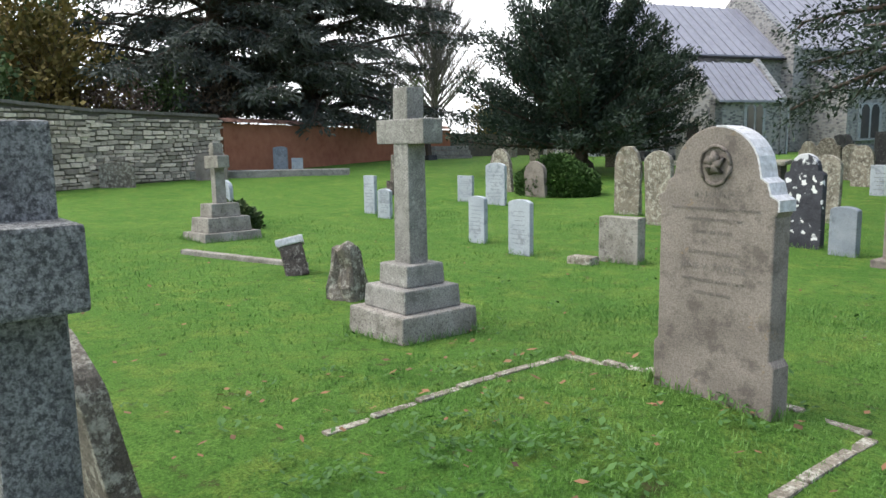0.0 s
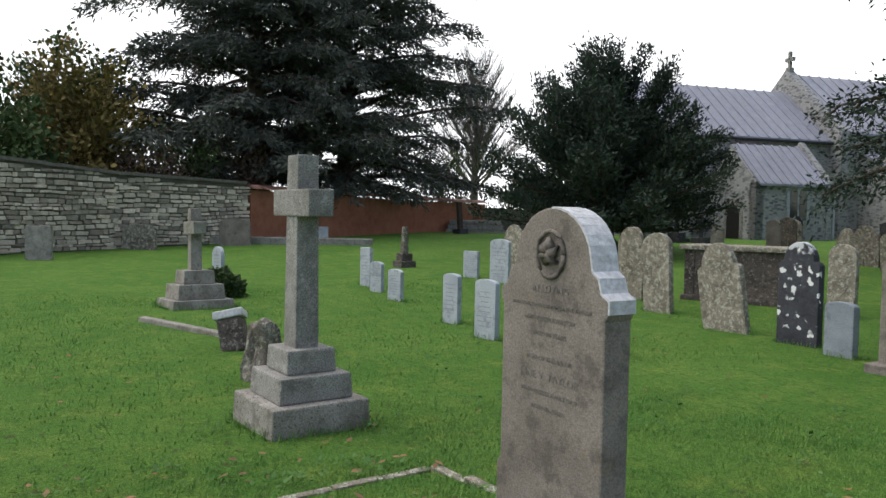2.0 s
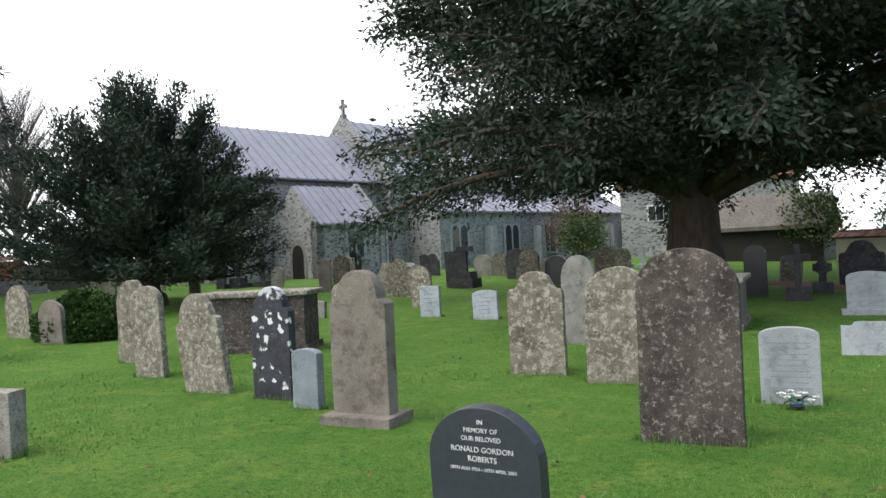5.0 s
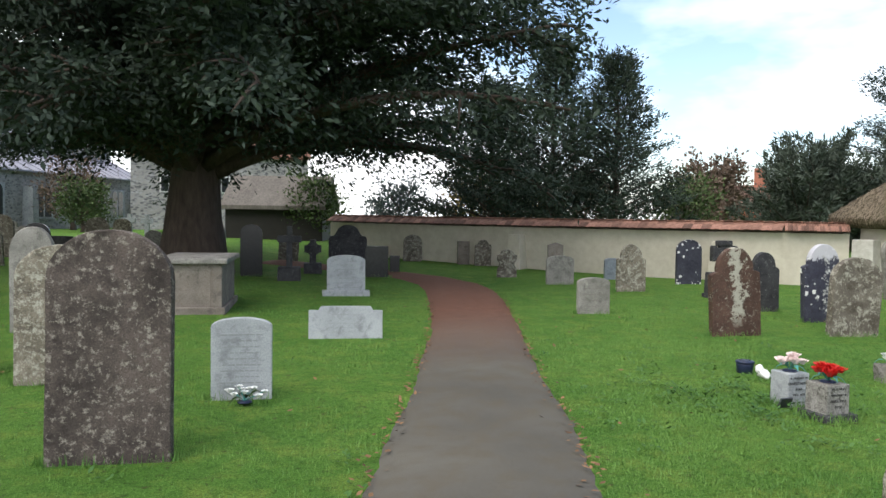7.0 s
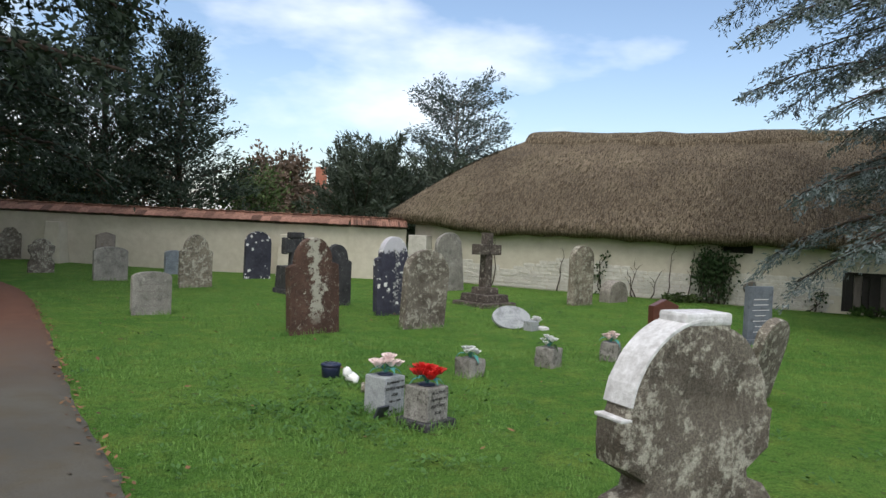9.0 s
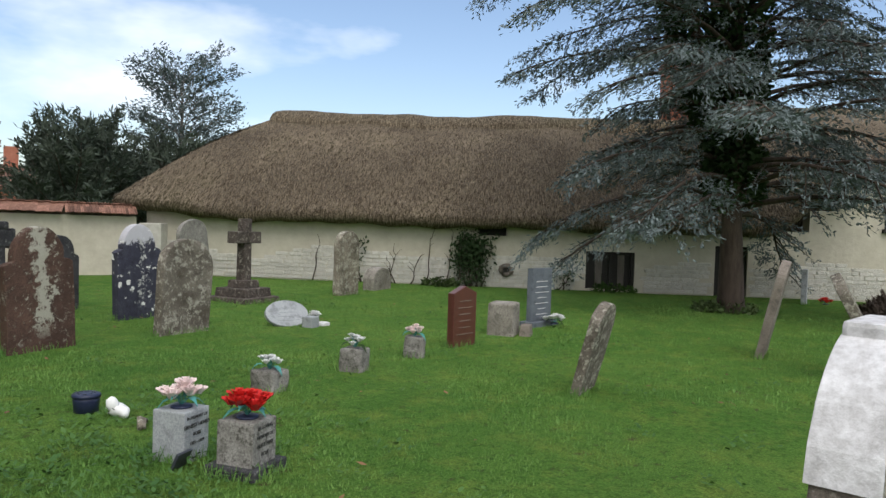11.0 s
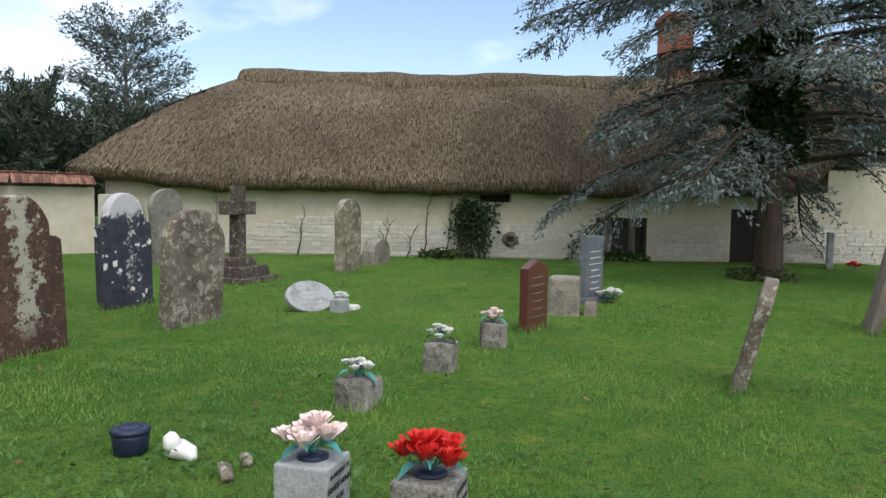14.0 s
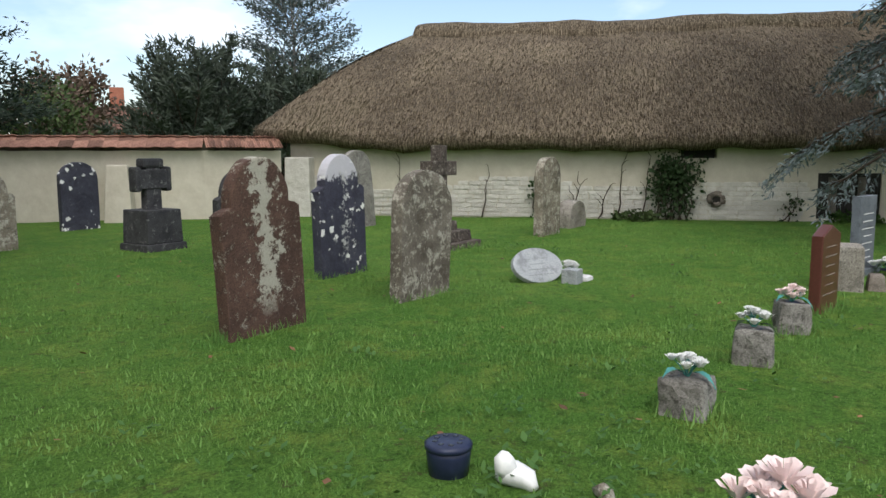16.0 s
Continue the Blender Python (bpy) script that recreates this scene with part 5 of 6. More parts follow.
for k in range(5):
    a = k * 1.2566
    tube(v, f, [Vector((0, -0.08, 1.51)), Vector((math.cos(a) * 0.035, -0.1, 1.51 + math.sin(a) * 0.04)), Vector((math.cos(a + 0.5) * 0.07, -0.08, 1.51 + math.sin(a + 0.5) * 0.075))], [0.03, 0.028, 0.012], 6)
raw("carved_rose", v, f, M_TAN, tay, True)
for i, (txt, sz) in enumerate((("IN LOVING", 0.055), ("AND LOVING MEMORY OF JANE V. TAYLOR", 0.03), ("WHO PASSED AWAY DEC", 0.034), ("AGED 84 YEARS", 0.036), ("ALSO OF THE ABOVE", 0.036), ("JANE V. TAYLOR", 0.06), ("WHO PASSED AWAY OCT", 0.036), ("AGED 80 YEARS", 0.036))):
    lettering(txt, sz, pose(0, -0.0765, (1.3, 1.22, 1.15, 1.07, 0.94, 0.84, 0.76, 0.68)[i], 90), M_CUT, tay, "inscription")
tay.scale = (0.96, 1.0, 0.89)
for pts in (((-4.75, -1.7), (-4.75, 0.3)), ((-4.75, 0.34), (-2.66, 0.34)), ((-2.64, 0.3), (-2.64, -1.2))):
    (x0, y0), (x1, y1) = pts
    kerb = empty("grave_kerb", pose(0, 0, height((x0 + x1) / 2, (y0 + y1) / 2)), "low lichened stone grave kerb sunk in grass", "grave kerb", "kerb round a grave")
    n = 6
    for i in range(n):
        zk = height(x0 + (x1 - x0) * (i + 0.5) / n, y0 + (y1 - y0) * (i + 0.5) / n) - height((x0 + x1) / 2, (y0 + y1) / 2)
        xa, ya, xb, yb = x0 + (x1 - x0) * i / n, y0 + (y1 - y0) * i / n, x0 + (x1 - x0) * (i + 1) / n, y0 + (y1 - y0) * (i + 1) / n
        part("kerbstone", boxes((min(xa, xb) - (0.035 if xa == xb else 0), max(xa, xb) + (0.035 if xa == xb else -0.01), min(ya, yb) - (0.035 if ya == yb else 0), max(ya, yb) + (0.035 if ya == yb else -0.01), zk - 0.1, zk + 0.009), bevel=0.008), M_LICHEN, kerb)

ron = empty("headstone", pose(-2.03, 3.66, 0, 3, 0, -6), "dark blue slate headstone with rounded top and pale lettering", "headstone")
part("slab", prism(outline("round", 0.66, 0.92), 0.1, 0.006), M_SLATE, ron)
for txt, sz, z in (("IN", 0.036, 0.83), ("MEMORY OF", 0.036, 0.785), ("OUR BELOVED", 0.036, 0.74), ("RONALD GORDON", 0.042, 0.68), ("ROBERTS", 0.042, 0.63), ("28TH AUG 1924 - 24TH APRIL 2003", 0.026, 0.58), ("AND OF OUR SON", 0.036, 0.33), ("JAKE RUSSELL", 0.04, 0.275), ("ROBERTS", 0.04, 0.22)):
    lettering(txt, sz, pose(0, -0.0515, z, 90), M_LETTER, ron, "inscription")

headstone(-1.4, 6.7, 0.86, 1.68, "round", M_MOTTLED, "tall dark headstone blotched all over with lichen", 0.13, rough=0.012, group=OLD, lean=-2)
headstone(-2.6, 9.4, 0.84, 1.46, "round", M_LICHEN, "pale lichened round-topped headstone", rough=0.012, group=OLD, seed=2, tilt=1)
headstone(-3.85, 9.95, 0.8, 1.42, "ogee", M_LICHEN, "yellow-lichened headstone with scalloped top", rough=0.012, group=OLD, seed=3)
headstone(-4.1, 13.1, 0.62, 1.58, "gothic", M_GREY, "tall grey pointed headstone in the grass", group=OLD)
headstone(-4.7, 6.75, 0.68, 1.6, "shoulder", M_TAN, "tall tan headstone with a moulded foot", 0.2, group=OLD, plinth=0.1)
headstone(-5.75, 7.2, 0.4, 0.7, "camber", M_BLUE, "small speckled grey granite headstone", 0.12, group=OLD, yaw=-8)
headstone(-6.5, 7.55, 0.58, 1.42, "shoulder", M_WHITECAP, "dark slate headstone with white lichen spots", 0.14, group=OLD)
headstone(-7.75, 7.75, 0.74, 1.36, "shoulder", M_LICHEN, "leaning lichen-covered old headstone", 0.12, tilt=-9, rough=0.012, group=OLD, seed=5)
headstone(-9.85, 8.75, 0.6, 1.44, "round", M_LICHEN, "lichened headstone with a rounded top", rough=0.015, group=OLD, seed=6, tilt=-3)
headstone(-11.5, 9.9, 0.66, 1.5, "gothic", M_MOSSY, "ragged headstone heavily crusted with lichen", rough=0.03, group=OLD, seed=7)
headstone(-7.85, 11.3, 0.5, 1.3, "round", M_LICHEN, "lichened headstone standing behind a taller one", rough=0.012, group=OLD, seed=8)
headstone(-18.1, 12.4, 0.85, 1.3, "gothic", M_LICHEN, "worn lichened headstone beside a bush", rough=0.02, group=OLD, seed=9, tilt=-6)
headstone(-16.0, 11.7, 0.75, 1.0, "round", M_TAN, "tan worn headstone before a bush", rough=0.02, group=OLD, seed=10, tilt=-4)
headstone(-0.65, 8.55, 0.58, 0.8, "camber", M_PALE, "speckled grey granite headstone with dark inscription", 0.09, rows=9, ink=M_FAINT, group="modern headstones")
headstone(0.74, 18.2, 0.86, 0.92, "camber", M_PALE, "pale grey headstone on a plinth", 0.12, rows=6, ink=M_FAINT, plinth=0.12, group="modern headstones")
headstone(5.3, 14.75, 0.64, 0.7, "camber", M_GREY, "small grey headstone with dark inscription panel", 0.1, rows=4, group="modern headstones")
headstone(1.1, 26.0, 1.25, 1.4, "ogee", M_DARK, "broad dark weathered headstone", group=FAR)
headstone(1.8, 22.8, 0.66, 0.9, "flat", M_BLACK, "square black granite headstone in the grass", group=FAR)
headstone(2.45, 24.1, 0.3, 0.55, "flat", M_BLACK, "small dark square headstone", group=FAR)
headstone(-1.7, 22.6, 0.6, 1.45, "round", M_BLACK, "tall dark round-topped headstone", group=FAR)
cross(-0.64, 21.8, 1.45, 0.16, 0.32, 1.1, 0.14, ((0.62, 0.35),), M_DARK, "dark stone grave cross on a block base")
cross(-0.02, 23.9, 1.0, 0.2, 0.25, 0.72, 0.16, ((0.55, 0.3),), M_DARK, "small dark grave cross with thick arms", wheel=True)
for x, y, w, h, k, m, lab in ((3.65, 29.2, 0.7, 1.0, "round", M_GREYMOT, "weathered round headstone near the wall"), (6.0, 27.6, 0.6, 0.95, "ogee", M_GREYMOT, "mottled headstone near the wall"), (5.4, 28.2, 0.45, 0.85, "flat", M_TAN, "narrow tan headstone leaning near the wall"),
                              (5.76, 23.2, 0.6, 0.85, "waist", M_GREYMOT, "small shaped headstone crusted with lichen"), (6.7, 21.0, 0.78, 0.8, "camber", M_GREY, "low grey headstone with uneven top"), (7.6, 24.2, 0.5, 1.05, "peak", M_TAN, "pale tapering headstone near the wall"),
                              (8.95, 22.8, 0.5, 0.65, "camber", M_BLUE, "small blue-grey headstone in the grass"), (7.9, 19.0, 0.76, 1.2, "shoulder", M_LICHEN, "lichened shouldered headstone in the grass"), (10.5, 21.0, 0.75, 1.28, "round", M_SPOT, "dark slate headstone with pale lichen cap"),
                              (8.9, 14.85, 0.66, 1.2, "shoulder", M_DARK, "dark slate headstone behind a brown one"), (13.9, 17.0, 0.85, 1.5, "round", M_GREY, "grey headstone leaning sideways by the barn")):
    headstone(x, y, w, h, k, m, lab, group="headstones near the boundary wall", rough=0.01, seed=int(x), tilt=-7 if x > 13 else 0)
headstone(6.59, 11.93, 0.82, 1.4, "shoulder", M_BROWN, "brown sandstone headstone with pale lichen streaks", 0.13, rough=0.012, group="headstones near the boundary wall", seed=4, tilt=-3)
headstone(9.15, 13.35, 0.8, 1.42, "shoulder", M_CAPPED, "dark slate headstone with bold white lichen blotches", 0.13, group="headstones near the boundary wall", tilt=-2)
headstone(8.5, 11.75, 0.86, 1.26, "round", M_GREYMOT, "mottled grey headstone with rounded top", 0.14, rough=0.014, group="headstones near the boundary wall", seed=11, tilt=3)
headstone(14.4, 13.2, 0.72, 1.36, "round", M_LICHEN, "tall narrow lichened headstone before the barn", 0.16, rough=0.012, group="headstones near the boundary wall", seed=12)
headstone(16.1, 13.5, 0.75, 0.52, "round", M_CONCRETE, "low speckled stone before the barn", 0.3, rough=0.02, group="headstones near the boundary wall", seed=13)
cross(9.5, 17.4, 1.34, 0.26, 0.3, 1.05, 0.16, ((0.72, 0.1), (0.62, 0.5)), M_DARK, "black grave cross with flared arms", name="grave_cross", flare=True)
cross(12.05, 13.9, 1.55, 0.2, 0.34, 1.2, 0.2, ((1.0, 0.1), (0.74, 0.16), (0.42, 0.14)), M_MOTTLED, "grey stone cross on a stepped base")
headstone(9.95, 8.3, 0.5, 0.78, "peak", M_RED, "polished red granite headstone with cut lettering", 0.1, rows=6, ink=M_TAN, group="modern headstones", yaw=-10)
headstone(12.6, 8.22, 0.58, 0.92, "flat", M_BLUEDARK, "grey slate headstone with pale inscription", 0.1, rows=7, ink=M_LETTER, plinth=0.08, group="modern headstones", yaw=-12)
st = empty("stone_block", pose(11.35, 8.3, 0, 0, 0, 10), "weathered grey stone block with broken side", "stone block")
part("block", boxes((-0.24, 0.24, -0.2, 0.2, -0.1, 0.46), bevel=0.03, taper=0.06), M_CONCRETE, st)
part("chip", boxes((-0.1, 0.16, -0.42, -0.24, -0.05, 0.16), bevel=0.03, taper=0.2), M_TAN, st, "broken stone lump")
headstone(8.26, 6.16, 0.56, 0.9, "round", M_GREYMOT, "lichen-edged headstone tipping forwards", 0.1, lean=14, rough=0.01, seed=21, group="leaning headstones")
headstone(11.75, 4.85, 0.66, 1.28, "round", M_TAN, "tall headstone tipping forwards with yellow lichen", 0.11, lean=12, rough=0.01, seed=22, group="leaning headstones")
headstone(10.6, 3.45, 0.66, 1.3, "round", M_GREYMOT, "headstone tipping far backwards", 0.11, lean=-27, rough=0.01, seed=23, group="leaning headstones")
headstone(22.3, 5.0, 0.45, 0.95, "flat", M_SLATE, "dark headstone beside the cedar trunk", group="headstones under the cedar")
headstone(20.5, 4.65, 0.5, 0.8, "flat", M_PALE, "pale headstone beside the cedar trunk", group="headstones under the cedar")
nb = headstone(3.08, 3.93, 0.84, 1.36, "keyhole", M_GREYMOT, "disc-topped headstone with white-crusted shoulder beside the path", 0.13, yaw=-14, rough=0.008, seed=31, group=OLD)
sweep = [radians(170 - 4 * i) for i in range(23)]
ribbon = [((0.334 + 0.006 * noise.noise(Vector((a * 6, 0, 0)))) * math.cos(a), 1.02 + 0.348 * math.sin(a)) for a in sweep] + [(0.322 * math.cos(a), 1.02 + 0.334 * math.sin(a)) for a in reversed(sweep)]
part("bird_lime", prism(ribbon, 0.139, 0.003), M_CHALK, nb, "white crust on the shoulder and top")
part("ledge_crust", boxes((-0.366, -0.315, -0.069, 0.068, 1.03, 1.043), bevel=0.005), M_CHALK, nb, "white crust on the ledge")
part("crest", boxes((-0.1, 0.12, -0.068, 0.068, 1.34, 1.385), bevel=0.012), M_CHALK, nb, "white-crusted flat crest")

# ---- white stones, crosses and tombs on the west lawn ----
for x, y, w, h, k in ((-10.5, 4.6, 0.36, 0.78, "camber"), (-9.05, 4.15, 0.42, 0.82, "camber"), (-13.5, 5.4, 0.42, 0.62, "camber"), (-16.1, 6.2, 0.4, 0.9, "flat"), (-15.0, 5.85, 0.42, 0.66, "camber"), (-16.6, 9.6, 0.55, 0.7, "flat"), (-15.3, 9.5, 0.66, 1.08, "camber"), (-17.4, 3.2, 0.5, 0.9, "round")):
    headstone(x, y, w, h, k, M_WHITE, "small white marble headstone with fine inscription", 0.09, rows=8, ink=M_FAINT, group=NEW_ROW, yaw=4)
headstone(-7.6, 4.65, 0.62, 0.62, "flat", M_CONCRETE, "squat lichened block headstone", 0.2, group=OLD, rough=0.012, seed=40, yaw=5)
fb = empty("footstone", pose(-7.8, 4.2, 0, 0, 0, 10), "small flat lichened stone in the grass", "stone")
part("slab", boxes((-0.28, 0.1, -0.12, 0.12, -0.05, 0.1), bevel=0.03), M_LICHEN, fb)
for x, y, w, h, k, m, lab in ((-27.4, 0.9, 0.85, 1.05, "flat", M_GREY, "grey headstone leaning against the rubble wall"), (-30.4, 4.6, 1.3, 0.95, "camber", M_GREYMOT, "broad lichened tablet at the rubble wall"), (-30.9, 8.4, 1.3, 1.1, "camber", M_TAN, "triple tablet at the garden wall"),
                              (-32.5, 12.3, 0.65, 1.15, "camber", M_BLUE, "blue-grey headstone before the cob wall"), (-31.5, 12.6, 0.5, 0.65, "flat", M_WHITE, "small white tablet before the cob wall")):
    headstone(x, y, w, h, k, m, lab, group="tablets along the garden wall", yaw=50)
kb = empty("grave_kerb", pose(-30.6, 10.6, height(-30.6, 10.6), 0, 0, 55), "low grey grave kerb along the garden wall", "grave kerb")
part("kerbstone", boxes((-3.5, 3.5, -0.5, -0.3, -0.1, 0.28), (-3.5, 3.5, 0.3, 0.5, -0.1, 0.28), bevel=0.03), M_GREY, kb)

cA = empty("stone_cross", pose(-6.45, 0.2, 0, 0, 0, 0), "tall granite cross on a three-stepped base", "grave cross", "grave crosses")
z = 0.0
for w, h in ((0.84, 0.24), (0.62, 0.2), (0.42, 0.19)):
    part("step", boxes((-w / 2, w / 2, -w / 2, w / 2, z - (0.15 if z == 0 else 0), z + h), bevel=0.02, taper=0.04), M_CONCRETE if z == 0 else M_GREY, cA)
    z += h
part("shaft", boxes((-0.115, 0.115, -0.1, 0.1, 0.62, 2.14), bevel=0.012, taper=0.12), M_GREY, cA)
part("crossbar", boxes((-0.34, 0.34, -0.105, 0.105, 1.66, 1.87), bevel=0.012), M_GREY, cA)
cross(-14.3, 1.75, 1.72, 0.2, 0.3, 1.38, 0.2, ((1.1, 0.14), (0.82, 0.26), (0.55, 0.24)), M_CONCRETE, "mossy stone cross on a stepped base with a missing arm", tilt=-2)
cross(-3.6, -3.34, 1.75, 0.22, 0.3, 1.35, 0.22, ((0.62, 0.08), (0.44, 0.1)), M_GRANITE, "rough grey granite cross beside the camera path")
headstone(-4.4, -2.92, 0.6, 0.98, "round", M_GREYMOT, "lichened headstone leaning sideways behind a granite cross", 0.12, yaw=5, lean=12, rough=0.012, seed=50, group=OLD)
rk = empty("broken_stone", pose(-8.1, 0.55, 0, 0, 0, 20), "rough broken lichened stone lump", "broken stone")
bm = boxes((-0.22, 0.22, -0.16, 0.16, -0.1, 0.6), bevel=0.06, taper=0.35)
bmesh.ops.subdivide_edges(bm, edges=bm.edges, cuts=2, use_grid_fill=True)
for v in bm.verts:
    v.co += Vector((noise.noise(v.co * 7), noise.noise(v.co * 7 + Vector((5, 0, 0))), noise.noise(v.co * 7 + Vector((0, 5, 0))))) * 0.07
part("lump", bm, M_GREYMOT, rk)
lb = empty("tilted_tablet", pose(-9.9, 0.9, 0.05, 12, -14, -30), "broken stone tablet tilted with a white top", "stone tablet")
part("block", boxes((-0.2, 0.2, -0.15, 0.15, -0.1, 0.32), bevel=0.03), M_MOTTLED, lb)
part("top_slab", boxes((-0.2, 0.22, -0.18, 0.18, 0.32, 0.42), bevel=0.02), M_CHALK, lb)
kb2 = empty("grave_kerb", pose(-11.4, 0.9, 0, 0, 0, 15), "long dark grave kerb sunk in the grass", "grave kerb")
part("kerbstone", boxes((-1.5, 1.2, -0.07, 0.07, -0.1, 0.07), bevel=0.02), M_CONCRETE, kb2)
ob = empty("small_obelisk", pose(-19.95, 9.64, height(-19.95, 9.64)), "small mossy pedestal ornament on the lawn", "ornament")
part("base", boxes((-0.25, 0.25, -0.25, 0.25, -0.1, 0.2), (-0.18, 0.18, -0.18, 0.18, 0.2, 0.42), bevel=0.02), M_MOTTLED, ob)
part("spike", boxes((-0.1, 0.1, -0.1, 0.1, 0.42, 1.2), bevel=0.03, taper=0.3), M_GREYMOT, ob)
pt = empty("leaning_post", pose(-34.5, 22.4, height(-34.5, 22.4), 0, -7, 0), "leaning weathered wooden post on the lawn", "post")
part("post", boxes((-0.13, 0.13, -0.13, 0.13, -0.1, 1.75), bevel=0.03, taper=0.1), M_BARK, pt)
part("foot", boxes((-0.35, 0.35, -0.3, 0.3, -0.1, 0.25), bevel=0.03), M_DARK, pt)
bt = empty("ledger_tomb", pose(-36.0, 24.6, height(-36, 24.6), 0, 0, 50), "long low stone ledger tomb in stepped slabs", "tomb")
for k in range(3):
    part("slab", boxes((-1.7 + k * 0.1, 1.7 - k * 0.1, -0.6 + k * 0.08, 0.6 - k * 0.08, -0.1 + k * 0.28, 0.16 + k * 0.28), bevel=0.03), M_GREY, bt)


def chest(x, y, w, d, h, yaw, mat, lid, label):
    top = empty("chest_tomb", pose(x, y, height(x, y), 0, 0, yaw), label, "tomb", "chest tombs")
    part("body", boxes((-w / 2, w / 2, -d / 2, d / 2, -0.15, h - 0.1), bevel=0.02), mat, top)
    part("plinth", boxes((-w / 2 - 0.06, w / 2 + 0.06, -d / 2 - 0.06, d / 2 + 0.06, -0.15, 0.12), bevel=0.02), mat, top)
    part("lid", boxes((-w / 2 - 0.1, w / 2 + 0.1, -d / 2 - 0.1, d / 2 + 0.1, h - 0.1, h), bevel=0.03), lid, top, "thick stone lid")
    for k in (-1, 1):
        part("corner_pilaster", boxes((k * (w / 2 - 0.1) - 0.1, k * (w / 2 - 0.1) + 0.1, -d / 2 - 0.025, -d / 2 + 0.02, 0.12, h - 0.1), bevel=0.01), mat, top)
    return top


chest(-10.1, 11.7, 2.1, 1.0, 1.15, 20, M_MOTTLED, M_LICHEN, "large lichened chest tomb with overhanging lid")
chest(-2.15, 16.1, 1.1, 2.1, 1.0, 0, M_TAN, M_GREY, "pale chest tomb with heavy slab lid under the yew")
bk = empty("book_headstone", pose(0.5, 12.15, 0, -6, 0, -3), "low white marble tablet shaped like an open book", "headstone", "modern headstones")
part("tablet", prism([(-0.54, -0.15), (0.54, -0.15), (0.54, 0.42), (0.4, 0.42), (0.36, 0.48), (-0.36, 0.48), (-0.4, 0.42), (-0.54, 0.42)], 0.1, 0.01), M_PALE, bk)
tagged(part("inscription", bars(0.9, 0.48, 5, 3, -0.05), M_FAINT, bk), kind="stuff")
r = random.Random(12)
far = ((-9.2, 17.4, 0.55, 0.8, "flat", M_WHITE), (-7.5, 17.0, 0.66, 0.72, "camber", M_WHITE), (-17.3, 24.6, 0.55, 1.3, "round", M_TAN), (-18.8, 28, 0.8, 1.3, "round", M_MOTTLED), (-23.0, 36.0, 0.7, 1.3, "round", M_BLACK), (-24, 26.2, 0.45, 1.15, "round", M_DARK), (-11.7, 21.6, 0.56, 1.15, "round", M_LICHEN),
       (-12.4, 26.2, 0.95, 1.4, "flat", M_DARK), (-13.9, 32.5, 0.9, 1.0, "round", M_GREY), (-13, 32.3, 0.65, 1.05, "round", M_GREYMOT), (-11.5, 30.4, 0.95, 1.3, "round", M_DARK), (-10.5, 29.4, 0.75, 1.05, "camber", M_GREY), (-8.9, 27.4, 0.85, 1.1, "round", M_BLACK), (-7.35, 28.5, 0.78, 1.3, "round", M_GREYMOT),
       (-8.1, 27.3, 0.7, 0.7, "flat", M_DARK), (-16.2, 31.1, 0.45, 1.15, "peak", M_DARK), (-12.5, 17.0, 0.65, 0.46, "flat", M_GREY), (-22.0, 22.5, 0.5, 1.2, "gothic", M_LICHEN), (-10.65, 19.8, 0.66, 1.2, "gothic", M_LICHEN), (-12.95, 22.6, 0.9, 1.3, "ogee", M_GREYMOT), (-19.2, 29.2, 0.85, 1.2, "round", M_GREYMOT),
       (-9.8, 27, 0.78, 1.35, "round", M_GREYMOT), (-9.5, 28.3, 0.85, 0.95, "round", M_GREY), (-7.6, 33.1, 0.7, 1.1, "round", M_GREYMOT), (-20.5, 30.5, 0.7, 1.0, "round", M_GREY), (-15.5, 28, 0.6, 0.9, "camber", M_PALE), (-17, 33.5, 0.7, 1.1, "shoulder", M_DARK), (-21.5, 27, 0.6, 0.9, "round", M_GREY),
       (-26, 22, 0.6, 1.1, "round", M_GREYMOT), (-27.5, 26, 0.6, 1.1, "gothic", M_LICHEN), (-33.5, 27.5, 0.6, 1.2, "gothic", M_LICHEN), (-31.5, 29, 0.6, 1.0, "round", M_GREYMOT), (-30, 31, 0.6, 1.1, "round", M_PALE), (-34.2, 28.6, 0.6, 1.1, "round", M_GREY), (-9.0, 24.3, 0.6, 1.0, "round", M_GREYMOT), (-6.0, 20.3, 0.6, 0.9, "shoulder", M_GREYMOT),
       (-14.5, 24.5, 0.7, 1.1, "shoulder", M_LICHEN), (-5.2, 27.0, 0.6, 1.0, "round", M_GREY), (-3.6, 30.5, 0.7, 1.1, "round", M_GREY), (-0.9, 28.2, 0.7, 0.9, "camber", M_GREYMOT))
names = {"round": "round-topped", "flat": "square", "camber": "low curved", "gothic": "pointed", "ogee": "scroll-topped", "peak": "tapering", "shoulder": "shouldered"}
for x, y, w, h, k, m in far:
    headstone(x, y, w, h, k, m, f"{names[k]} headstone of {m.name.replace('_', ' ')} on the church lawn", group=FAR, tilt=r.uniform(-4, 4), lean=r.uniform(-3, 3), yaw=r.uniform(-6, 6), rows=5 if m is M_WHITE else 0)
cross(-23.6, 26.9, 1.75, 0.16, 0.3, 1.4, 0.14, ((0.9, 0.2), (0.6, 0.25)), M_DARK, "tall dark grave cross by the church")
cross(-22.7, 27.5, 1.3, 0.16, 0.28, 1.0, 0.14, ((0.7, 0.25),), M_DARK, "dark grave cross by the church", wheel=True)
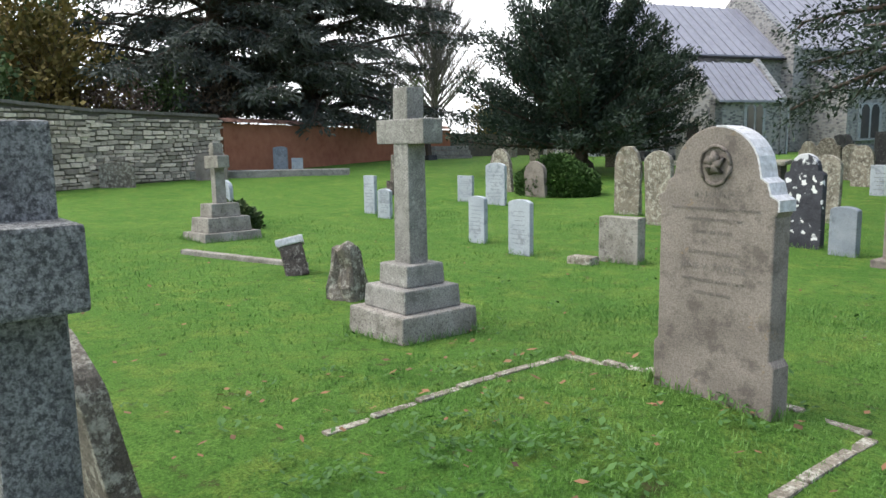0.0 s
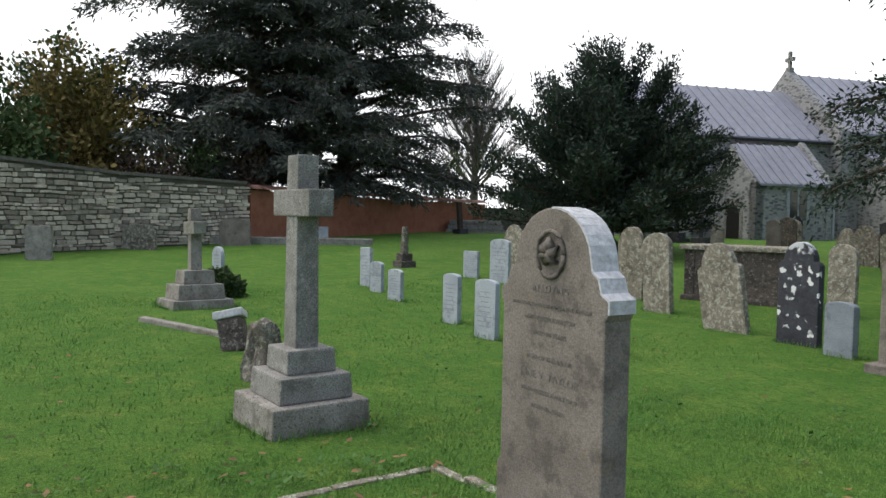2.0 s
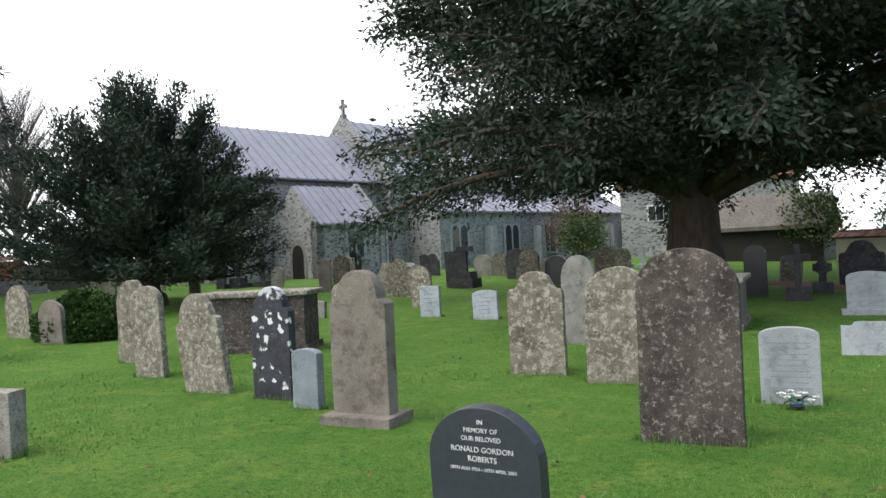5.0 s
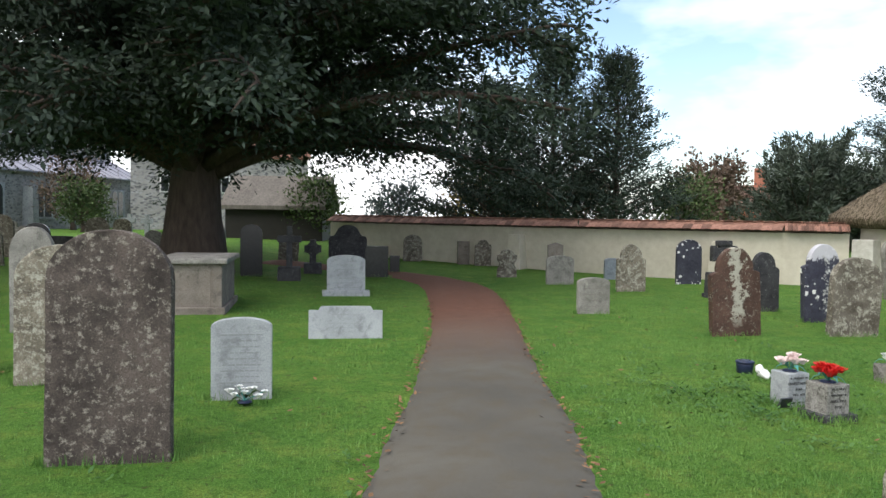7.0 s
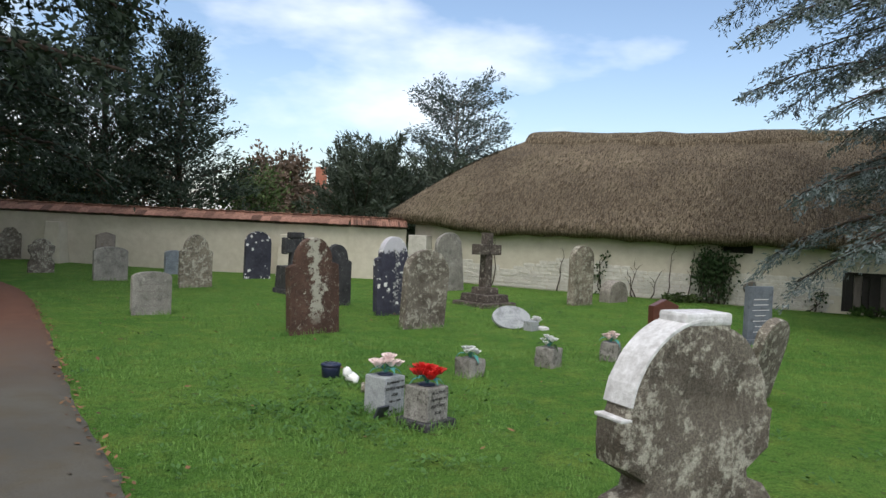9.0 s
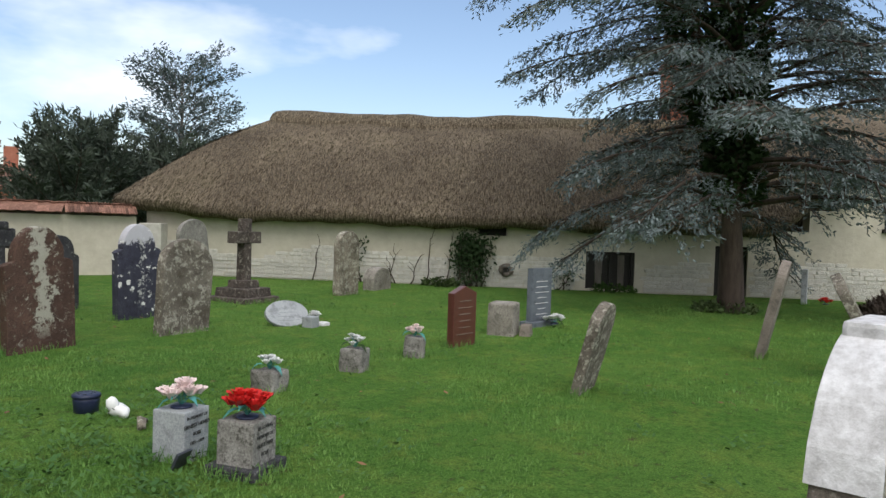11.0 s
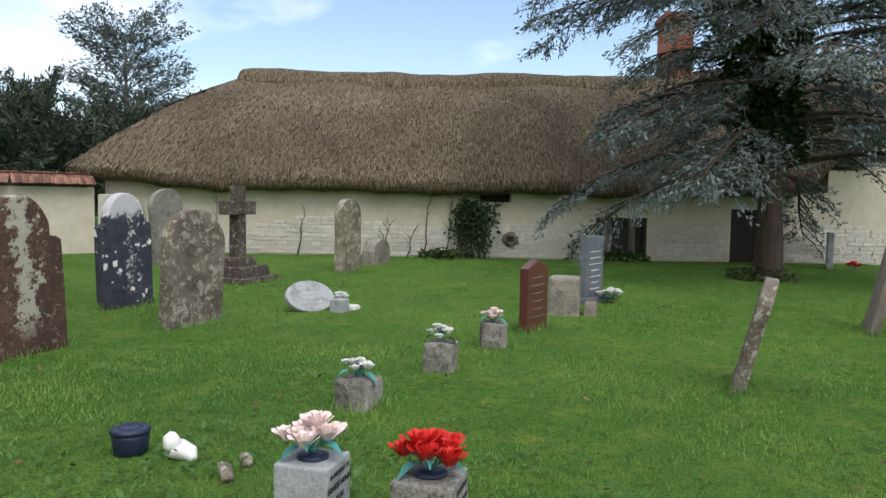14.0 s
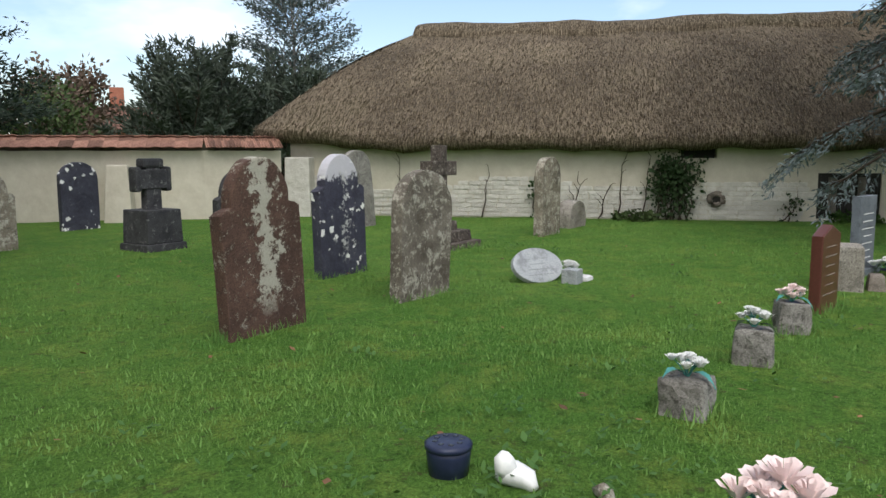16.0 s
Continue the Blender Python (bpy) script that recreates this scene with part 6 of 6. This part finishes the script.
cross(-12.1, 26.3, 1.75, 0.18, 0.32, 1.45, 0.16, ((0.95, 0.35), (0.7, 0.25)), M_DARK, "dark grave cross on a heavy base")
cross(-8.2, 37, 1.2, 0.2, 0.26, 0.9, 0.16, ((0.5, 0.2),), M_PALE, "pale grave cross beyond the yew")
cross(-7.4, 36.7, 1.2, 0.2, 0.26, 0.9, 0.16, ((0.5, 0.2),), M_PALE, "pale grave cross beyond the yew")


# ---- flowers and small memorials ----
def bloom(bm, c, r, seed):
    """A rose: curled petals round a centre."""
    g = random.Random(seed)
    for ring, n in ((0.35, 3), (0.65, 5), (1.0, 6)):
        for k in range(n):
            a = k * 6.283 / n + ring * 5 + g.uniform(-0.2, 0.2)
            o, w = r * ring, r * (0.35 + 0.4 * ring)
            pts = []
            for i in range(4):
                t = i / 3
                for s in (-1, 0, 1):
                    rr = o * (0.35 + 0.6 * t + 0.25 * t * t) - abs(s) * 0.12 * r
                    aa = a + s * w / max(o, 0.3 * r) * 0.55
                    pts.append(bm.verts.new(c + Vector((math.cos(aa) * rr, math.sin(aa) * rr, r * (-0.5 + 1.3 * t - 0.45 * ring * t - abs(s) * 0.12 * t)))))
            for i in range(3):
                for s in range(2):
                    q = i * 3 + s
                    bm.faces.new((pts[q], pts[q + 1], pts[q + 4], pts[q + 3]))


def bouquet(x, y, z, n, spread, size, mat, label, seed, leaves=6, leafmat=None):
    top = empty("flower_arrangement", pose(x, y, z), label, "flowers", "grave flowers")
    g = random.Random(seed)
    v, f = [], []
    tube(v, f, [Vector((0, 0, 0.0)), Vector((0, 0, 0.012)), Vector((0, 0, 0.02))], [0.07, 0.07, 0.05], 14)
    raw("holder", v, f, M_NAVY, top, True)
    sv, sf = [], []
    for k in range(n):
        a = k * 2.4
        d = spread * math.sqrt((k + 0.4) / n)
        c = Vector((math.cos(a) * d, math.sin(a) * d, 0.075 + g.uniform(0, 0.05) + (0.03 if d < spread * 0.5 else 0)))
        tube(sv, sf, [Vector((0, 0, 0.01)), c * 0.5 + Vector((0, 0, 0.02)), c], [0.004] * 3, 5)
        bm = bmesh.new()
        bloom(bm, c, size * g.uniform(0.8, 1.1), seed + k)
        part("bloom", bm, mat, top, smooth=True)
    raw("stems", sv, sf, M_TEAL, top)
    for k in range(leaves):
        a = k * 6.283 / leaves + 0.4
        bm = bmesh.new()
        L, w = 0.12, 0.03
        row = [[bm.verts.new((math.cos(a) * (0.04 + L * t) - math.sin(a) * s * w * math.sin(math.pi * min(0.97, t + 0.06)), math.sin(a) * (0.04 + L * t) + math.cos(a) * s * w * math.sin(math.pi * min(0.97, t + 0.06)), 0.05 + 0.05 * math.sin(t * 2.6) - 0.05 * t * (k % 3) + abs(s) * 0.006)) for s in (-1, 0, 1)] for t in (0, 0.3, 0.6, 0.85, 1.0)]
        for p, q in zip(row, row[1:]):
            for i in (0, 1):
                bm.faces.new((p[i], p[i + 1], q[i + 1], q[i]))
        part("leaf", bm, leafmat or M_TEAL, top, smooth=True)
    return top


def vase_block(x, y, w, h, yaw, mat, label, plinth=False, worn=0.0):
    top = empty("flower_vase_block", pose(x, y, 0, 0, 0, yaw), label, "grave vase", "stone flower vases")
    bm = boxes((-w / 2, w / 2, -w / 2, w / 2, -0.06, h), bevel=0.012 + worn)
    if worn:
        bmesh.ops.subdivide_edges(bm, edges=bm.edges, cuts=3, use_grid_fill=True)
        for v in bm.verts:
            q = v.co * 11 + Vector((x, y, 0))
            v.co += Vector((noise.noise(q), noise.noise(q + Vector((7, 0, 0))), 0.6 * noise.noise(q + Vector((0, 7, 0))))) * 0.022
    part("block", bm, mat, top)
    if plinth:
        part("plinth", boxes((-w * 0.7, w * 0.7, -w * 0.7, w * 0.7, -0.06, 0.06), bevel=0.01), M_DARK, top, "dark plinth slab")
    return top


a = vase_block(4.72, 7.78, 0.25, 0.32, 8, M_PALE, "pale square stone vase with dark painted lettering")
for i, (txt, sz) in enumerate((("IN MEMORY OF", 0.03), ("ERNEST HENRY", 0.038), ("ROSE", 0.034), ("1901 - 1979", 0.03))):
    lettering(txt, sz, pose(0, -0.1275, 0.265 - 0.055 * i, 90), M_INK, a, "lettering")
b = vase_block(4.73, 7.23, 0.26, 0.33, 8, M_VASE, "speckled stone vase with dark painted lettering", True)
for i, (txt, sz) in enumerate((("IN LOVING", 0.032), ("MEMORY OF", 0.032), ("ALICE MAY", 0.036), ("ROSE", 0.034))):
    lettering(txt, sz, pose(0, -0.1325, 0.28 - 0.055 * i, 90), M_INK, b, "lettering")
bouquet(4.72, 7.78, 0.32, 7, 0.125, 0.062, M_ROSEPINK, "pale pink artificial roses with teal leaves", 2)
bouquet(4.73, 7.23, 0.33, 8, 0.125, 0.064, M_ROSERED, "red artificial roses with teal leaves", 5)
pl = empty("small_plaque", pose(4.55, 7.62, 0.0, 25, 0, 10), "small dark plaque leaning on a stone vase", "plaque")
part("plaque", boxes((-0.07, 0.07, -0.01, 0.01, 0, 0.11), bevel=0.004), M_SLATE, pl)
for k, (x, y, w, h) in enumerate(((6.5, 8.55, 0.25, 0.2), (7.72, 8.45, 0.25, 0.25), (8.9, 8.4, 0.24, 0.24))):
    vase_block(x, y, w, h, 12 * k, M_VASE, "small weathered stone flower vase", worn=0.015)
    bouquet(x, y, h - 0.02, 9, 0.1, 0.04, (M_FLOWERWHITE, M_FLOWERWHITE, M_ROSEPINK)[k], "faded pale artificial flowers in a stone vase", 10 + k * 7, 3, (M_TEAL, M_IVY, M_TEAL)[k])
bouquet(12.6, 7.95, 0.05, 8, 0.16, 0.06, M_FLOWERWHITE, "white flowers laid at a slate headstone", 40, 3, M_IVY)
bouquet(20.2, 4.2, 0.05, 5, 0.15, 0.07, M_ROSERED, "red and white flowers under the cedar", 44, 3, M_IVY)
bouquet(-0.6, 8.3, 0.02, 9, 0.2, 0.04, M_FLOWERWHITE, "withered white flowers at a granite headstone", 48, 4, M_IVY)
pot = empty("flower_pot", pose(5.1, 9.2, 0), "navy plastic grave pot with a pierced lid", "pot")
v, f = [], []
tube(v, f, [Vector((0, 0, -0.03)), Vector((0, 0, 0.1)), Vector((0, 0, 0.125))], [0.085, 0.1, 0.1], 20)
raw("body", v, f, M_NAVY, pot, True)
v, f = [], []
tube(v, f, [Vector((0, 0, 0.125)), Vector((0, 0, 0.145)), Vector((0, 0, 0.155))], [0.108, 0.108, 0.09], 20)
lid = raw("lid", v, f, M_NAVY, pot, True)
# the lid is uncut; small black blocks put the shade of its holes in colour
for k in range(8):
    part("hole", boxes((math.cos(k * 0.785) * 0.06 - 0.01, math.cos(k * 0.785) * 0.06 + 0.01, math.sin(k * 0.785) * 0.06 - 0.01, math.sin(k * 0.785) * 0.06 + 0.01, 0.152, 0.158)), M_BLACK, lid)
fg = empty("white_ornament", pose(5.15, 8.9, 0), "small white weathered garden ornament", "ornament")
v, f = [], []
tube(v, f, [Vector((-0.02, -0.11, 0.02)), Vector((0, -0.07, 0.04)), Vector((0, 0, 0.05)), Vector((0, 0.05, 0.04)), Vector((0, 0.08, 0.03))], [0.02, 0.045, 0.058, 0.045, 0.02], 12, 0.14)
tube(v, f, [Vector((-0.02, 0.02, 0.05)), Vector((-0.03, 0.025, 0.09)), Vector((-0.03, 0.03, 0.13)), Vector((-0.02, 0.03, 0.155))], [0.03, 0.05, 0.042, 0.015], 12, 0.08)
raw("figure", v, f, M_FLOWERWHITE, fg, True)
pc = empty("stone_fragments", pose(5.05, 8.5, 0, 0, 0, 40), "broken pale stone fragments in the grass", "stones")
v, f = [], []
tube(v, f, [Vector((-0.1, 0, 0.03)), Vector((0, 0.02, 0.05)), Vector((0.08, 0, 0.03))], [0.03, 0.035, 0.02], 9, 0.2)
tube(v, f, [Vector((0.1, -0.1, 0.02)), Vector((0.16, -0.1, 0.04)), Vector((0.2, -0.08, 0.02))], [0.03, 0.035, 0.02], 9, 0.2)
raw("fragment", v, f, M_LICHEN, pc, True)
ov = empty("oval_plaque", pose(9.95, 11.1, 0, -35, 0, -25), "white oval memorial tablet tilted on the grass", "memorial tablet")
part("tablet", prism([(0.34 * math.cos(t), 0.2 + 0.22 * math.sin(t)) for t in np.linspace(0, 6.283, 25)[:-1]], 0.06, 0.008), M_PALE, ov)
tagged(part("inscription", bars(0.6, 0.4, 4, 9, -0.03), M_FAINT, ov), kind="stuff")
ov2 = empty("marble_vase", pose(10.05, 10.8, 0), "small pale marble vase with a white heart", "grave vase")
part("block", boxes((-0.09, 0.09, -0.09, 0.09, -0.05, 0.16), bevel=0.01), M_PALE, ov2)
part("heart", boxes((0.14, 0.34, -0.12, 0.06, -0.03, 0.06), bevel=0.04), M_CHALK, ov2)
bouquet(10.35, 10.95, 0.05, 4, 0.07, 0.06, M_FLOWERWHITE, "faded flowers beside an oval tablet", 60, 2, M_IVY)

# dug earth pile under the cedar
ep = empty("leaf_heap", pose(18.3, 2.6, 0), "low heap of dead twigs and leaves by the barn", "leaf heap")
g = np.random.default_rng(9)
a, d = g.uniform(0, 6.283, 1500), g.uniform(0, 1, 1500) ** 0.6
p = np.stack([np.cos(a) * d * 1.6, np.sin(a) * d * 1.0, 0.45 * (1 - d ** 2) * g.uniform(0.4, 1, 1500)], axis=1)
tagged(quads("leaves", leaf_quads(g, p, np.tile([0, 0, 0.1], (1500, 1)), 0.2, 0.03, 4, 0.06), M_BARK, ep), kind="stuff")


# ---- fallen leaves and grass blades ----
def lawn_blades():
    g = np.random.default_rng(77)
    out = []
    for x0, x1, y0, y1, dens, size in ((-7, -1, -2.6, 5, 1700, 0.034), (1.5, 10, 4, 13, 1350, 0.03), (-4.5, 6, 2, 11, 800, 0.032), (-18, -4, -3, 12, 220, 0.04), (7, 19, 1, 19, 240, 0.04), (-8, 9, 8, 22, 200, 0.04)):
        n = int((x1 - x0) * (y1 - y0) * dens)
        x, y = g.uniform(x0, x1, n), g.uniform(y0, y1, n)
        keep = np.array([not on_path(a, b) for a, b in zip(x, y)])
        x, y = x[keep], y[keep]
        n = len(x)
        clump = np.array([0.75 + 0.5 * noise.noise(Vector((a * 1.7, b * 1.7, 0))) + 0.35 * noise.noise(Vector((a * 6, b * 6, 3))) for a, b in zip(x, y)])
        edge = np.minimum(np.minimum(x - x0, x1 - x), np.minimum(y - y0, y1 - y))
        h = size * clump * g.uniform(0.5, 1.4, n) * np.clip(edge / 1.6, 0.15, 1)
        t = g.uniform(0, 6.283, n)
        w = np.full(n, 0.0032 if size < 0.04 else 0.0055) * g.uniform(0.7, 1.3, n)
        z = np.array([height(a, b) for a, b in zip(x, y)])
        base = np.stack([x, y, z - 0.005], axis=1)
        sd = np.stack([np.cos(t) * w, np.sin(t) * w, 0 * t], axis=1)
        bend = np.stack([np.sin(t) * h * g.uniform(-0.9, 0.9, n), -np.cos(t) * h * g.uniform(-0.9, 0.9, n), h], axis=1)
        out.append(np.stack([base - sd, base + sd, base + bend + sd * 0.25, base + bend - sd * 0.25], axis=1))
    # longer grass left uncut round the feet of the stones
    for fx, fy, fw, ft, yaw in FEET + [(-3.46, 0.13, 0.8, 0.15, -4), (-6.45, 0.2, 0.84, 0.84, 0), (4.72, 7.78, 0.25, 0.25, 8), (4.73, 7.23, 0.36, 0.36, 8), (6.5, 8.55, 0.25, 0.25, 0), (7.72, 8.45, 0.25, 0.25, 12), (8.9, 8.4, 0.24, 0.24, 24), (12.05, 13.9, 1.0, 1.0, 0), (-14.3, 1.75, 1.1, 1.1, 0)]:
        if abs(fx) + abs(fy) > 28:
            continue
        k = int(260 * (fw + ft))
        t, side = g.uniform(-1, 1, k), g.integers(0, 4, k)
        off = g.exponential(0.035, k) + 0.005
        lx = np.where(side < 2, t * fw / 2, np.where(side == 2, 1, -1) * (fw / 2 + off))
        ly = np.where(side < 2, np.where(side == 0, 1, -1) * (ft / 2 + off), t * ft / 2)
        c, q = math.cos(radians(yaw)), math.sin(radians(yaw))
        x, y = fx + lx * c - ly * q, fy + lx * q + ly * c
        h = g.uniform(0.03, 0.11, k)
        t = g.uniform(0, 6.283, k)
        base = np.stack([x, y, np.array([height(a, b) for a, b in zip(x, y)]) - 0.005], axis=1)
        sd = np.stack([np.cos(t) * 0.004, np.sin(t) * 0.004, 0 * t], axis=1)
        bend = np.stack([np.sin(t) * h * g.uniform(-0.7, 0.7, k), -np.cos(t) * h * g.uniform(-0.7, 0.7, k), h], axis=1)
        out.append(np.stack([base - sd, base + sd, base + bend + sd * 0.25, base + bend - sd * 0.25], axis=1))
    tagged(quads("grass", np.concatenate(out), M_BLADE), "uneven green lawn grass among the graves", "grass", kind="stuff")
    # broad-leaved weeds and clover in loose patches
    k = 420
    cx, cy = g.uniform(-9, 14, k), g.uniform(-3, 14, k)
    near = g.uniform(0, 1, k) < 0.5
    cx[near], cy[near] = np.where(g.uniform(0, 1, near.sum()) < 0.45, g.normal(-3.6, 1.2, near.sum()), g.normal(4.3, 0.7, near.sum())), 0
    cy[near] = np.where(cx[near] < 0, g.normal(-1.2, 0.8, near.sum()), g.normal(7.9, 0.9, near.sum()))
    px, py = np.repeat(cx, 12) + g.normal(0, 0.09, k * 12), np.repeat(cy, 12) + g.normal(0, 0.09, k * 12)
    keep = np.array([not on_path(a, b) for a, b in zip(px, py)])
    px, py = px[keep], py[keep]
    w = np.stack([px, py, np.array([height(a, b) for a, b in zip(px, py)]) + g.uniform(0.02, 0.065, len(px))], axis=1)
    t = g.uniform(0, 6.283, len(px))
    L, W = g.uniform(0.02, 0.06, len(px))[:, None], g.uniform(0.008, 0.02, len(px))[:, None]
    u, q = np.stack([np.cos(t), np.sin(t), g.uniform(0, 0.7, len(px))], axis=1) * L, np.stack([-np.sin(t), np.cos(t), g.uniform(-0.3, 0.3, len(px))], axis=1) * W
    tagged(quads("lawn_weeds", np.stack([w, w + u * 0.6 + q, w + u * 1.2, w + u * 0.6 - q], axis=1), M_WEED), "low broad-leaved weeds and clover in the lawn", "weeds", kind="stuff")
    n = 1600
    x, y = g.uniform(-12, 14, n), g.uniform(-3, 18, n)
    x[:160], y[:160] = g.uniform(-6, -2, 160), g.uniform(-3, 0.6, 160)
    # litter caught along both edges of the path
    for i in range(160, 960):
        t = (i - 160) / 800 * 20 - 3
        for (a, b), (c, d) in zip(EDGES, EDGES[1:]):
            if a[1] <= t < c[1]:
                k = (t - a[1]) / (c[1] - a[1])
                x[i] = (a[0] + (c[0] - a[0]) * k if i % 2 else b[0] + (d[0] - b[0]) * k) + g.normal(0, 0.05)
                y[i] = t
    c = np.stack([x, y, np.array([height(a, b) for a, b in zip(x, y)]) + g.uniform(0.03, 0.06, n)], axis=1)
    t = g.uniform(0, 6.283, n)
    u = np.stack([np.cos(t), np.sin(t), g.uniform(-0.3, 0.5, n)], axis=1) * g.uniform(0.012, 0.04, n)[:, None]
    s = np.stack([-np.sin(t), np.cos(t), g.uniform(-0.2, 0.4, n)], axis=1) * g.uniform(0.012, 0.025, n)[:, None]
    tagged(quads("fallen_leaves", np.stack([c - u, c + s, c + u, c - s], axis=1), M_DEADLEAF), "scattered brown fallen leaves on the lawn", "fallen leaves", kind="stuff")


lawn_blades()
